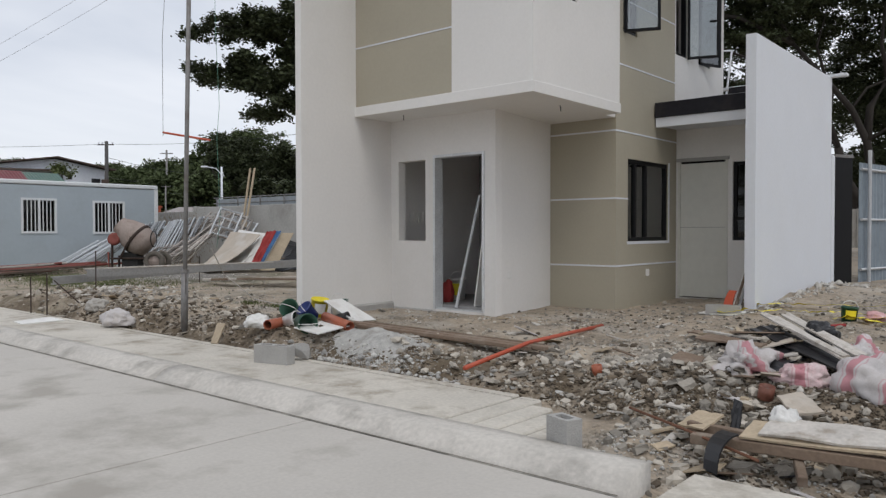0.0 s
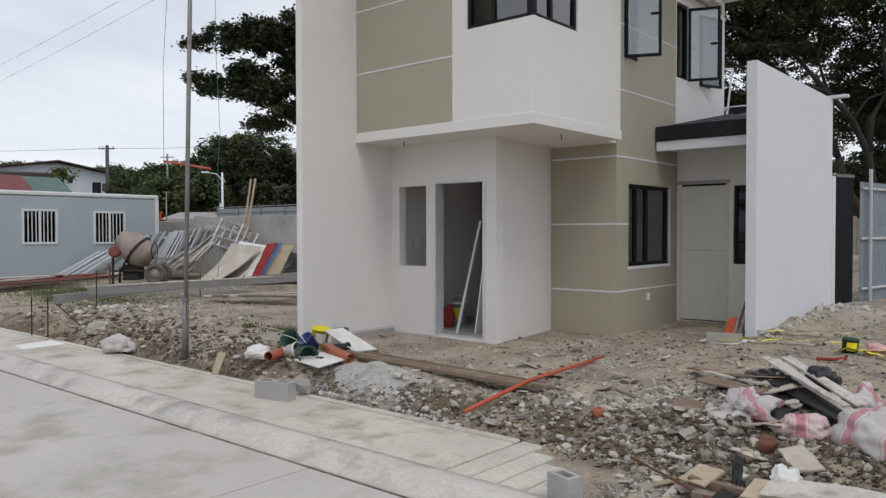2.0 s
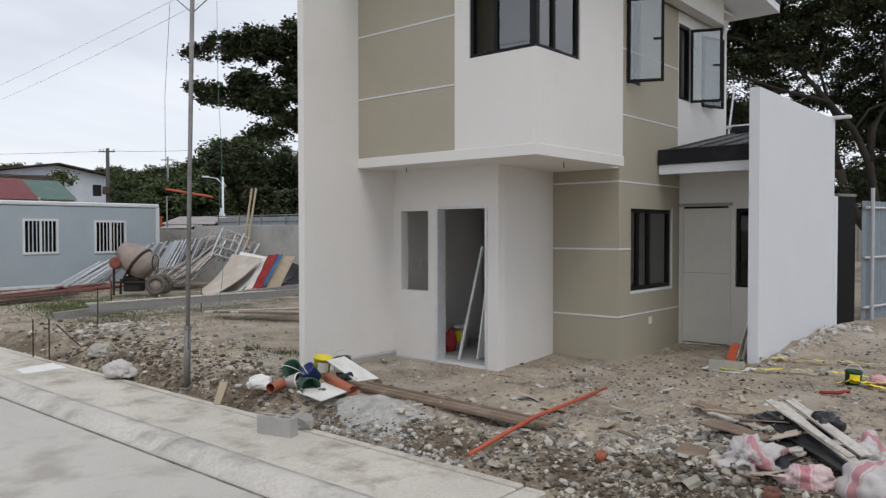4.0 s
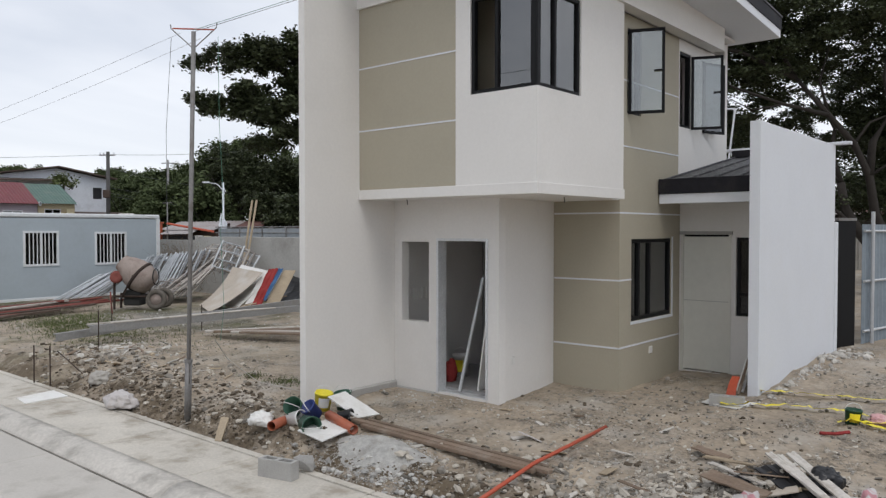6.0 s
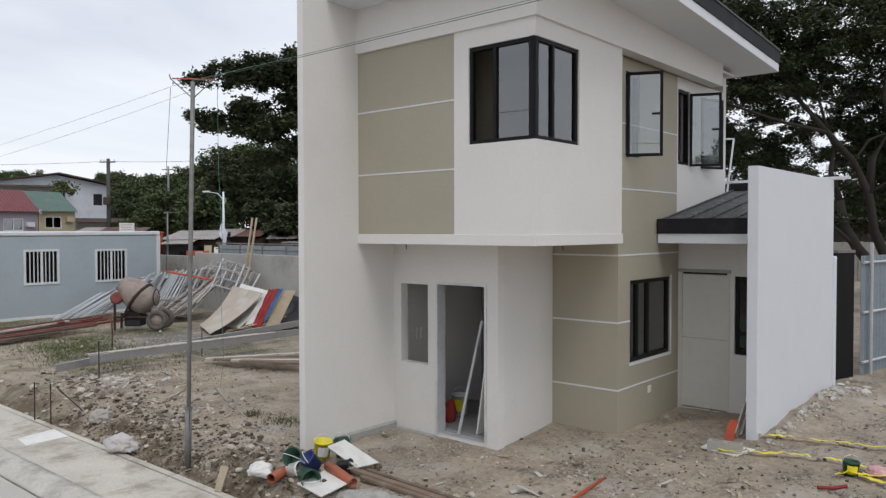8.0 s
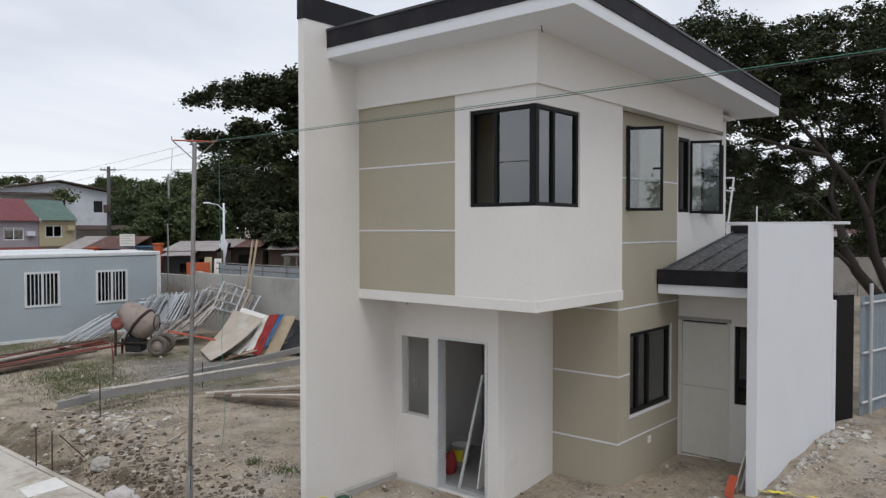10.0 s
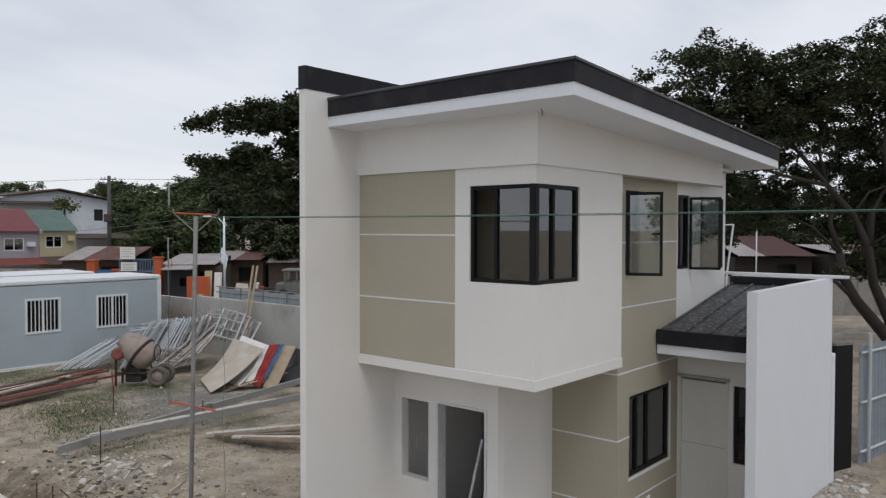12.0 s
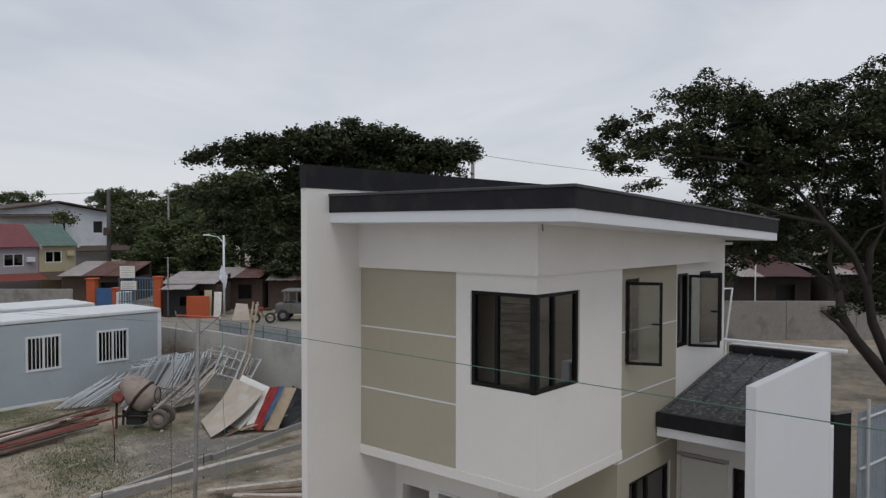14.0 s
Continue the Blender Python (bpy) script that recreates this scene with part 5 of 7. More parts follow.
left_blobs = [(-8.6, 27, 8.1, 0.6, 0.9, 0.22), (-7.5, 27, 8.3, 0.8, 1.2, 0.4), (-6.3, 27, 8.5, 0.9, 1.4, 0.45), (-5.0, 27.3, 8.8, 1.0, 1.6, 0.45), (-3.6, 27.5, 9.0, 1.1, 1.8, 0.5), (-2.0, 27.6, 8.85, 1.1, 1.8, 0.45), (-0.6, 28, 8.55, 1.0, 1.6, 0.4), (0.5, 28, 8.45, 0.7, 1.2, 0.3), (0.9, 28, 8.3, 0.35, 0.6, 0.25),
              (-6.4, 27, 8.05, 0.9, 1.3, 0.35), (-5.2, 27.4, 8.4, 1.2, 1.6, 0.5), (-3.4, 27.8, 8.4, 1.5, 2.0, 0.6), (-1.5, 28, 8.2, 1.4, 1.8, 0.5),
              (-8.5, 26.6, 6.6, 0.7, 0.9, 0.28), (-7.5, 26.6, 6.55, 0.9, 1.2, 0.4), (-6.4, 26.8, 6.3, 0.9, 1.3, 0.4), (-6.8, 26.8, 7.0, 0.8, 1.1, 0.3), (-5.3, 27.2, 6.7, 1.0, 1.4, 0.5), (-5.6, 27, 5.7, 0.8, 1.1, 0.4), (-6.2, 27, 5.25, 0.75, 0.9, 0.26), (-4.2, 27.5, 7.2, 1.1, 1.6, 0.6), (-4.6, 27.4, 5.8, 0.9, 1.3, 0.5), (-3.0, 27.8, 6.5, 1.2, 1.6, 0.7), (-5.0, 27.4, 7.4, 0.9, 1.4, 0.45), (-4.0, 27.6, 6.5, 1.2, 1.6, 0.7), (-3.6, 27.5, 5.3, 1.1, 1.5, 0.5), (-2.6, 27.6, 7.3, 1.4, 1.8, 0.7), (-3.6, 28.2, 7.8, 1.6, 1.6, 0.6), (-2.0, 28.2, 7.7, 1.5, 1.6, 0.7), (-0.6, 28.2, 7.7, 1.2, 1.5, 0.5), (-4.7, 28.0, 7.8, 0.9, 1.3, 0.5), (-1.6, 28.4, 6.8, 1.6, 1.5, 0.7)]
S, A = -3.0, 27.8
tree("tree", "wide flat-layered dark green tree behind the concrete wall", S, A,
     ([(0, 0, -0.3), (0.05, 0, 2.0), (-0.1, 0, 4.2), (-0.2, 0, 5.4)], 0.36, 0.24),
     [([(-0.1, 0, 4.2), (-1.4, -0.3, 5.4), (-3.2, -0.8, 6.2), (-5.2, -1.1, 6.5)], 0.16, 0.03),
      ([(-0.2, 0, 5.4), (-1.4, -0.2, 6.9), (-3.2, -0.6, 8.2), (-5.2, -0.8, 8.5)], 0.16, 0.03),
      ([(-0.2, 0, 5.4), (0, 0, 7.2), (-0.6, 0, 8.8)], 0.16, 0.04),
      ([(-0.2, 0, 5.4), (1.2, 0.1, 7.2), (2.6, 0.2, 8.2), (3.6, 0.2, 8.5)], 0.14, 0.03)],
     left_blobs, 112000, 0.15, 7, LEAF, "large trees")


def wood_tree(side, ahead, height, width, seed, mat, label, leaf=0.30, count=15000, foot=0.15):
    r = random.Random(seed)
    blobs = []
    height *= 0.87
    for i in range(11):
        a, k = r.uniform(0, math.tau), r.uniform(0.1, 0.72)
        h = r.uniform(0.34, 0.93)
        w = width / 2 * (1 - 0.6 * max(0, h - 0.55) / 0.45)
        blobs.append((side + w * k * math.cos(a), ahead + w * k * math.sin(a), height * h, width * r.uniform(0.16, 0.26), width * r.uniform(0.16, 0.26), height * r.uniform(0.10, 0.16)))
    blobs.append((side, ahead, height * 0.87, width * 0.2, width * 0.2, height * 0.13))
    limbs = [([(0, 0, height * 0.3), (width * 0.12 * math.cos(a), width * 0.12 * math.sin(a), height * 0.5), (width * 0.28 * math.cos(a), width * 0.28 * math.sin(a), height * 0.75)], height * 0.016, 0.03) for a in (0.4, 2.3, 4.4)]
    tree("tree", label, side, ahead, ([(0, 0, -0.4), (0.1, 0, height * foot), (0.05, 0.1, height * 0.4), (0, 0, height * 0.8)], height * 0.03, 0.06), limbs, blobs, count, leaf, seed, mat, "far trees")


far_label = "dense green tree in the wood behind the far street"
wood_tree(-17.0, 60, 9.6, 8.6, 21, LEAF, far_label, 0.23, 30000)
wood_tree(-12.4, 59, 8.6, 7.0, 22, LEAF, far_label, 0.23, 28000)
wood_tree(-21.6, 66, 8.4, 7.0, 23, LEAFB, far_label)
wood_tree(-25.5, 72, 8.4, 8.0, 24, LEAFB, far_label)
wood_tree(-30.0, 78, 9.6, 8.5, 25, LEAFB, far_label)
wood_tree(-34.5, 82, 8.8, 9.0, 26, LEAFB, far_label)
wood_tree(-21.5, 84, 11.0, 9.0, 27, LEAFB, far_label)
wood_tree(-14.5, 78, 10.5, 9.0, 28, LEAF, far_label)
wood_tree(-8.0, 70, 9.5, 8.0, 29, LEAF, far_label)
wood_tree(-24.0, 64, 6.5, 6.5, 30, LEAFB, far_label)
wood_tree(-17.5, 56, 5.6, 6.0, 31, LEAFB, far_label)
wood_tree(-10.5, 52, 5.0, 5.0, 32, LEAF, far_label, foot=0.05)
for i, (s_, a_, h_, w_) in enumerate(((-52.5, 118, 13.2, 12), (-46.5, 120, 13.6, 13), (-41.0, 117, 14.2, 12), (-36.0, 114, 14.4, 11), (-25.5, 82, 12.6, 8), (-21.5, 80, 13.4, 9), (-17.6, 81, 13.4, 9), (-13.6, 79, 13.0, 9), (-30.5, 96, 11.5, 10))):
    wood_tree(s_, a_, h_, w_, 70 + i, LEAFB, far_label, 0.34, 16000)
# added dark trees stand in for the shade seen under the big crown
for i, (s_, a_, h_, w_) in enumerate(((16.5, 51, 7.4, 8), (22.5, 53, 7.8, 9), (29.0, 51, 7.4, 9))):
    wood_tree(s_, a_, h_, w_, 130 + i, LEAF, "dark tree added behind the rear houses to fill the dark under the crown", 0.24, 15000, foot=0.05)
wood_tree(-52.0, 92, 11.5, 14.0, 33, LEAFB, far_label)
wood_tree(-41.0, 98, 10.5, 12.0, 34, LEAFB, far_label)
wood_tree(-12.6, 53.8, 5.6, 3.6, 35, LEAF, "dark bushy tree behind the shacks", 0.28, 6000)
for i, (s_, a_, h_, w_) in enumerate(((24, 62, 7.2, 8), (31, 66, 8.0, 9), (38, 62, 7.6, 9), (20, 72, 7.5, 9), (28, 52, 5.4, 6), (46, 66, 9.0, 10), (34, 80, 9.5, 12), (1.5, 74, 8.5, 9), (10, 80, 8.5, 10))):
    wood_tree(s_, a_, h_, w_, 50 + i, LEAF if i % 2 else LEAFB, far_label, 0.32, 11000)

# trees across the street, mirrored in the window panes
for i, (s_, a_, h_, w_) in enumerate(((-30, -12, 8.0, 9), (-22, -17, 9.0, 10), (-13, -20, 8.2, 9), (-4, -22, 9.2, 10), (6, -21, 8.0, 9), (16, -18, 8.8, 9), (30, 2, 8.2, 9), (33, 12, 9.0, 9), (-38, -8, 8.8, 10))):
    wood_tree(s_, a_, h_, w_, 90 + i, LEAF, "broad green tree standing across the street", 0.34, 7000)

# ---- houses and sheds across the far street ----
ROOFRED = material("red_metal_roof", (0.17, 0.045, 0.052), 0.6, vary=0.2, scale=1.5, fine=8, bump=0.0, stain=(0.16, 0.06, 0.05), stain_amount=0.5)
ROOFMAROON = material("old_maroon_roof", (0.07, 0.028, 0.027), 0.75, vary=0.2, scale=1.5, fine=8, bump=0.0)
ROOFGREEN = material("green_metal_roof", (0.085, 0.145, 0.122), 0.6, vary=0.15, scale=1.5, fine=8, bump=0.0, stain=(0.16, 0.2, 0.17), stain_amount=0.5)
ROOFRUST = material("rusty_roof_sheet", (0.12, 0.058, 0.048), 0.8, vary=0.3, scale=1.2, fine=8, bump=0.0, stain=(0.26, 0.22, 0.20), stain_amount=0.6, stain_scale=0.7)
ROOFZINC = material("old_zinc_sheet", (0.34, 0.31, 0.30), 0.6, 0.15, vary=0.2, scale=1.2, fine=8, bump=0.0, stain=(0.25, 0.14, 0.1), stain_amount=0.7, stain_scale=0.9)
DUSTY = material("dusty_back_street", (0.25, 0.23, 0.20), 0.95, vary=0.15, scale=0.8, fine=12, bump=0.2)
CREAM = material("cream_wall", (0.47, 0.41, 0.27), 0.85, vary=0.08, scale=1, fine=8, bump=0.0, stain=(0.36, 0.31, 0.21), stain_amount=0.4)
LILAC = material("greyish_lilac_wall", (0.34, 0.31, 0.34), 0.85, vary=0.08, scale=1, fine=8, bump=0.0)
OLDWHITE = material("old_white_wall", (0.72, 0.75, 0.80), 0.85, vary=0.08, scale=0.8, fine=6, bump=0.0, stain=(0.50, 0.51, 0.53), stain_amount=0.4)
POLE = material("dark_grey_pole", (0.085, 0.082, 0.08), 0.8, vary=0.2, scale=2, bump=0.1)
# brown boards, darkened to hold the shade below the rear roofs and tree
DARKB = material("shade_dark_boards", (0.035, 0.028, 0.024), 0.9, vary=0.3, scale=1.5, fine=10, bump=0.0)
BROWNW = material("dark_brown_boards", (0.085, 0.06, 0.048), 0.9, vary=0.25, scale=1.5, fine=10, bump=0.0)
ORANGE = material("orange_paint", (0.45, 0.095, 0.035), 0.7, vary=0.1, scale=1.5, fine=10, bump=0.0)
GATE = material("blue_paint", (0.10, 0.20, 0.31), 0.6, vary=0.1, scale=2, bump=0.0)
JEEP = material("dull_steel_bodywork", (0.17, 0.165, 0.155), 0.5, 0.3, vary=0.2, scale=2, bump=0.0)
# near-black colour for plates and walls that stand in for unlit interiors
DULL = material("dark_opening", (0.02, 0.02, 0.022), 0.7, vary=0.2, bump=0.0)


def corrugated(w, l, pitch=0.25, height=0.035, thick=0.02):
    """A ribbed roof sheet, w across the ribs, l along them."""
    bm, rows = bmesh.new(), []
    n = max(2, round(w / pitch * 2))
    for y in (0, l):
        rows.append([[bm.verts.new((w * i / n, y, z + (height if i % 2 else 0))) for i in range(n + 1)] for z in (0, -thick)])
    for i in range(n):
        bm.faces.new((rows[0][0][i], rows[0][0][i + 1], rows[1][0][i + 1], rows[1][0][i]))
        bm.faces.new((rows[0][1][i], rows[1][1][i], rows[1][1][i + 1], rows[0][1][i + 1]))
        for r in rows:
            bm.faces.new((r[0][i], r[1][i], r[1][i + 1], r[0][i + 1]))
    bmesh.ops.recalc_face_normals(bm, faces=bm.faces)
    return bm


def placed(bm, m):
    bmesh.ops.transform(bm, matrix=m, verts=bm.verts)
    return bm


def row_house(side0, side1, ahead, eave, ridge, z0, wall, roof, label, windows=(), depth=6.0):
    """A house of the far terrace, its front to the street, the roof pitched up from the front."""
    h = tagged(new("row_house"), label, "house", "far houses")
    h.matrix_basis = pose(ahead, side0, 0, 0, 0, 90)
    w = side1 - side0
    holes = [(a, b, c, d) for a, b, c, d in windows]
    part("front_wall", panel(0, w, z0, eave, 0, 0.15, holes), wall, h)
    for x in (0, w - 0.15):
        part("side_wall", panel(0.15, depth, z0, eave + 0.1, x, x + 0.15, axis="x"), wall, h)
    part("back_wall", panel(0, w, z0, eave, depth, depth + 0.15), wall, h)
    rise = math.degrees(math.atan2(ridge - eave, depth / 2 + 0.4))
    run = math.hypot(depth / 2 + 0.4, ridge - eave)
    part("roof", placed(corrugated(w + 0.1, run), pose(-0.05, -0.4, eave, rise, 0, 0)), roof, h)
    part("roof", placed(corrugated(w + 0.1, run), pose(w + 0.05, depth + 0.4, eave, rise, 0, 180)), roof, h)
    for x in (-0.08, w):
        part("gable_trim", box(x, x + 0.12, -0.45, -0.3, eave - 0.15, eave + 0.12), OLDWHITE, h)
    for a, b, c, d in holes:
        win_ = part("window", panel(a, b, c, d, 0.03, 0.08, [(a + 0.06, (a + b) / 2 - 0.03, c + 0.06, d - 0.06), ((a + b) / 2 + 0.03, b - 0.06, c + 0.06, d - 0.06)]), OLDWHITE, h)
        part("pane", box(a + 0.05, b - 0.05, 0.09, 0.1, c + 0.05, d - 0.05), GLASS, win_)
        # black plate behind the panes paints the unlit room
        part("dark_backing", box(a - 0.02, b + 0.02, 0.3, 0.32, c - 0.1, d + 0.1), DULL, win_)
    return h


red_house = row_house(15.6, 23.05, -60.4, 4.2, 5.95, 0.0, LILAC, ROOFRED, "lilac terraced house with dark red metal roof", [(5.0, 6.4, 2.75, 3.7)])
part("awning", placed(corrugated(7.7, 1.6), pose(0, -1.9, 1.75, 16, 0, 0)), RUSTRED, red_house, "faded orange awning roof")
part("air_conditioner", box(6.55, 7.1, -0.35, 0.05, 3.05, 3.4, 0.02), OLDWHITE, red_house)
green_house = row_house(23.1, 25.85, -60.4, 4.25, 5.9, 0.0, CREAM, ROOFGREEN, "cream terraced house with green metal roof", [(0.45, 1.7, 2.95, 3.85)])
part("air_conditioner", box(2.0, 2.5, -0.35, 0.05, 3.45, 3.85, 0.02), CREAM, green_house)
part("awning", placed(corrugated(3.2, 2.2), pose(-0.1, -2.3, 1.7, 14, 0, 0)), BROWNW, green_house, "dark porch roof")
part("porch_wall", box(0.0, 2.7, -2.3, -2.15, 0.0, 0.9), CREAM, green_house)

white_house = tagged(new("white_house"), "large white two-storey house with dark low-pitched roof", "house", "far houses")
white_house.matrix_basis = pose(-72.2, 24.4, 0, 0, 0, 90)
wh_holes = [(1.0, 2.6, 4.9, 5.5), (3.6, 5.0, 4.9, 5.5), (6.1, 6.5, 6.1, 6.6), (8.3, 9.2, 5.2, 6.3)]
part("front_wall", panel(0, 9.8, 0, 7.1, 0, 0.2, wh_holes), OLDWHITE, white_house)
for x in (0, 9.6):
    part("side_wall", panel(0.2, 9, 0, 7.1, x, x + 0.2, axis="x"), OLDWHITE, white_house)
part("back_wall", panel(0, 9.8, 0, 7.1, 9.0, 9.2), OLDWHITE, white_house)
for a, b, c, d in wh_holes:
    part("window", box(a, b, 0.1, 0.14, c, d), DULL, white_house, "dark window")
gable = bmesh.new()
gv = [gable.verts.new(p) for p in ((0, 0.02, 7.1), (9.8, 0.02, 7.1), (9.8, 0.02, 7.15), (4.9, 0.02, 7.95), (0, 0.02, 7.15))]
gw = [gable.verts.new(v.co + Vector((0, 0.18, 0))) for v in gv]
gable.faces.new(gv)
gable.faces.new(gw[::-1])
for i in range(5):
    gable.faces.new((gv[i], gw[i], gw[(i + 1) % 5], gv[(i + 1) % 5]))
bmesh.ops.recalc_face_normals(gable, faces=gable.faces)
part("gable", gable, OLDWHITE, white_house)
part("roof", sheet([(4.85, -0.7, 8.1), (10.4, -0.7, 7.2), (10.4, 10, 7.2), (4.85, 10, 8.1)], 0.12, 2), BROWNW, white_house)
part("roof", sheet([(-0.6, -0.7, 7.2), (4.95, -0.7, 8.1), (4.95, 10, 8.1), (-0.6, 10, 7.2)], 0.12, 2), BROWNW, white_house)
part("canopy", sheet([(-0.5, -1.4, 6.6), (5.6, -1.4, 6.75), (5.6, 0, 6.95), (-0.5, 0, 6.8)], 0.08, 2), BROWNW, white_house)
part("lower_canopy", sheet([(5.5, -3.0, 3.5), (11.5, -3.0, 3.5), (11.5, 0, 3.9), (5.5, 0, 3.9)], 0.1, 2), BROWNW, white_house)
papaya = tagged(new("papaya_tree"), "small palm-like papaya tree with drooping leaves", "tree")
papaya.matrix_basis = FAR @ pose(-33.3, 66, 0)
part("trunk", limb([(0, 0, 0), (0.05, 0, 3.5), (0, 0, 6.3)], 0.12, 0.07), BARK, papaya, "", True)
v_, f_ = leaf_cloud([(0, 0, 6.5, 0.85, 0.85, 0.35), (-0.5, 0, 6.2, 0.5, 0.5, 0.3), (0.5, 0, 6.2, 0.5, 0.5, 0.3)], 500, 0.3, 3)
points_mesh("crown", v_, f_, GRASS, papaya)


def shack(side0, side1, ahead, front, back, depth, wall, roof, label, slope_to_front=True):
    h = tagged(new("shack"), label, "shack", "roadside shacks")
    h.matrix_basis = FAR @ pose(side0, ahead, 0)
    w = side1 - side0
    part("front_wall", panel(0, w, 0, front - 0.1, 0, 0.1, [(w * 0.55, w * 0.8, 0.9, front - 0.5)]), wall, h)
    part("side_wall", panel(0.1, depth, 0, front - 0.1, 0, 0.1, axis="x"), wall, h)
    part("side_wall", panel(0.1, depth, 0, front - 0.1, w - 0.1, w, axis="x"), wall, h)
    part("back_wall", panel(0, w, 0, back - 0.1, depth, depth + 0.1), wall, h)
    n = max(2, round(w / 1.7))
    for i in range(n):
        part("roof_sheet", placed(corrugated(w / n + 0.05, math.hypot(depth + 0.9, back - front)), pose(w * i / n, -0.7, front + 0.012 * (i % 2), math.degrees(math.atan2(back - front, depth + 0.9)), 0, 0)), roof if i % 3 else ROOFZINC, h)
    # black plate painted for the shade inside the shack
    part("shade", box(0.1, w - 0.1, 0.5, 0.55, 0.3, front - 0.3), DULL, h, "black plate painted for the unlit interior behind the opening")
    return h


shack(-28.5, -23.2, 56, 2.1, 3.0, 3.5, BROWNW, ROOFRUST, "low maroon-roofed house beside the gate")
shack(-17.6, -14.2, 47.0, 2.2, 2.75, 3.0, BROWNW, ROOFZINC, "brown roadside shack with striped zinc roof")
shack(-15.8, -12.2, 50.5, 2.35, 2.85, 3.0, BROWNW, ROOFRUST, "rusty-roofed shack behind another")
shack(-17.1, -15.3, 45.8, 1.95, 2.35, 1.6, DULL, ROOFZINC, "small lean-to with bent zinc roof")
shack(-11.8, -8.0, 50.5, 2.2, 2.9, 3.0, BROWNW, ROOFRUST, "dark roadside shack under trees")

for s_, a_, w_, z_ in ((-23.1, 48.5, 0.55, 2.3), (-17.75, 45.9, 0.45, 2.6), (-21.4, 48.4, 0.5, 1.7)):
    solid("gate_post", placed(box(0, w_, 0, w_, -0.2, z_, 0.03), FAR @ pose(s_, a_, 0)), ORANGE, "square orange painted gate post", "gate post", "gate posts")
    solid("post_cap", placed(box(-0.06, w_ + 0.06, -0.06, w_ + 0.06, z_, z_ + 0.1, 0.02), FAR @ pose(s_, a_, 0)), ORANGE, "flat cap on an orange gate post", "post cap", "gate post caps")
solid("low_wall", placed(box(0, 1.35, 0, 0.2, -0.2, 1.55, 0.02), FAR @ pose(-15.5, 45.2, 0)), ORANGE, "low orange painted wall by the shacks", "wall")
solid("yard_wall", placed(box(-9.5, 0, 0, 0.15, -0.2, 2.05, 0.02), FAR @ pose(-21.9, 44.2, 0)), REARC, "low grey block wall behind the site cabins", "wall", kind="structure")
solid("guard_hut", placed(box(0, 0.75, 0, 0.7, -0.1, 1.55, 0.03), FAR @ pose(-20.95, 48.0, 0)), OLDWHITE, "small white hut beside the gate", "hut")
gate = thing("metal_gate", "blue barred metal gate between orange posts", "gate")
gate.matrix_basis = FAR @ pose(-20.6, 47.6, 0)
for i in range(17):
    part("bar", box(i * 0.165, i * 0.165 + 0.035, 0, 0.035, 0.1, 2.5), GATE, gate)
for z in (0.15, 0.95, 1.7, 2.45):
    part("rail", box(-0.02, 2.72, -0.01, 0.045, z, z + 0.06), GATE, gate)
solid("blue_gate", placed(box(0, 1.35, 0, 0.05, -0.1, 1.75, 0.01), FAR @ pose(-22.5, 48.6, 0)), CYAN, "solid blue metal gate leaf", "gate")
for s_, z_, w_, h_ in ((-20.45, 2.5, 0.95, 0.75), (-20.4, 1.75, 1.0, 0.55)):
    sign = thing("notice_board", "white notice board with rows of unreadable print", "notice board", "notice boards")
    sign.matrix_basis = FAR @ pose(s_, 47.4, z_)
    part("board", box(0, w_, 0, 0.03, 0, h_, 0.005), BOARD, sign)
    for k in range(4):
        part("print_bar", box(0.1, w_ - 0.12 - 0.12 * (k % 2), -0.006, 0.0, h_ - 0.14 - k * h_ * 0.2, h_ - 0.10 - k * h_ * 0.2), BLOCK, sign)
    for x in (0.05, w_ - 0.1):
        part("post", box(x, x + 0.05, 0.03, 0.08, -z_, h_), OLDPIPE, sign)
for s_, h_ in ((-14.6, 1.85), (-14.0, 1.75)):
    solid("propped_sheet", placed(sheet([(0, 0, -0.05), (0.45, 0, -0.05), (0.4, 0.4, h_), (-0.05, 0.4, h_)], 0.03, 2), FAR @ pose(s_, 45.6, 0)), CREAM if s_ < -14.3 else BOARD, "pale panel propped against the shack", "panel", "propped panels")
solid("propped_board", placed(sheet([(0, 0, 0), (1.1, 0, 0), (0.8, 0.5, 1.0), (0.15, 0.5, 1.05)], 0.04, 2), FAR @ pose(-12.3, 43.5, 0.2)), PLY, "pale board propped by the roadside", "board")
solid("side_road", placed(box(-30, 14, -3.5, 3.2, -0.1, 0.0), FAR @ pose(-8, 41.2, 0.31)), DUSTY, "dusty concrete back street beyond the wall", "road", kind="structure")


def round_post(name, label, category, side, ahead, points, r0, r1, mat):
    p = tagged(new(name), label, category)
    p.matrix_basis = FAR @ pose(side, ahead, 0)
    part("shaft", limb(points, r0, r1, 9), mat, p, "", True)
    return p


up = round_post("utility_pole", "dark concrete utility pole with insulators", "utility pole", -29.4, 66, [(0, 0, -0.3), (0, 0, 4.5), (0.02, 0, 9.05)], 0.2, 0.15, POLE)
part("cross_arm", tube([(-0.75, 0, 8.75), (0.65, 0, 8.75)], 0.05, 6), BROWNW, up)
for x in (-0.65, -0.35, 0.55):
    part("insulator", lathe([(0.0, 0), (0.06, 0.02), (0.05, 0.1), (0.08, 0.14), (0.03, 0.2), (0, 0.2)], 8, m=Matrix.Translation((x, 0, 8.79))), OLDWHITE, up)
part("transformer_box", box(-0.3, 0.3, -0.45, -0.15, 5.0, 5.7, 0.05), BROWNW, up)
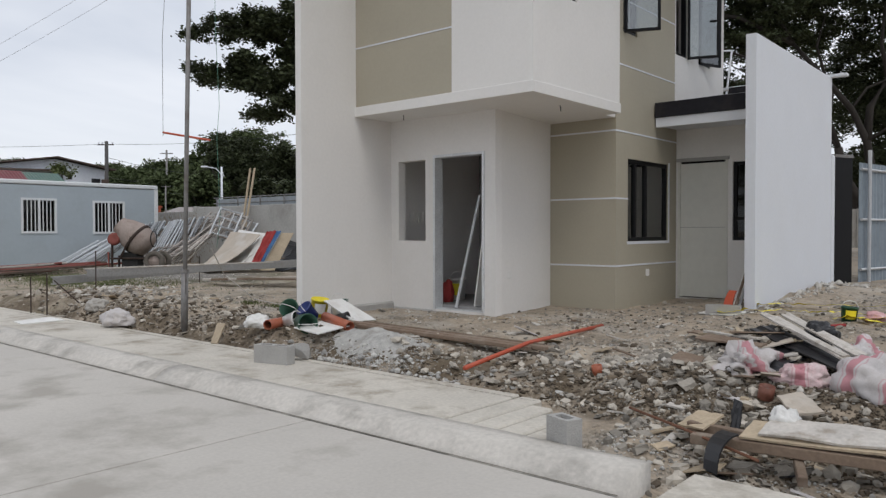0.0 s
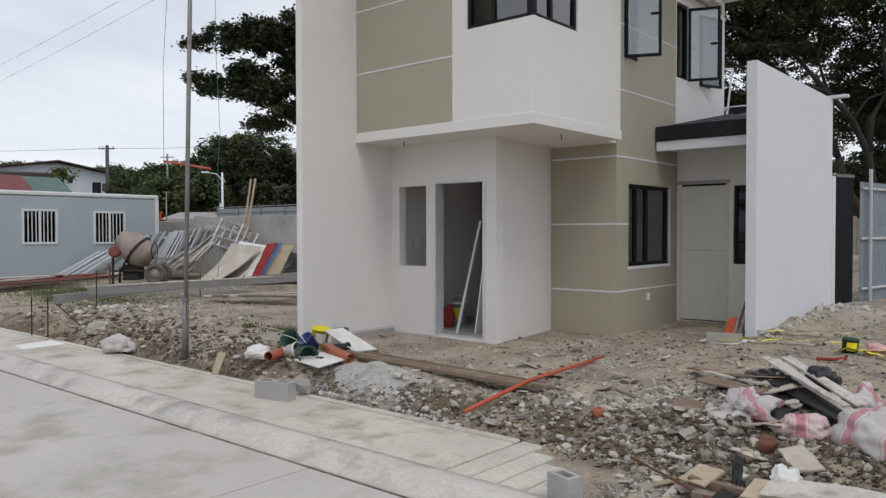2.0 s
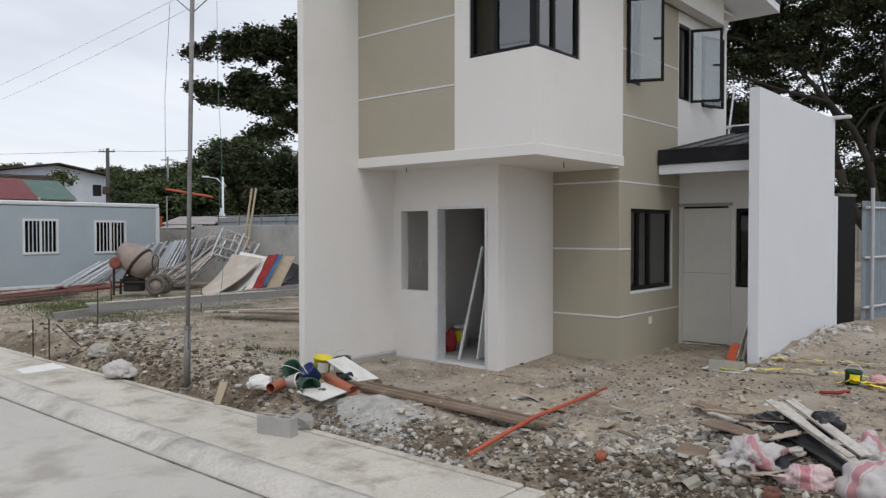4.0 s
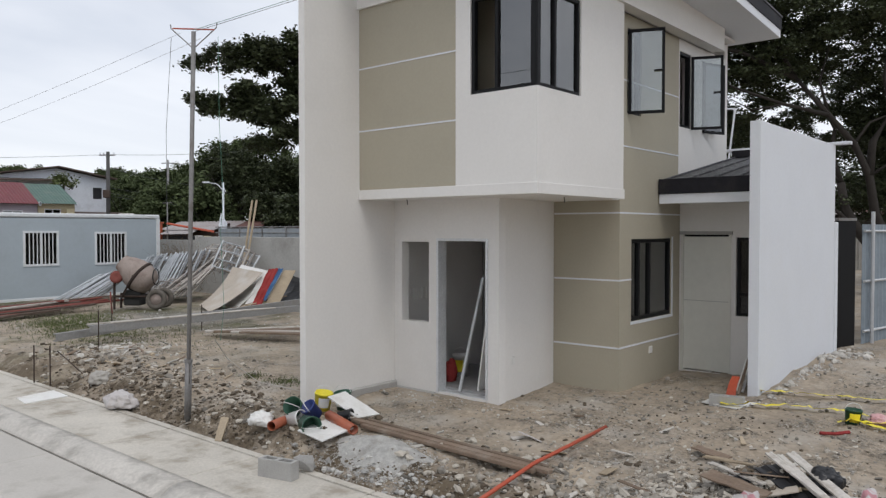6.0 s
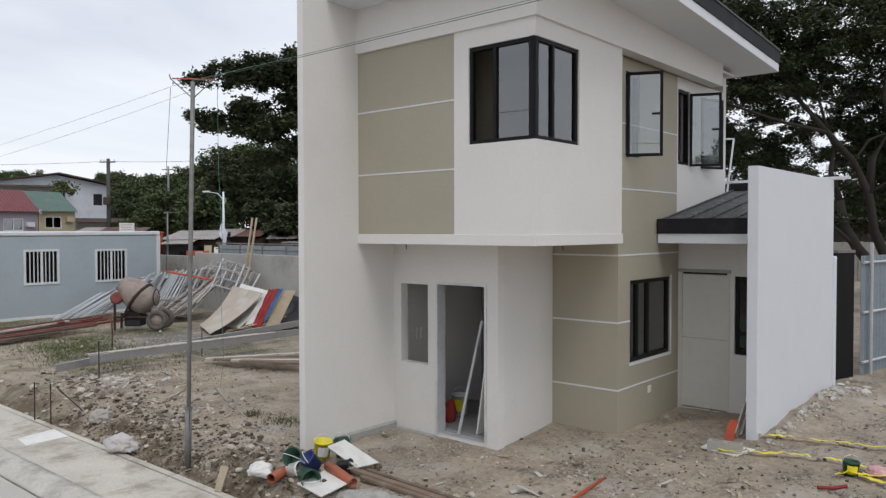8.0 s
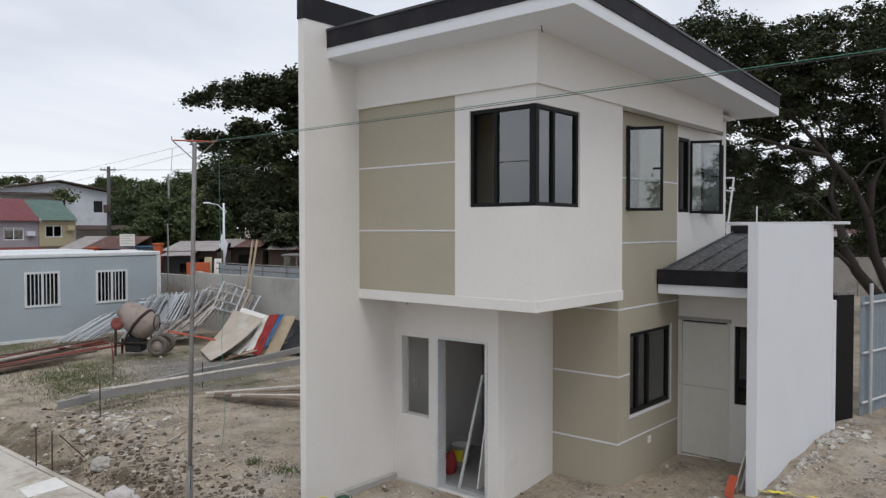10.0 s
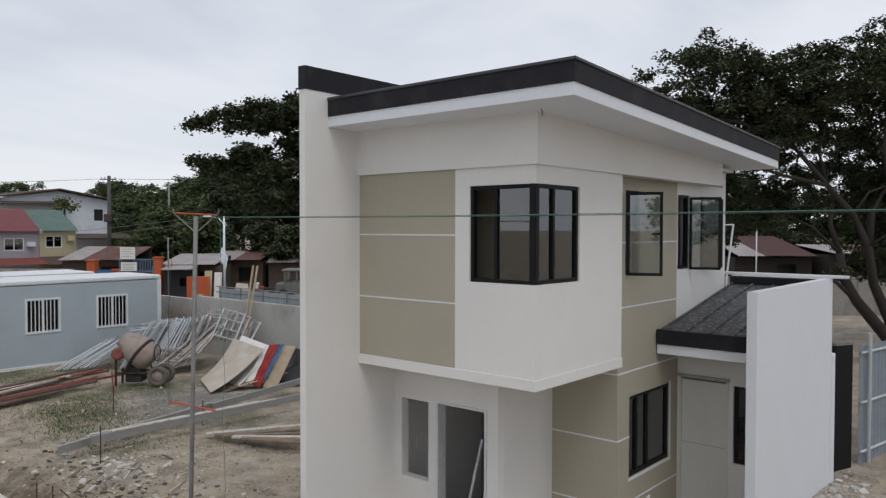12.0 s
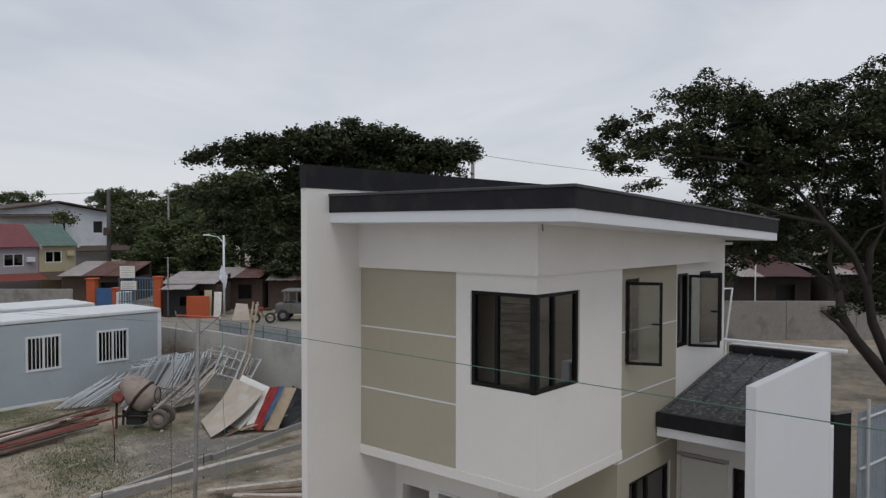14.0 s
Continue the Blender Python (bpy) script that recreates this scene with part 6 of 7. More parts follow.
up2 = round_post("utility_pole", "slim utility pole with short cross arm seen over the roof", "utility pole", 2.3, 60, [(0, 0, -0.3), (0, 0, 5), (0, 0, 11.9)], 0.2, 0.14, OLDPIPE)
part("cross_arm", tube([(-0.4, 0, 11.5), (0.5, 0, 11.5)], 0.05, 6), OLDPIPE, up2)
up3 = round_post("utility_pole", "thin far utility pole with cross arm", "utility pole", -25.6, 70, [(0, 0, -0.3), (0, 0, 5), (0, 0, 8.7)], 0.11, 0.09, OLDPIPE)
part("cross_arm", tube([(-0.6, 0, 8.4), (0.6, 0, 8.4)], 0.05, 6), OLDPIPE, up3)
lamp = round_post("street_lamp", "white street lamp with curved arm and bracket", "street lamp", -13.9, 47.5, [(0, 0, -0.2), (0, 0, 2.5), (0, 0, 5.2)], 0.09, 0.06, OLDWHITE)
part("arm", tube([(0, 0, 4.7), (-0.35, 0, 5.1), (-0.95, 0, 5.2)], 0.03, 6), OLDWHITE, lamp)
part("lamp_head", box(-1.3, -0.85, -0.08, 0.08, 5.16, 5.26, 0.03), OLDWHITE, lamp)
part("bracket", tube([(0, 0, 4.4), (0.16, 0, 4.65), (0, 0, 4.95)], 0.025, 6), OLDWHITE, lamp)
part("banner", sheet([(-0.3, 0, 2.5), (0.1, 0, 1.8), (0.25, 0, 2.6), (-0.15, 0, 3.3)], 0.02, 4, wave=0.1), OLDWHITE, lamp, "torn white banner")
thin = round_post("thin_post", "thin grey post beside the gate", "post", -16.7, 45.5, [(0, 0, 0), (0, 0, 3.9)], 0.05, 0.04, OLDPIPE)
part("cross_arm", tube([(-0.25, 0, 3.85), (0.3, 0, 3.85)], 0.02, 6), OLDPIPE, thin)
for a, b, sag in (((-29.2, 66, 8.8), (2.3, 60, 11.4), 1.0), ((-29.2, 66, 7.6), (-6.0, 58, 5.2), 0.9), ((-29.2, 66, 5.9), (-6.0, 58, 4.6), 0.7), ((-29.6, 66, 5.5), (-6.0, 58, 4.2), 0.7), ((-29.6, 66, 8.8), (-70.0, 60, 9.5), 0.8), ((-29.2, 66, 5.2), (-8.0, 56, 3.8), 0.5), ((2.3, 60, 11.6), (40, 52, 8.0), 0.8)):
    solid("overhead_wire", tube(sagging(far(*a), far(*b), sag), 0.014, 4), WIRE, "dark overhead power line along the far street", "wire", "far power lines")

# ---- the parked jeepney and motorcycle ----
jeep = thing("jeepney", "long grey jeepney minibus parked on the back street", "jeepney")
jeep.matrix_basis = FAR @ pose(-9.75, 42.9, 0.31)
part("body", box(1.0, 4.6, 0, 1.7, 0.45, 1.05, 0.05), JEEP, jeep)
part("hood", box(0.05, 0.62, 0.25, 1.45, 0.45, 1.0, 0.08), JEEP, jeep)
part("cowl", box(0.55, 1.05, 0.05, 1.65, 0.45, 1.05, 0.05), JEEP, jeep)
part("roof", box(0.45, 4.65, -0.05, 1.75, 1.68, 1.80, 0.06), JEEP, jeep)
for x in (0.6, 1.3, 2.0, 2.8, 3.6, 4.5):
    for y in (0.02, 1.6):
        part("pillar", box(x, x + 0.08, y, y + 0.08, 1.05, 1.68), JEEP, jeep)
# black plate painted for the shade inside the jeepney's cabin
part("cabin_shade", box(1.3, 4.5, 0.8, 0.9, 1.05, 1.68), DULL, jeep)
part("windscreen", box(0.62, 0.65, 0.15, 1.55, 1.08, 1.65), GLASS, jeep)
part("bumper", box(-0.1, 0.05, 0.15, 1.55, 0.4, 0.52, 0.02), OLDPIPE, jeep)
for x in (0.55, 3.7):
    for y in (0.1, 1.5):
        wh = part("wheel", lathe([(0.0, -0.1), (0.28, -0.11), (0.34, -0.07), (0.34, 0.07), (0.28, 0.11), (0, 0.1)], 18, m=Matrix.Translation((x, y, 0.34)) @ Matrix.Rotation(radians(90), 4, "X")), RUBBER, jeep, "", True)
        part("rim", lathe([(0.0, -0.13), (0.16, -0.12), (0.17, 0.12), (0, 0.13)], 12, m=Matrix.Translation((x, y, 0.34)) @ Matrix.Rotation(radians(90), 4, "X")), OLDPIPE, wh)
bike = thing("motorcycle", "dark parked motorcycle with red and white panels", "motorcycle")
bike.matrix_basis = FAR @ pose(-10.6, 42.2, 0.31)
for x in (0.0, 0.85):
    part("wheel", lathe([(0.2, -0.05), (0.3, -0.04), (0.3, 0.04), (0.2, 0.05), (0.2, -0.05)], 16, m=Matrix.Translation((x, 0, 0.3)) @ Matrix.Rotation(radians(90), 4, "X")), RUBBER, bike)
part("frame", tube([(0, 0, 0.3), (0.25, 0, 0.75), (0.5, 0, 0.4), (0.85, 0, 0.3)], 0.05, 6), JEEP, bike)
part("tank", box(0.2, 0.5, -0.12, 0.12, 0.68, 0.9, 0.05), RED, bike)
part("seat", box(0.5, 0.95, -0.12, 0.12, 0.72, 0.82, 0.03), RUBBER, bike)
part("handlebar", tube([(0.12, -0.33, 1.02), (0.2, 0, 0.95), (0.12, 0.33, 1.02)], 0.02, 6), OLDPIPE, bike)
part("fairing", box(0.05, 0.18, -0.18, 0.18, 0.75, 1.1, 0.04), WHITEPL, bike)

# ---- behind the boundary wall ----
rear_wall = tagged(new("rear_wall"), "weathered grey concrete wall across the rear lot", "wall", kind="structure")
for i in range(9):
    a = 10.0 + i * 3.4
    part("wall_panel", placed(box(a, a + 3.38, 0, 0.15, -0.2, 2.15, 0.015), FAR @ pose(0, 36.5, 0)), REARC, rear_wall)
    part("joint_pier", placed(box(a - 0.13, a + 0.11, -0.05, 0.0, -0.2, 2.18, 0.015), FAR @ pose(0, 36.5, 0)), REARC, rear_wall)
# these rear walls use darker colours to paint in the shade under the crown
shack(17.0, 21.5, 44, 2.9, 4.0, 5.0, DARKB, ROOFMAROON, "dark rear house with maroon metal roof")
shack(22.0, 30.0, 43, 3.1, 3.5, 4.0, DARKB, ROOFRUST, "grey block house with low rusty roof")
shack(30.5, 37.0, 45, 3.0, 4.2, 5.0, REARC, ROOFRUST, "pale rear house with rust-brown roof")
round_post("thin_post", "thin pale post behind the rear wall", "post", 16.6, 40, [(0, 0, 0), (0, 0, 4.75)], 0.04, 0.035, GALV)

SHEETB = material("bluish_zinc_fence", (0.20, 0.235, 0.265), 0.55, 0.3, vary=0.15, scale=2, fine=12, bump=0.0, piece=0.25)
fence = thing("sheet_fence", "bluish galvanised sheet fence with pipe posts", "fence", at=(-2.2, 14.45, 0.0), turn=(0, 0, 79))
for i in range(16):
    part("sheet_panel", placed(corrugated(0.62, 2.2, 0.155, 0.02, 0.006), pose(i * 0.6, -0.02, 0.12, 90, 0, 0)), SHEETB, fence)
for i in range(6):
    part("post", tube([(0.25 + i * 1.8, -0.10, -0.2), (0.25 + i * 1.8, -0.10, 2.55)], 0.035, 8), GALV, fence)
for z in (0.4, 1.3, 2.2):
    part("rail", tube([(0, -0.06, z), (9.6, -0.06, z)], 0.025, 6), GALV, fence)
pier = thing("dark_gate_panel", "dark sheet panel closing the gap beside the white wall", "panel", at=(-2.45, 13.75, 0.0), turn=(0, 0, 65))
part("panel", box(0, 0.46, -0.04, 0.04, 0.12, 2.38, 0.01), BLACK, pier)
part("frame", box(0.0, 0.46, -0.05, 0.05, 0.06, 0.12), OLDPIPE, pier)
part("frame", box(0.0, 0.46, -0.05, 0.05, 2.38, 2.43), OLDPIPE, pier)

# white metal frame standing behind the annex
prop = thing("metal_stand", "thin white metal frame standing behind the annex", "frame", at=(-4.31, 13.69, 0.0))
part("upright", tube([(0, 0, 0), (0, 0, 3.5), (0.09, 0.08, 4.52)], 0.02, 6), FRESH, prop)
part("upright", tube([(-0.9, -0.7, 0), (-0.9, -0.7, 4.5)], 0.02, 6), FRESH, prop)
part("crossbar", tube([(0.09, 0.08, 4.51), (-0.9, -0.7, 4.48)], 0.016, 6), FRESH, prop)

# ---- rubble and litter in front of the house ----
def rock_mesh(seed, flat=0.7):
    r = random.Random(seed)
    bm = bmesh.new()
    bmesh.ops.create_icosphere(bm, subdivisions=1, radius=1.0)
    for v in bm.verts:
        v.co *= r.uniform(0.72, 1.12)
        v.co.z *= flat
    return bm


def shard_mesh(seed):
    """A flat angular chip."""
    r = random.Random(seed)
    bm = box(-1, 1, -0.75, 0.75, -0.22, 0.22)
    for v in bm.verts:
        v.co.x *= r.uniform(0.55, 1.15)
        v.co.y *= r.uniform(0.5, 1.15)
        v.co.z *= r.uniform(0.5, 1.5)
    return placed(bm, pose(0, 0, 0, r.uniform(-22, 22), r.uniform(-22, 22), 0))


def rock_cloud(name, spots, mat, seed, label, category):
    """Many stones in one mesh; spots are (x, y, count, spread, smallest, largest)."""
    g = np.random.default_rng(seed)
    shapes = []
    for s in range(8):
        bm = rock_mesh(seed * 10 + s, 0.55 + 0.07 * s) if s % 2 else shard_mesh(seed * 10 + s)
        bm.verts.ensure_lookup_table()
        shapes.append((np.array([v.co[:] for v in bm.verts]), [[v.index for v in f.verts] for f in bm.faces]))
        bm.free()
    verts, faces, base = [], [], 0
    for x, y, count, sx, sy, small, large in spots:
        for _ in range(count):
            px, py = x + g.normal() * sx, y + g.normal() * sy
            if -1.5 > px and py < 4.16 or (-6.7 < px < -4.75 and py > 6.85) or (px < -3.8 and px > -4.9 and py > 8.45) or py < 3.05 or (-2.5 < px < -2.2 and py > 9.2):
                continue
            r = small * (large / small) ** (g.random() ** 2.2)
            v, f = shapes[g.integers(8)]
            a = g.uniform(0, math.tau)
            turn = np.array([[math.cos(a), -math.sin(a), 0], [math.sin(a), math.cos(a), 0], [0, 0, 1]])
            q = (v * g.uniform(0.7, 1.2, 3)) @ turn.T * r + np.array([px, py, ground_z(px, py) + 0.25 * r])
            verts += q.tolist()
            faces += [[i + base for i in t] for t in f]
            base += len(v)
    return tagged(points_mesh(name, verts, faces, mat), label, category, kind="stuff")


rock_cloud("rubble", [(-2.6, 4.7, 1400, 1.1, 0.5, 0.005, 0.038), (-1.4, 5.5, 1500, 0.6, 0.6, 0.006, 0.04), (-3.6, 6.2, 700, 1.4, 0.9, 0.006, 0.03), (-1.0, 7.6, 800, 1.2, 1.2, 0.006, 0.035), (-0.9, 4.0, 700, 0.5, 0.5, 0.008, 0.07),
                      (-7.5, 4.7, 700, 2.0, 0.4, 0.008, 0.05), (-11.5, 5.3, 500, 1.6, 0.7, 0.01, 0.07), (-10, 7, 500, 3, 1.6, 0.008, 0.04), (-3.2, 8.0, 500, 0.6, 0.8, 0.006, 0.03), (-1.2, 11.0, 500, 0.9, 2.0, 0.008, 0.05), (-2.9, 4.5, 160, 0.9, 0.3, 0.02, 0.06), (-1.35, 5.25, 900, 0.3, 0.3, 0.008, 0.055), (-1.3, 4.2, 800, 0.5, 0.35, 0.005, 0.045), (-0.3, 4.4, 500, 0.5, 0.3, 0.006, 0.045), (-9.0, 5.2, 260, 2.2, 0.6, 0.008, 0.045)],
           STONE, 2, "scattered grey and brown rubble stones over the dirt", "rubble")
def heap(cx, cy, rx, ry, height, seed, mat):
    """A low ragged dome of loose grains lying on the dirt."""
    verts, faces, n, rings = [], [], 40, 14
    for i in range(rings + 1):
        for k in range(n):
            a = k * math.tau / n
            out = (i / rings) * (1 + 0.22 * noise.noise((math.cos(a) * 1.5, math.sin(a) * 1.5, seed)) + 0.10 * noise.noise((math.cos(a) * 5, math.sin(a) * 5, seed)))
            x, y = cx + rx * out * math.cos(a), cy + ry * out * math.sin(a)
            lift = height * (1 - (i / rings) ** 2) - 0.012 * (i == rings) + 0.012 * noise.noise((x * 9, y * 9, seed))
            verts.append((x, y, ground_z(x, y) + 0.006 + lift))
    for i in range(rings):
        for k in range(n):
            faces.append((i * n + k, i * n + (k + 1) % n, (i + 1) * n + (k + 1) % n, (i + 1) * n + k))
    return points_mesh("loose_heap", verts, faces, mat, smooth=True)


tagged(heap(-4.5, 4.62, 0.62, 0.26, 0.03, 2.0, GRAVELBED), "low spread of fine pale grey crushed gravel", "gravel", kind="stuff")
tagged(heap(-1.72, 4.93, 0.26, 0.10, 0.012, 5.0, PLASTERBED), "spilled patch of white plaster powder", "plaster", kind="stuff")
rock_cloud("gravel", [(-4.5, 4.55, 6000, 0.42, 0.2, 0.004, 0.011), (-4.0, 4.32, 420, 0.6, 0.1, 0.008, 0.045), (-1.5, 3.9, 500, 0.25, 0.3, 0.006, 0.02), (-17.2, 9.3, 500, 1.2, 0.5, 0.006, 0.022), (-0.3, 3.55, 500, 0.4, 0.2, 0.006, 0.02)],
           GRAVEL, 3, "spilled heap of crushed grey gravel", "gravel")
rock_cloud("plaster_rubble", [(-12.3, 5.75, 110, 0.8, 0.45, 0.012, 0.06), (-2.15, 10.5, 260, 0.12, 0.9, 0.01, 0.06), (-2.15, 12.3, 200, 0.2, 0.6, 0.015, 0.09), (-1.75, 5.05, 160, 0.35, 0.2, 0.006, 0.03), (-6.0, 6.5, 60, 0.4, 0.15, 0.01, 0.03), (-4.5, 6.7, 140, 0.9, 0.25, 0.006, 0.025), (-1.2, 5.3, 200, 1.2, 1.0, 0.008, 0.04), (-8.2, 4.9, 160, 2, 0.5, 0.008, 0.035), (-15.5, 9.0, 260, 2, 2, 0.01, 0.045), (-1.85, 5.35, 260, 0.2, 0.12, 0.004, 0.014), (-3.0, 6.0, 160, 1.6, 1.0, 0.006, 0.03), (-0.8, 4.3, 120, 0.6, 0.4, 0.008, 0.04), (-18.0, 8.0, 120, 1.5, 1.2, 0.01, 0.05)],
           PALE, 4, "pale broken plaster and mortar lumps", "rubble")
# real soil lumps, plus extra dark ones standing in for shadow between stones
rock_cloud("soil_clods", [(-7.6, 4.45, 1700, 2.0, 0.16, 0.006, 0.032), (-3.4, 4.5, 600, 1.2, 0.2, 0.006, 0.03), (-1.0, 4.5, 500, 0.5, 0.25, 0.006, 0.03), (-0.15, 4.35, 1300, 0.3, 0.22, 0.006, 0.03), (-1.8, 4.3, 500, 0.8, 0.12, 0.006, 0.03), (-1.0, 5.4, 700, 0.4, 0.3, 0.008, 0.04), (-0.9, 4.45, 700, 0.5, 0.16, 0.006, 0.028), (-8.5, 5.4, 500, 2.0, 0.5, 0.006, 0.03), (-3.0, 7.4, 300, 1.3, 0.5, 0.006, 0.03), (-1.1, 5.5, 400, 0.3, 0.3, 0.008, 0.04), (-0.5, 3.9, 400, 0.4, 0.3, 0.008, 0.035), (-9.5, 5.0, 900, 2.5, 0.35, 0.008, 0.06), (-1.6, 4.55, 500, 0.6, 0.2, 0.008, 0.05), (-3.0, 6.3, 120, 1.5, 1.0, 0.006, 0.03)],
           SOIL, 6, "dark damp soil clods along the cut bank, also deepening shadow between rubble", "soil")
rnd = random.Random(12)
for i in range(34):
    x, y = (rnd.uniform(-4.2, -0.6), rnd.uniform(4.2, 5.6)) if i < 20 else ((rnd.uniform(-9.5, -5.5), rnd.uniform(4.3, 5.0)) if i < 26 else (rnd.gauss(-12.2, 0.7), rnd.gauss(5.6, 0.4)))
    r = rnd.uniform(0.035, 0.075)
    bm = rock_mesh(200 + i, 0.65)
    bmesh.ops.scale(bm, vec=(r * 1.2, r, r), verts=bm.verts)
    ob = solid("stone", bm, STONE if i < 26 else PALE, "rough broken stone lying on the dirt" if i < 26 else "pale broken mortar lump on a rubble heap", "stone", "loose stones")
    ob.matrix_basis = pose(x, y, ground_z(x, y) + r * 0.3, rnd.uniform(-20, 20), rnd.uniform(-20, 20), rnd.uniform(0, 360))


def blades(spots, seed, mat, name, label, height=0.1):
    g = np.random.default_rng(seed)
    verts, faces = [], []
    for x, y, count, sx, sy in spots:
        for _ in range(count):
            px, py = x + g.normal() * sx, y + g.normal() * sy
            if py < 4.2:
                continue
            z, a, h = ground_z(px, py), g.uniform(0, math.tau), height * g.uniform(0.5, 1.4)
            dx, dy, lx, ly = 0.008 * math.cos(a), 0.008 * math.sin(a), g.normal() * h * 0.5, g.normal() * h * 0.5
            k = len(verts)
            verts += [(px - dx, py - dy, z - 0.01), (px + dx, py + dy, z - 0.01), (px + lx, py + ly, z + h)]
            faces.append((k, k + 1, k + 2))
    return tagged(points_mesh(name, verts, faces, mat), label, "grass", kind="stuff")


blades([(-17.5, 7.4, 3500, 1.6, 0.7), (-15.6, 6.6, 1600, 1.2, 0.5), (-22.5, 8.5, 2500, 1.0, 1.2), (-8.6, 6.0, 160, 0.1, 0.08), (-13.5, 7.2, 400, 1.2, 0.8), (-17.9, 7.0, 1000, 0.5, 0.3), (-16.9, 7.5, 900, 0.6, 0.3), (-18.6, 7.9, 700, 0.45, 0.35), (-16.2, 6.5, 500, 0.4, 0.2), (-15.0, 7.0, 350, 0.3, 0.2), (-7.9, 6.1, 300, 0.22, 0.12)], 5, GRASS, "grass", "thin green grass and weeds on the dirt", 0.045)
blades([(-24.6, 14.6, 1800, 0.5, 0.3), (-23.5, 14.8, 900, 0.5, 0.2)], 6, DRY, "dry_brush", "tall dry brown brush by the perimeter wall", 1.5)


def hollow_block(name="concrete_block"):
    """A hollow concrete block, 0.40 x 0.12 x 0.19 m, with two open cells."""
    b = panel(-0.2, 0.2, -0.06, 0.06, 0, 0.19, [(-0.165, -0.025, -0.035, 0.035), (0.025, 0.165, -0.035, 0.035)])
    return placed(b, pose(0, 0, 0, 0, 0, 0) @ Matrix(((1, 0, 0, 0), (0, 0, 1, 0), (0, 1, 0, 0), (0, 0, 0, 1))))


for x, y, z, turn, label in ((-5.05, 3.78, -0.19, 14, "grey hollow concrete block on the pavement"), (-2.45, 8.55, 0.0, 10, "grey hollow concrete block near the boundary wall")):
    b = solid("concrete_block", hollow_block(), BLOCK, label, "concrete block", "concrete blocks")
    b.matrix_basis = pose(x, y, z, 0, 0, turn)
end_block = solid("concrete_block", placed(panel(-0.095, 0.095, -0.06, 0.06, 0, 0.19, [(-0.06, 0.06, -0.032, 0.032)]), Matrix(((1, 0, 0, 0), (0, 0, 1, 0), (0, 1, 0, 0), (0, 0, 0, 1)))), BLOCK, "grey hollow half block at the broken pavement's end", "concrete block", "concrete blocks")
end_block.matrix_basis = pose(-1.47, 3.23, -0.215, 0, 0, -19)
half = solid("broken_block", rock_mesh(301, 0.9), BLOCK, "broken half block leaning behind a whole one", "concrete block")
half.matrix_basis = pose(-4.98, 4.05, -0.08, 20, 15, 30) @ Matrix.Diagonal((0.14, 0.08, 0.11, 1))

solid("white_sheet", sheet([(-10.66, 3.46, -0.172), (-10.2, 3.41, -0.172), (-10.22, 3.99, -0.168), (-10.76, 4.01, -0.165)], 0.012, 3), BOARD, "white board lying on the pavement", "board")
solid("short_board", sheet([(-6.6, 4.07, -0.17), (-6.52, 4.1, -0.17), (-6.72, 4.34, 0.02), (-6.82, 4.3, 0.02)], 0.02, 2), PALEWOOD, "short pale board leaning on the dirt bank", "board")
solid("cement_board", sheet([(-5.56, 4.42, 0.06), (-5.09, 4.36, 0.04), (-5.13, 4.84, 0.075), (-5.6, 4.88, 0.09)], 0.012, 3, wave=0.01), BOARD, "white cement board lying on the gravel", "board", "offcut boards")
solid("cement_board", sheet([(-5.74, 5.0, 0.30), (-5.46, 5.2, 0.06), (-5.40, 5.5, 0.06), (-5.80, 5.32, 0.30)], 0.012, 3), BOARD, "white cement board propped on buckets", "board", "offcut boards")
for (a, b, w, h) in (((-5.65, 5.13, 0.045), (-2.77, 5.06, 0.02), 0.08, 0.04), ((-5.2, 5.03, 0.035), (-2.9, 4.99, 0.015), 0.06, 0.04), ((-5.3, 5.22, 0.045), (-2.85, 5.14, 0.025), 0.05, 0.04)):
    av, bv = Vector(a), Vector(b)
    solid("timber", box(0, (bv - av).length, -w / 2, w / 2, 0, h, 0.006, m=Matrix.Translation(av) @ (bv - av).to_track_quat("X", "Z").to_matrix().to_4x4()), WOOD, "long brown timber lying before the porch", "timber", "timbers before the porch")
solid("red_pipe", tube([(-2.86, 4.0, 0.0), (-2.96, 5.06, 0.075), (-3.03, 5.9, 0.07), (-3.11, 6.72, 0.06)], 0.019, 10), REDPIPE, "long thin orange-red pipe lying on the rubble", "pipe", smooth=True)


def pipe_piece(name, at, turn, length, radius, label, mat=PVC):
    p = solid(name, lathe([(radius * 0.9, 0), (radius, 0), (radius, length), (radius * 0.9, length), (radius * 0.9, 0)], 20), mat, label, "pipe", "pipe offcuts", smooth=True)
    p.matrix_basis = pose(*at, *turn)


pipe_piece("pipe_elbow", (-2.04, 4.68, ground_z(-2.04, 4.68)), (8, -6, 0), 0.075, 0.042, "short orange pipe offcut standing on the rubble")
pipe_piece("pipe_offcut", (-0.72, 4.58, ground_z(-0.72, 4.58)), (6, 10, 0), 0.09, 0.052, "short brown pipe offcut beside the sacks", TERRA)
pipe_piece("drain_pipe", (-5.86, 4.30, 0.08), (90, 0, 200), 0.40, 0.055, "orange drain pipe in the paint pail heap")
pipe_piece("drain_pipe", (-5.58, 4.88, 0.14), (97, 0, 80), 0.52, 0.055, "orange drain pipe lying over pails")


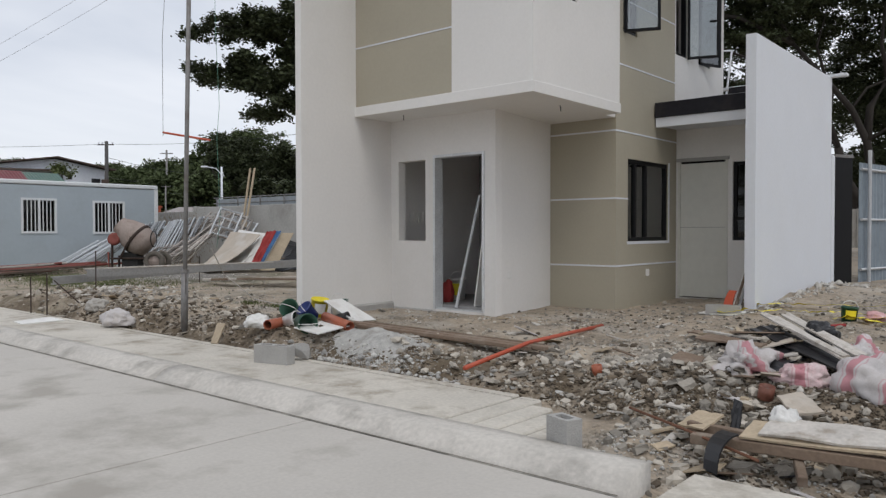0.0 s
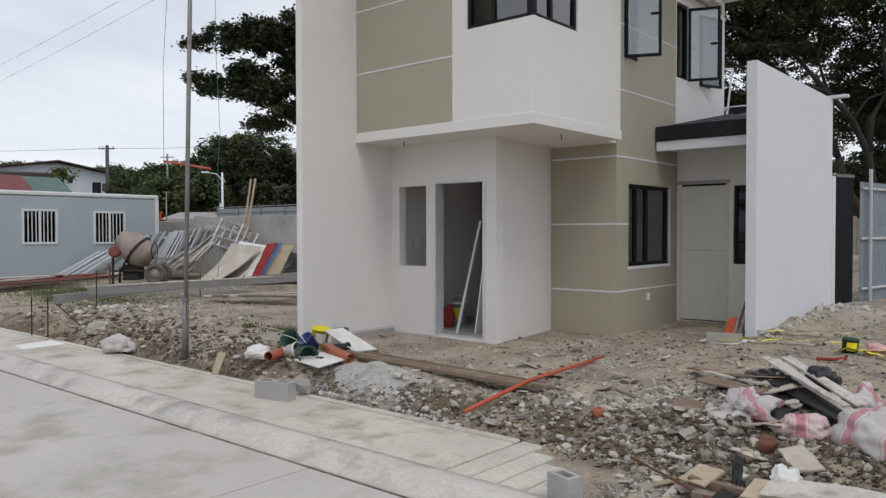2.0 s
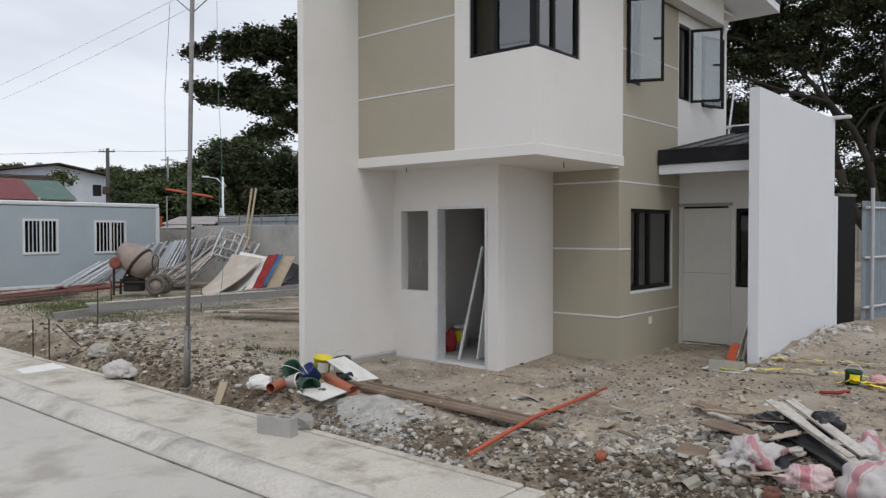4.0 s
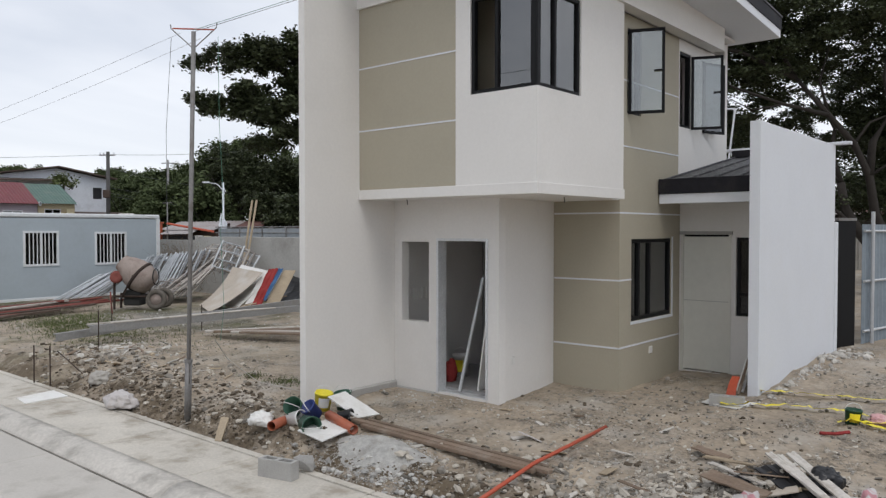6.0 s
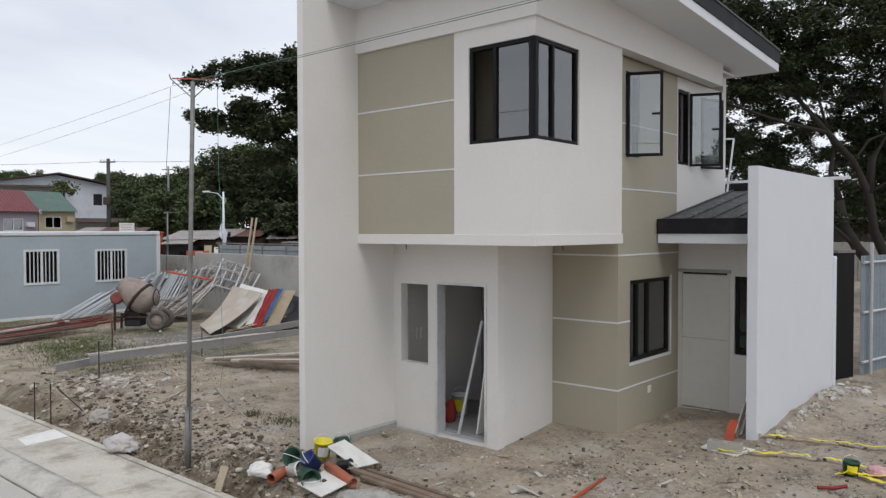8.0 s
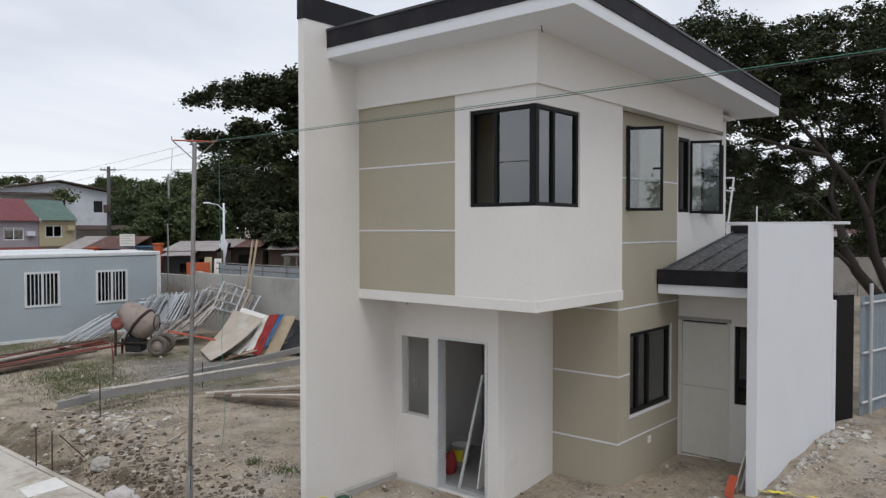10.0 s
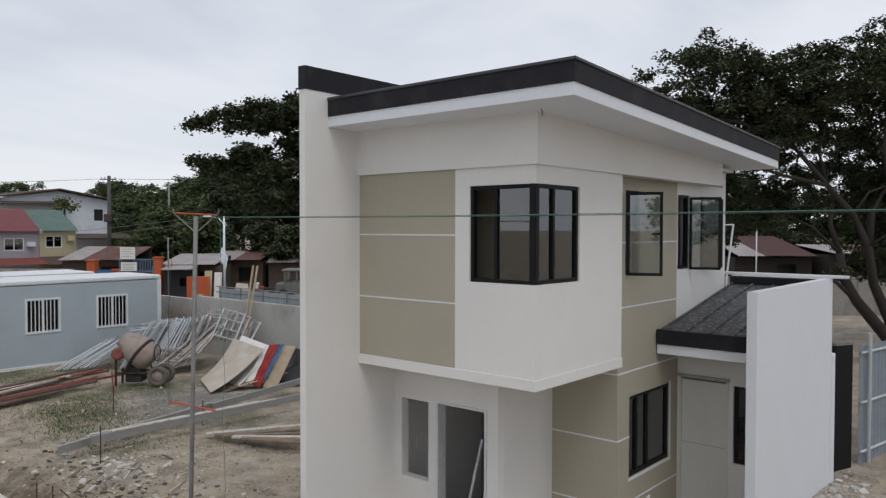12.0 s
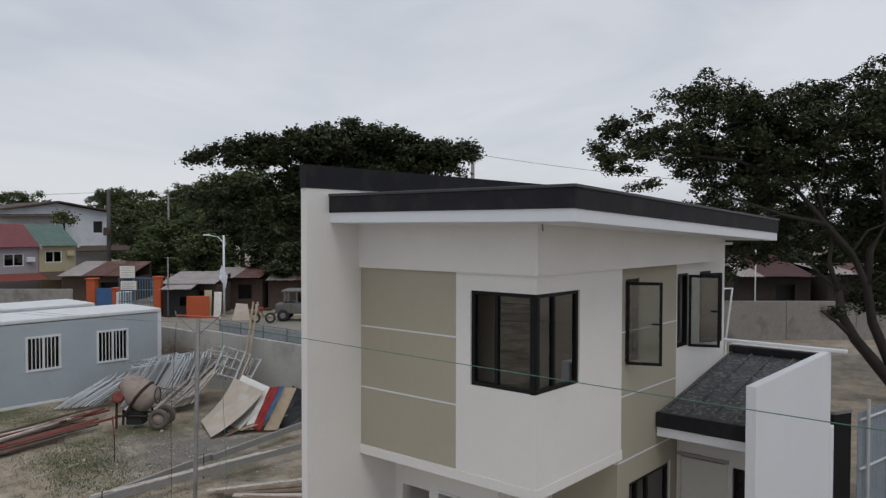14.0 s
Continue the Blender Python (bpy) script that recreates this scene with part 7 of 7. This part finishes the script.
def pail(at, turn, body, label, r=0.105, h=0.21, patch=None):
    p = thing("paint_pail", label, "pail", "paint pails")
    p.matrix_basis = pose(*at, *turn)
    part("bucket", lathe([(0, 0.004), (r * 0.86, 0), (r, h - 0.02), (r * 1.06, h - 0.02), (r * 1.06, h), (r * 0.95, h), (r * 0.82, 0.012), (0, 0.012)], 22), body, p, "", True)
    part("handle", tube([(r * 1.05 * math.cos(a), 0.0, h - 0.02 + r * 1.0 * math.sin(a)) for a in [math.pi * k / 10 for k in range(11)]], 0.004, 5), WHITEPL, p)
    if patch:
        bm, pts = bmesh.new(), []
        for k in range(9):
            a = -2.3 + 1.3 * k / 8
            pts.append([bm.verts.new((rr * math.cos(a), rr * math.sin(a), z)) for rr, z in ((r * 0.9 + 0.004, h * 0.22), (r * 0.98 + 0.004, h * 0.78))])
        for a, b in zip(pts, pts[1:]):
            bm.faces.new((a[0], b[0], b[1], a[1]))
        part("label", bm, patch, p, "printed label patch")
    return p


pail((-5.62, 4.58, 0.10), (88, 0, 70), GREENPAIL, "dark green paint pail lying on its side", patch=YELLOW)
pail((-5.98, 4.78, 0.14), (60, 10, 20), GREENPAIL, "dark green paint pail tipped over", patch=YELLOW)
pail((-5.98, 5.12, 0.10), (8, 5, 60), YELLOW, "yellow and white paint pail standing in litter", patch=WHITEPL)
pail((-5.92, 5.42, 0.06), (5, -4, 20), GREENPAIL, "dark green paint pail beside the wall", patch=WHITEPL)
pail((-5.72, 4.82, 0.12), (40, 20, -30), BLUE, "blue plastic pail leaning in litter", 0.09, 0.18)
pail((-5.92, 4.60, 0.08), (75, 0, 100), WHITEPL, "white plastic pail on its side", 0.09, 0.18)
pail((-1.04, 8.42, ground_z(-1.04, 8.42) - 0.01), (0, 4, 30), GREENPAIL, "dark green pail standing by yellow tape", 0.085, 0.17, patch=YELLOW)
pail((-5.60, 5.05, 0.07), (80, 0, 120), BLACKBAG, "black plastic pail on its side", 0.085, 0.16)


def bag(name, at, size, seed, mat, label, turn=0, stripe=None, crumple=0.25):
    """A slumped sack with folds; stripe adds printed bands."""
    bm = bmesh.new()
    bmesh.ops.create_icosphere(bm, subdivisions=4, radius=1.0)
    for v in bm.verts:
        d = v.co.normalized()
        q = Vector((d.x + 0.5 * d.z, d.y * 1.5, d.z * 0.8 - 0.3 * d.x))
        k = 1 + 0.9 * crumple * noise.noise(d * 1.3 + Vector((seed, 0, 0)))
        for size_, depth in ((1.8, 0.75), (4.1, 0.32), (8.5, 0.12)):
            k += crumple * depth * (0.5 - 2 * abs(noise.noise(q * size_ + Vector((0, seed, seed * 0.7)))))
        v.co = d * k
        v.co.x += 0.16 * crumple * noise.noise(d * 7 + Vector((seed, 4, 4)))
        v.co.z = max(v.co.z, -0.55)
    bmesh.ops.scale(bm, vec=size, verts=bm.verts)
    ob = solid(name, bm, mat, label, "sack", "sacks and bags", smooth=True)
    if stripe:
        ob.data.materials.append(stripe)
        for f in ob.data.polygons:
            u = f.center.x / size[0]
            f.material_index = 1 if (0.25 < u < 0.42 or 0.5 < u < 0.56 or -0.62 < u < -0.5) else 0
    ob.matrix_basis = pose(at[0], at[1], at[2] + size[2] * 0.5, 0, 0, turn)
    return ob


bag("sack", (-0.12, 4.86, ground_z(-0.12, 4.86) - 0.03), (0.28, 0.21, 0.20), 3, STRIPED, "full white woven sack with red stripes", -35, None, 0.24)
bag("sack", (-0.55, 4.83, ground_z(-0.55, 4.83) - 0.02), (0.17, 0.10, 0.085), 5, PINKCHECK, "slumped white sack with pink checks", 20, None, 0.5)
bag("sack", (-0.98, 4.93, ground_z(-0.98, 4.93) - 0.03), (0.19, 0.15, 0.12), 8, STRIPED, "torn empty woven sack on a debris heap", 60, None, 0.75)
bag("sack", (-0.3, 5.4, ground_z(-0.3, 5.4) - 0.02), (0.19, 0.13, 0.15), 11, STRIPED, "white sack with orange print on the heap", 100, None, 0.5)
bag("plastic_bag", (-8.9, 4.12, -0.14), (0.2, 0.13, 0.13), 13, SACK, "crumpled pinkish white sack on the bank", 30, None, 0.4)
bag("plastic_bag", (-6.22, 4.42, 0.02), (0.15, 0.11, 0.09), 15, WHITEPL, "crumpled white plastic bag", 10, None, 0.42)
bag("plastic_bag", (-0.42, 3.98, -0.10), (0.09, 0.06, 0.10), 17, WHITEPL, "crumpled white plastic in the debris", 10, None, 0.45)
bag("plastic_bag", (-0.8, 8.55, 0.12), (0.12, 0.09, 0.06), 19, PINK, "pink and white plastic bag near the pail", 50, None, 0.4)
bag("black_bag", (-0.62, 5.55, ground_z(-0.62, 5.55) + 0.03), (0.12, 0.09, 0.10), 23, BLACKBAG, "black plastic bag on the debris heap", 40, None, 0.4)
bag("plastic_bag", (-10.4, 4.55, ground_z(-10.4, 4.55) - 0.03), (0.15, 0.13, 0.11), 27, PALE, "dusty crumpled cement bag on the bank", 70, None, 0.4)

# boards and scraps on the debris heaps
for i, (c, mat, label) in enumerate((
        ([(-1.03, 5.62, 0.395), (-0.31, 4.98, 0.195), (-0.26, 5.02, 0.205), (-0.97, 5.68, 0.405)], SCUFFED, "long white-edged board lying over the debris heap"),
        ([(-1.13, 5.50, 0.305), (-0.37, 4.95, 0.145), (-0.23, 5.06, 0.155), (-1.00, 5.64, 0.335)], BLACKBAG, "dark board under others on the heap"),
        ([(-1.5, 5.3, 0.22), (-0.95, 5.05, 0.23), (-0.9, 5.2, 0.24), (-1.45, 5.45, 0.24)], WOOD, "dark timber scrap on the heap"),
        ([(-2.0, 6.35, 0.12), (-1.6, 6.1, 0.14), (-1.55, 6.2, 0.15), (-1.95, 6.45, 0.13)], WOOD, "thin brown board on the rubble"),
        ([(-0.60, 4.42, 0.02), (-0.42, 4.18, -0.03), (-0.28, 4.28, -0.01), (-0.48, 4.55, 0.04)], PLY, "torn piece of pale cardboard"),
        ([(-1.05, 3.92, -0.14), (-0.85, 3.82, -0.12), (-0.78, 3.98, -0.05), (-0.98, 4.08, -0.07)], PALEWOOD, "broken tan board in the debris"),
        ([(-0.5, 3.74, -0.07), (0.35, 3.84, -0.05), (0.37, 4.02, 0.0), (-0.48, 3.96, -0.01)], SCUFFED, "peeling white laminate over timber"),
        ([(-0.6, 3.72, -0.10), (0.35, 3.82, -0.08), (0.37, 4.0, -0.03), (-0.58, 3.92, -0.04)], PALEWOOD, "splintered plywood strip over timber"),
        ([(-1.07, 5.56, 0.425), (-0.35, 5.04, 0.225), (-0.31, 5.07, 0.230), (-1.03, 5.61, 0.430)], SCUFFED, "narrow white strip lying over the debris heap"),
        ([(-0.95, 5.70, 0.415), (-0.29, 5.12, 0.225), (-0.22, 5.17, 0.235), (-0.90, 5.76, 0.425)], SCUFFED, "second white-edged board on the debris heap"),
        ([(-1.32, 5.28, 0.19), (-0.72, 5.0, 0.13), (-0.60, 5.2, 0.18), (-1.22, 5.45, 0.26)], BLACKBAG, "sheet of black plastic under the boards"),
        ([(-0.95, 5.0, 0.14), (-0.70, 4.84, 0.06), (-0.6, 4.92, 0.1), (-0.88, 5.08, 0.18)], BLACKBAG, "crumpled black plastic under the sacks"),
        ([(-1.55, 5.6, 0.24), (-1.0, 5.28, 0.26), (-0.98, 5.32, 0.265), (-1.52, 5.64, 0.245)], SCUFFED, "thin pale batten lying on the rubble mound"),
        ([(-1.75, 6.0, 0.16), (-1.25, 5.85, 0.22), (-1.24, 5.89, 0.22), (-1.74, 6.04, 0.165)], PALEWOOD, "thin pale lath on the rubble mound"),
        ([(-2.75, 8.52, 0.07), (-2.25, 8.35, 0.09), (-2.15, 8.75, 0.10), (-2.7, 8.88, 0.09)], BOARD, "white board lying by the boundary wall"))):
    solid("scrap_board", sheet(c, 0.014, 4, wave=0.015, seed=i), mat, label, "board", "scrap boards")
for a, b, w in (((-0.88, 3.72, -0.15), (0.6, 3.86, -0.13), 0.07), ((-0.98, 3.92, -0.13), (-0.5, 3.84, -0.12), 0.05), ((-0.3, 3.8, -0.2), (-0.22, 3.6, -0.25), 0.05)):
    av, bv = Vector(a), Vector(b)
    solid("old_timber", box(0, (bv - av).length, -w / 2, w / 2, -0.03, 0.03, 0.004, m=Matrix.Translation(av) @ (bv - av).to_track_quat("X", "Z").to_matrix().to_4x4()), WOOD, "dark weathered timber in the debris", "timber", "old timbers")
solid("steel_angle", tube([(-1.5, 4.15, -0.14), (-1.0, 3.8, -0.12), (-0.42, 3.5, -0.15)], 0.009, 6), RUST, "bent rusty rod lying across the debris", "rod")
solid("rubber_strip", sheet([(-0.72, 3.5, -0.26), (-0.63, 3.46, -0.26), (-0.58, 3.66, -0.07), (-0.70, 3.74, -0.08)], 0.012, 6, bend=0.06), BLACKBAG, "curled black rubber strip", "rubber strip")
solid("rubber_strip", sheet([(-0.74, 3.98, -0.12), (-0.68, 3.96, -0.12), (-0.69, 4.05, 0.03), (-0.74, 4.05, 0.05)], 0.012, 4, wave=0.02), BLACKBAG, "torn black rubber flap", "rubber strip")


rnd = random.Random(77)
scrap_kinds = ((PALEWOOD, "splintered pale wood chip in the debris", "wood scrap"), (WOOD, "dark broken wood splinter in the debris", "wood scrap"), (SCUFFED, "scuffed white board fragment in the debris", "board scrap"), (PALE, "pale plaster flake on the dirt", "plaster flake"))
for i in range(84):
    if i < 26:
        x, y = rnd.gauss(-0.95, 0.45), rnd.gauss(4.55, 0.5)
    elif i < 40:
        x, y = rnd.uniform(-4.6, -0.8), rnd.uniform(4.3, 7.2)
    else:
        x, y = (rnd.uniform(-14.5, -7.2), rnd.uniform(4.9, 7.2)) if i < 54 else (rnd.gauss(-12.2, 0.75), rnd.gauss(5.75, 0.35))
    if y < 3.9:
        y = 3.9 + (3.9 - y) * 0.5
    mat, label, kind_ = scrap_kinds[rnd.choice((0, 0, 1, 2, 2, 3))]
    long, wide = rnd.uniform(0.07, 0.24) * (1 if i < 54 else 2.0), rnd.uniform(0.025, 0.09)
    c = [(-long / 2, -wide / 2, 0), (long / 2 * rnd.uniform(0.6, 1), -wide / 2 * rnd.uniform(0.4, 1.1), 0.0), (long / 2, wide / 2 * rnd.uniform(0.3, 1.2), 0), (-long / 2 * rnd.uniform(0.7, 1.1), wide / 2, 0)]
    ob = solid(kind_.replace(" ", "_"), sheet(c, rnd.uniform(0.006, 0.018), 3, wave=0.012, seed=i + 40), mat, label, kind_, "scraps in the debris")
    ob.matrix_basis = pose(x, y, ground_z(x, y) + 0.012, rnd.uniform(-14, 14), rnd.uniform(-14, 14), rnd.uniform(0, 180))


def tape(points, label, seed):
    """Yellow barrier tape, a creased ribbon over the ground."""
    bm, rows = bmesh.new(), []
    pts = []
    for a, b in zip(points, points[1:]):
        for k in range(8):
            pts.append(Vector(a).lerp(Vector(b), k / 8))
    for i, p in enumerate(pts):
        d = (pts[min(i + 1, len(pts) - 1)] - pts[max(i - 1, 0)]).normalized()
        side_ = d.cross(Vector((0, 0, 1))).normalized()
        tw = 0.5 * noise.noise((i * 0.23, seed, 0))
        up_ = side_ * math.cos(tw) + Vector((0, 0, 1)) * math.sin(tw)
        q = Vector((p.x, p.y, max(p.z, ground_z(p.x, p.y) + 0.045))) + Vector((0, 0, 0.03 * abs(noise.noise((i * 0.5, 3, seed)))))
        rows.append([bm.verts.new(q - up_ * 0.035), bm.verts.new(q), bm.verts.new(q + up_ * 0.035 + Vector((0, 0, 0.008)))])
    for a, b in zip(rows, rows[1:]):
        for k in range(2):
            bm.faces.new((a[k], b[k], b[k + 1], a[k + 1]))
    return solid("barrier_tape", bm, YELLOW, label, "barrier tape", "barrier tapes")


tape([(-2.44, 9.3, 0.15), (-2.0, 9.35, 0.05), (-1.5, 9.45, 0), (-1.0, 9.5, 0), (-0.2, 9.7, 0)], "yellow barrier tape lying on the dirt from the wall", 1)
tape([(-2.5, 8.45, 0.1), (-2.1, 8.45, 0.05), (-1.6, 8.7, 0), (-1.25, 8.72, 0), (-0.9, 8.6, 0.1), (-0.3, 8.9, 0)], "yellow barrier tape trailing over the dirt", 2)
tape([(-1.15, 8.25, 0.05), (-0.85, 8.4, 0.06), (-0.5, 8.5, 0.05), (-0.1, 8.5, 0.03), (0.3, 8.7, 0)], "yellow barrier tape heaped round a pail", 3)
tape([(-1.1, 8.35, 0.05), (-0.7, 8.3, 0.08), (-0.4, 8.35, 0.05), (0.2, 8.4, 0.0)], "yellow barrier tape heaped round a pail", 4)
solid("red_strip", tube([(-1.2, 7.75, ground_z(-1.2, 7.75) + 0.02), (-1.08, 7.85, ground_z(-1.08, 7.85) + 0.03), (-0.98, 8.0, ground_z(-0.98, 8.0) + 0.02)], 0.018, 6), RED, "short red hose scrap on the dirt", "hose")
scrap_rnd = random.Random(77)
for i in range(46):
    cx, cy, sp = ((-0.95, 5.35, 0.38), (-0.4, 3.75, 0.35), (-1.9, 4.9, 0.7), (-3.0, 6.0, 1.2), (-8.5, 4.9, 1.6))[(0, 0, 1, 1, 2, 3, 4)[i % 7]]
    x, y = scrap_rnd.gauss(cx, sp), scrap_rnd.gauss(cy, sp * 0.7)
    if (y < 4.2 and x < -1.4) or y < 3.45 or y > 6.8 or x > 0.4:
        continue
    l, w = scrap_rnd.uniform(0.06, 0.22), scrap_rnd.uniform(0.025, 0.09)
    kind_ = ((SCUFFED, "broken white board chip", "board chip"), (WOOD, "dark splintered wood scrap", "wood scrap"), (PALEWOOD, "pale wood offcut", "wood scrap"), (BLACKBAG, "torn black plastic scrap", "plastic scrap"), (PLY, "dusty cardboard scrap", "cardboard"), (SACK, "torn scrap of woven sack", "sack scrap"))[i % 6]
    ob = solid(kind_[2].replace(" ", "_"), sheet([(-l, -w, 0), (l, -w * scrap_rnd.uniform(0.5, 1), 0), (l * 0.9, w, 0), (-l * 0.8, w * 0.8, 0)], 0.01, 3, wave=0.03, seed=i), kind_[0], kind_[1] + " lying in the rubble", kind_[2], "debris scraps")
    ob.matrix_basis = pose(x, y, ground_z(x, y) + 0.025, scrap_rnd.uniform(-22, 22), scrap_rnd.uniform(-22, 22), scrap_rnd.uniform(0, 360))
# tools leaning in the annex corner
for i, (a, b, mat, label) in enumerate((((-2.52, 9.3, 0.1), (-2.46, 9.95, 0.95), GALV, "grey pipe leaning in the annex corner"), ((-2.6, 9.35, 0.1), (-2.47, 9.9, 1.1), WHITEPL, "white pipe leaning in the annex corner"), ((-2.55, 9.22, 0.08), (-2.47, 9.6, 0.75), WOOD, "wooden handle leaning in the annex corner"))):
    solid("leaning_pipe", tube([a, b], 0.018, 7), mat, label, "pipe", "leaning pipes")
solid("shovel_blade", sheet([(-2.62, 9.0, 0.08), (-2.5, 8.98, 0.08), (-2.5, 9.15, 0.32), (-2.6, 9.18, 0.32)], 0.02, 4, bend=0.03), REDPIPE, "orange shovel blade resting on the ground", "shovel")

# inside the doorway
solid("leaning_pole", tube([(-5.40, 6.98, 0.09), (-5.25, 7.3, 1.58)], 0.022, 8), GALV, "grey metal pole leaning inside the doorway", "pole")
solid("leaning_board", sheet([(-5.16, 7.06, 0.115), (-5.16, 7.5, 0.115), (-4.99, 7.5, 1.42), (-4.99, 7.1, 1.42)], 0.02, 2), BOARD, "white board leaning inside the doorway", "board")
bag("red_bag", (-5.88, 7.36, 0.115), (0.10, 0.10, 0.19), 31, RED, "dark red sack standing inside the doorway", 0, None, 0.25)
pail((-6.0, 7.75, 0.115), (0, 0, 20), WHITEPL, "white paint pail inside the doorway", 0.12, 0.3, patch=YELLOW)
for i in range(4):
    solid("hook", box(-6.5, -6.48, 7.25 + 0.097 * i, 7.27 + 0.097 * i, 1.22, 1.38, 0.004), WHITEPL, "pale clip in a row on the inner wall", "clip", "wall clips")
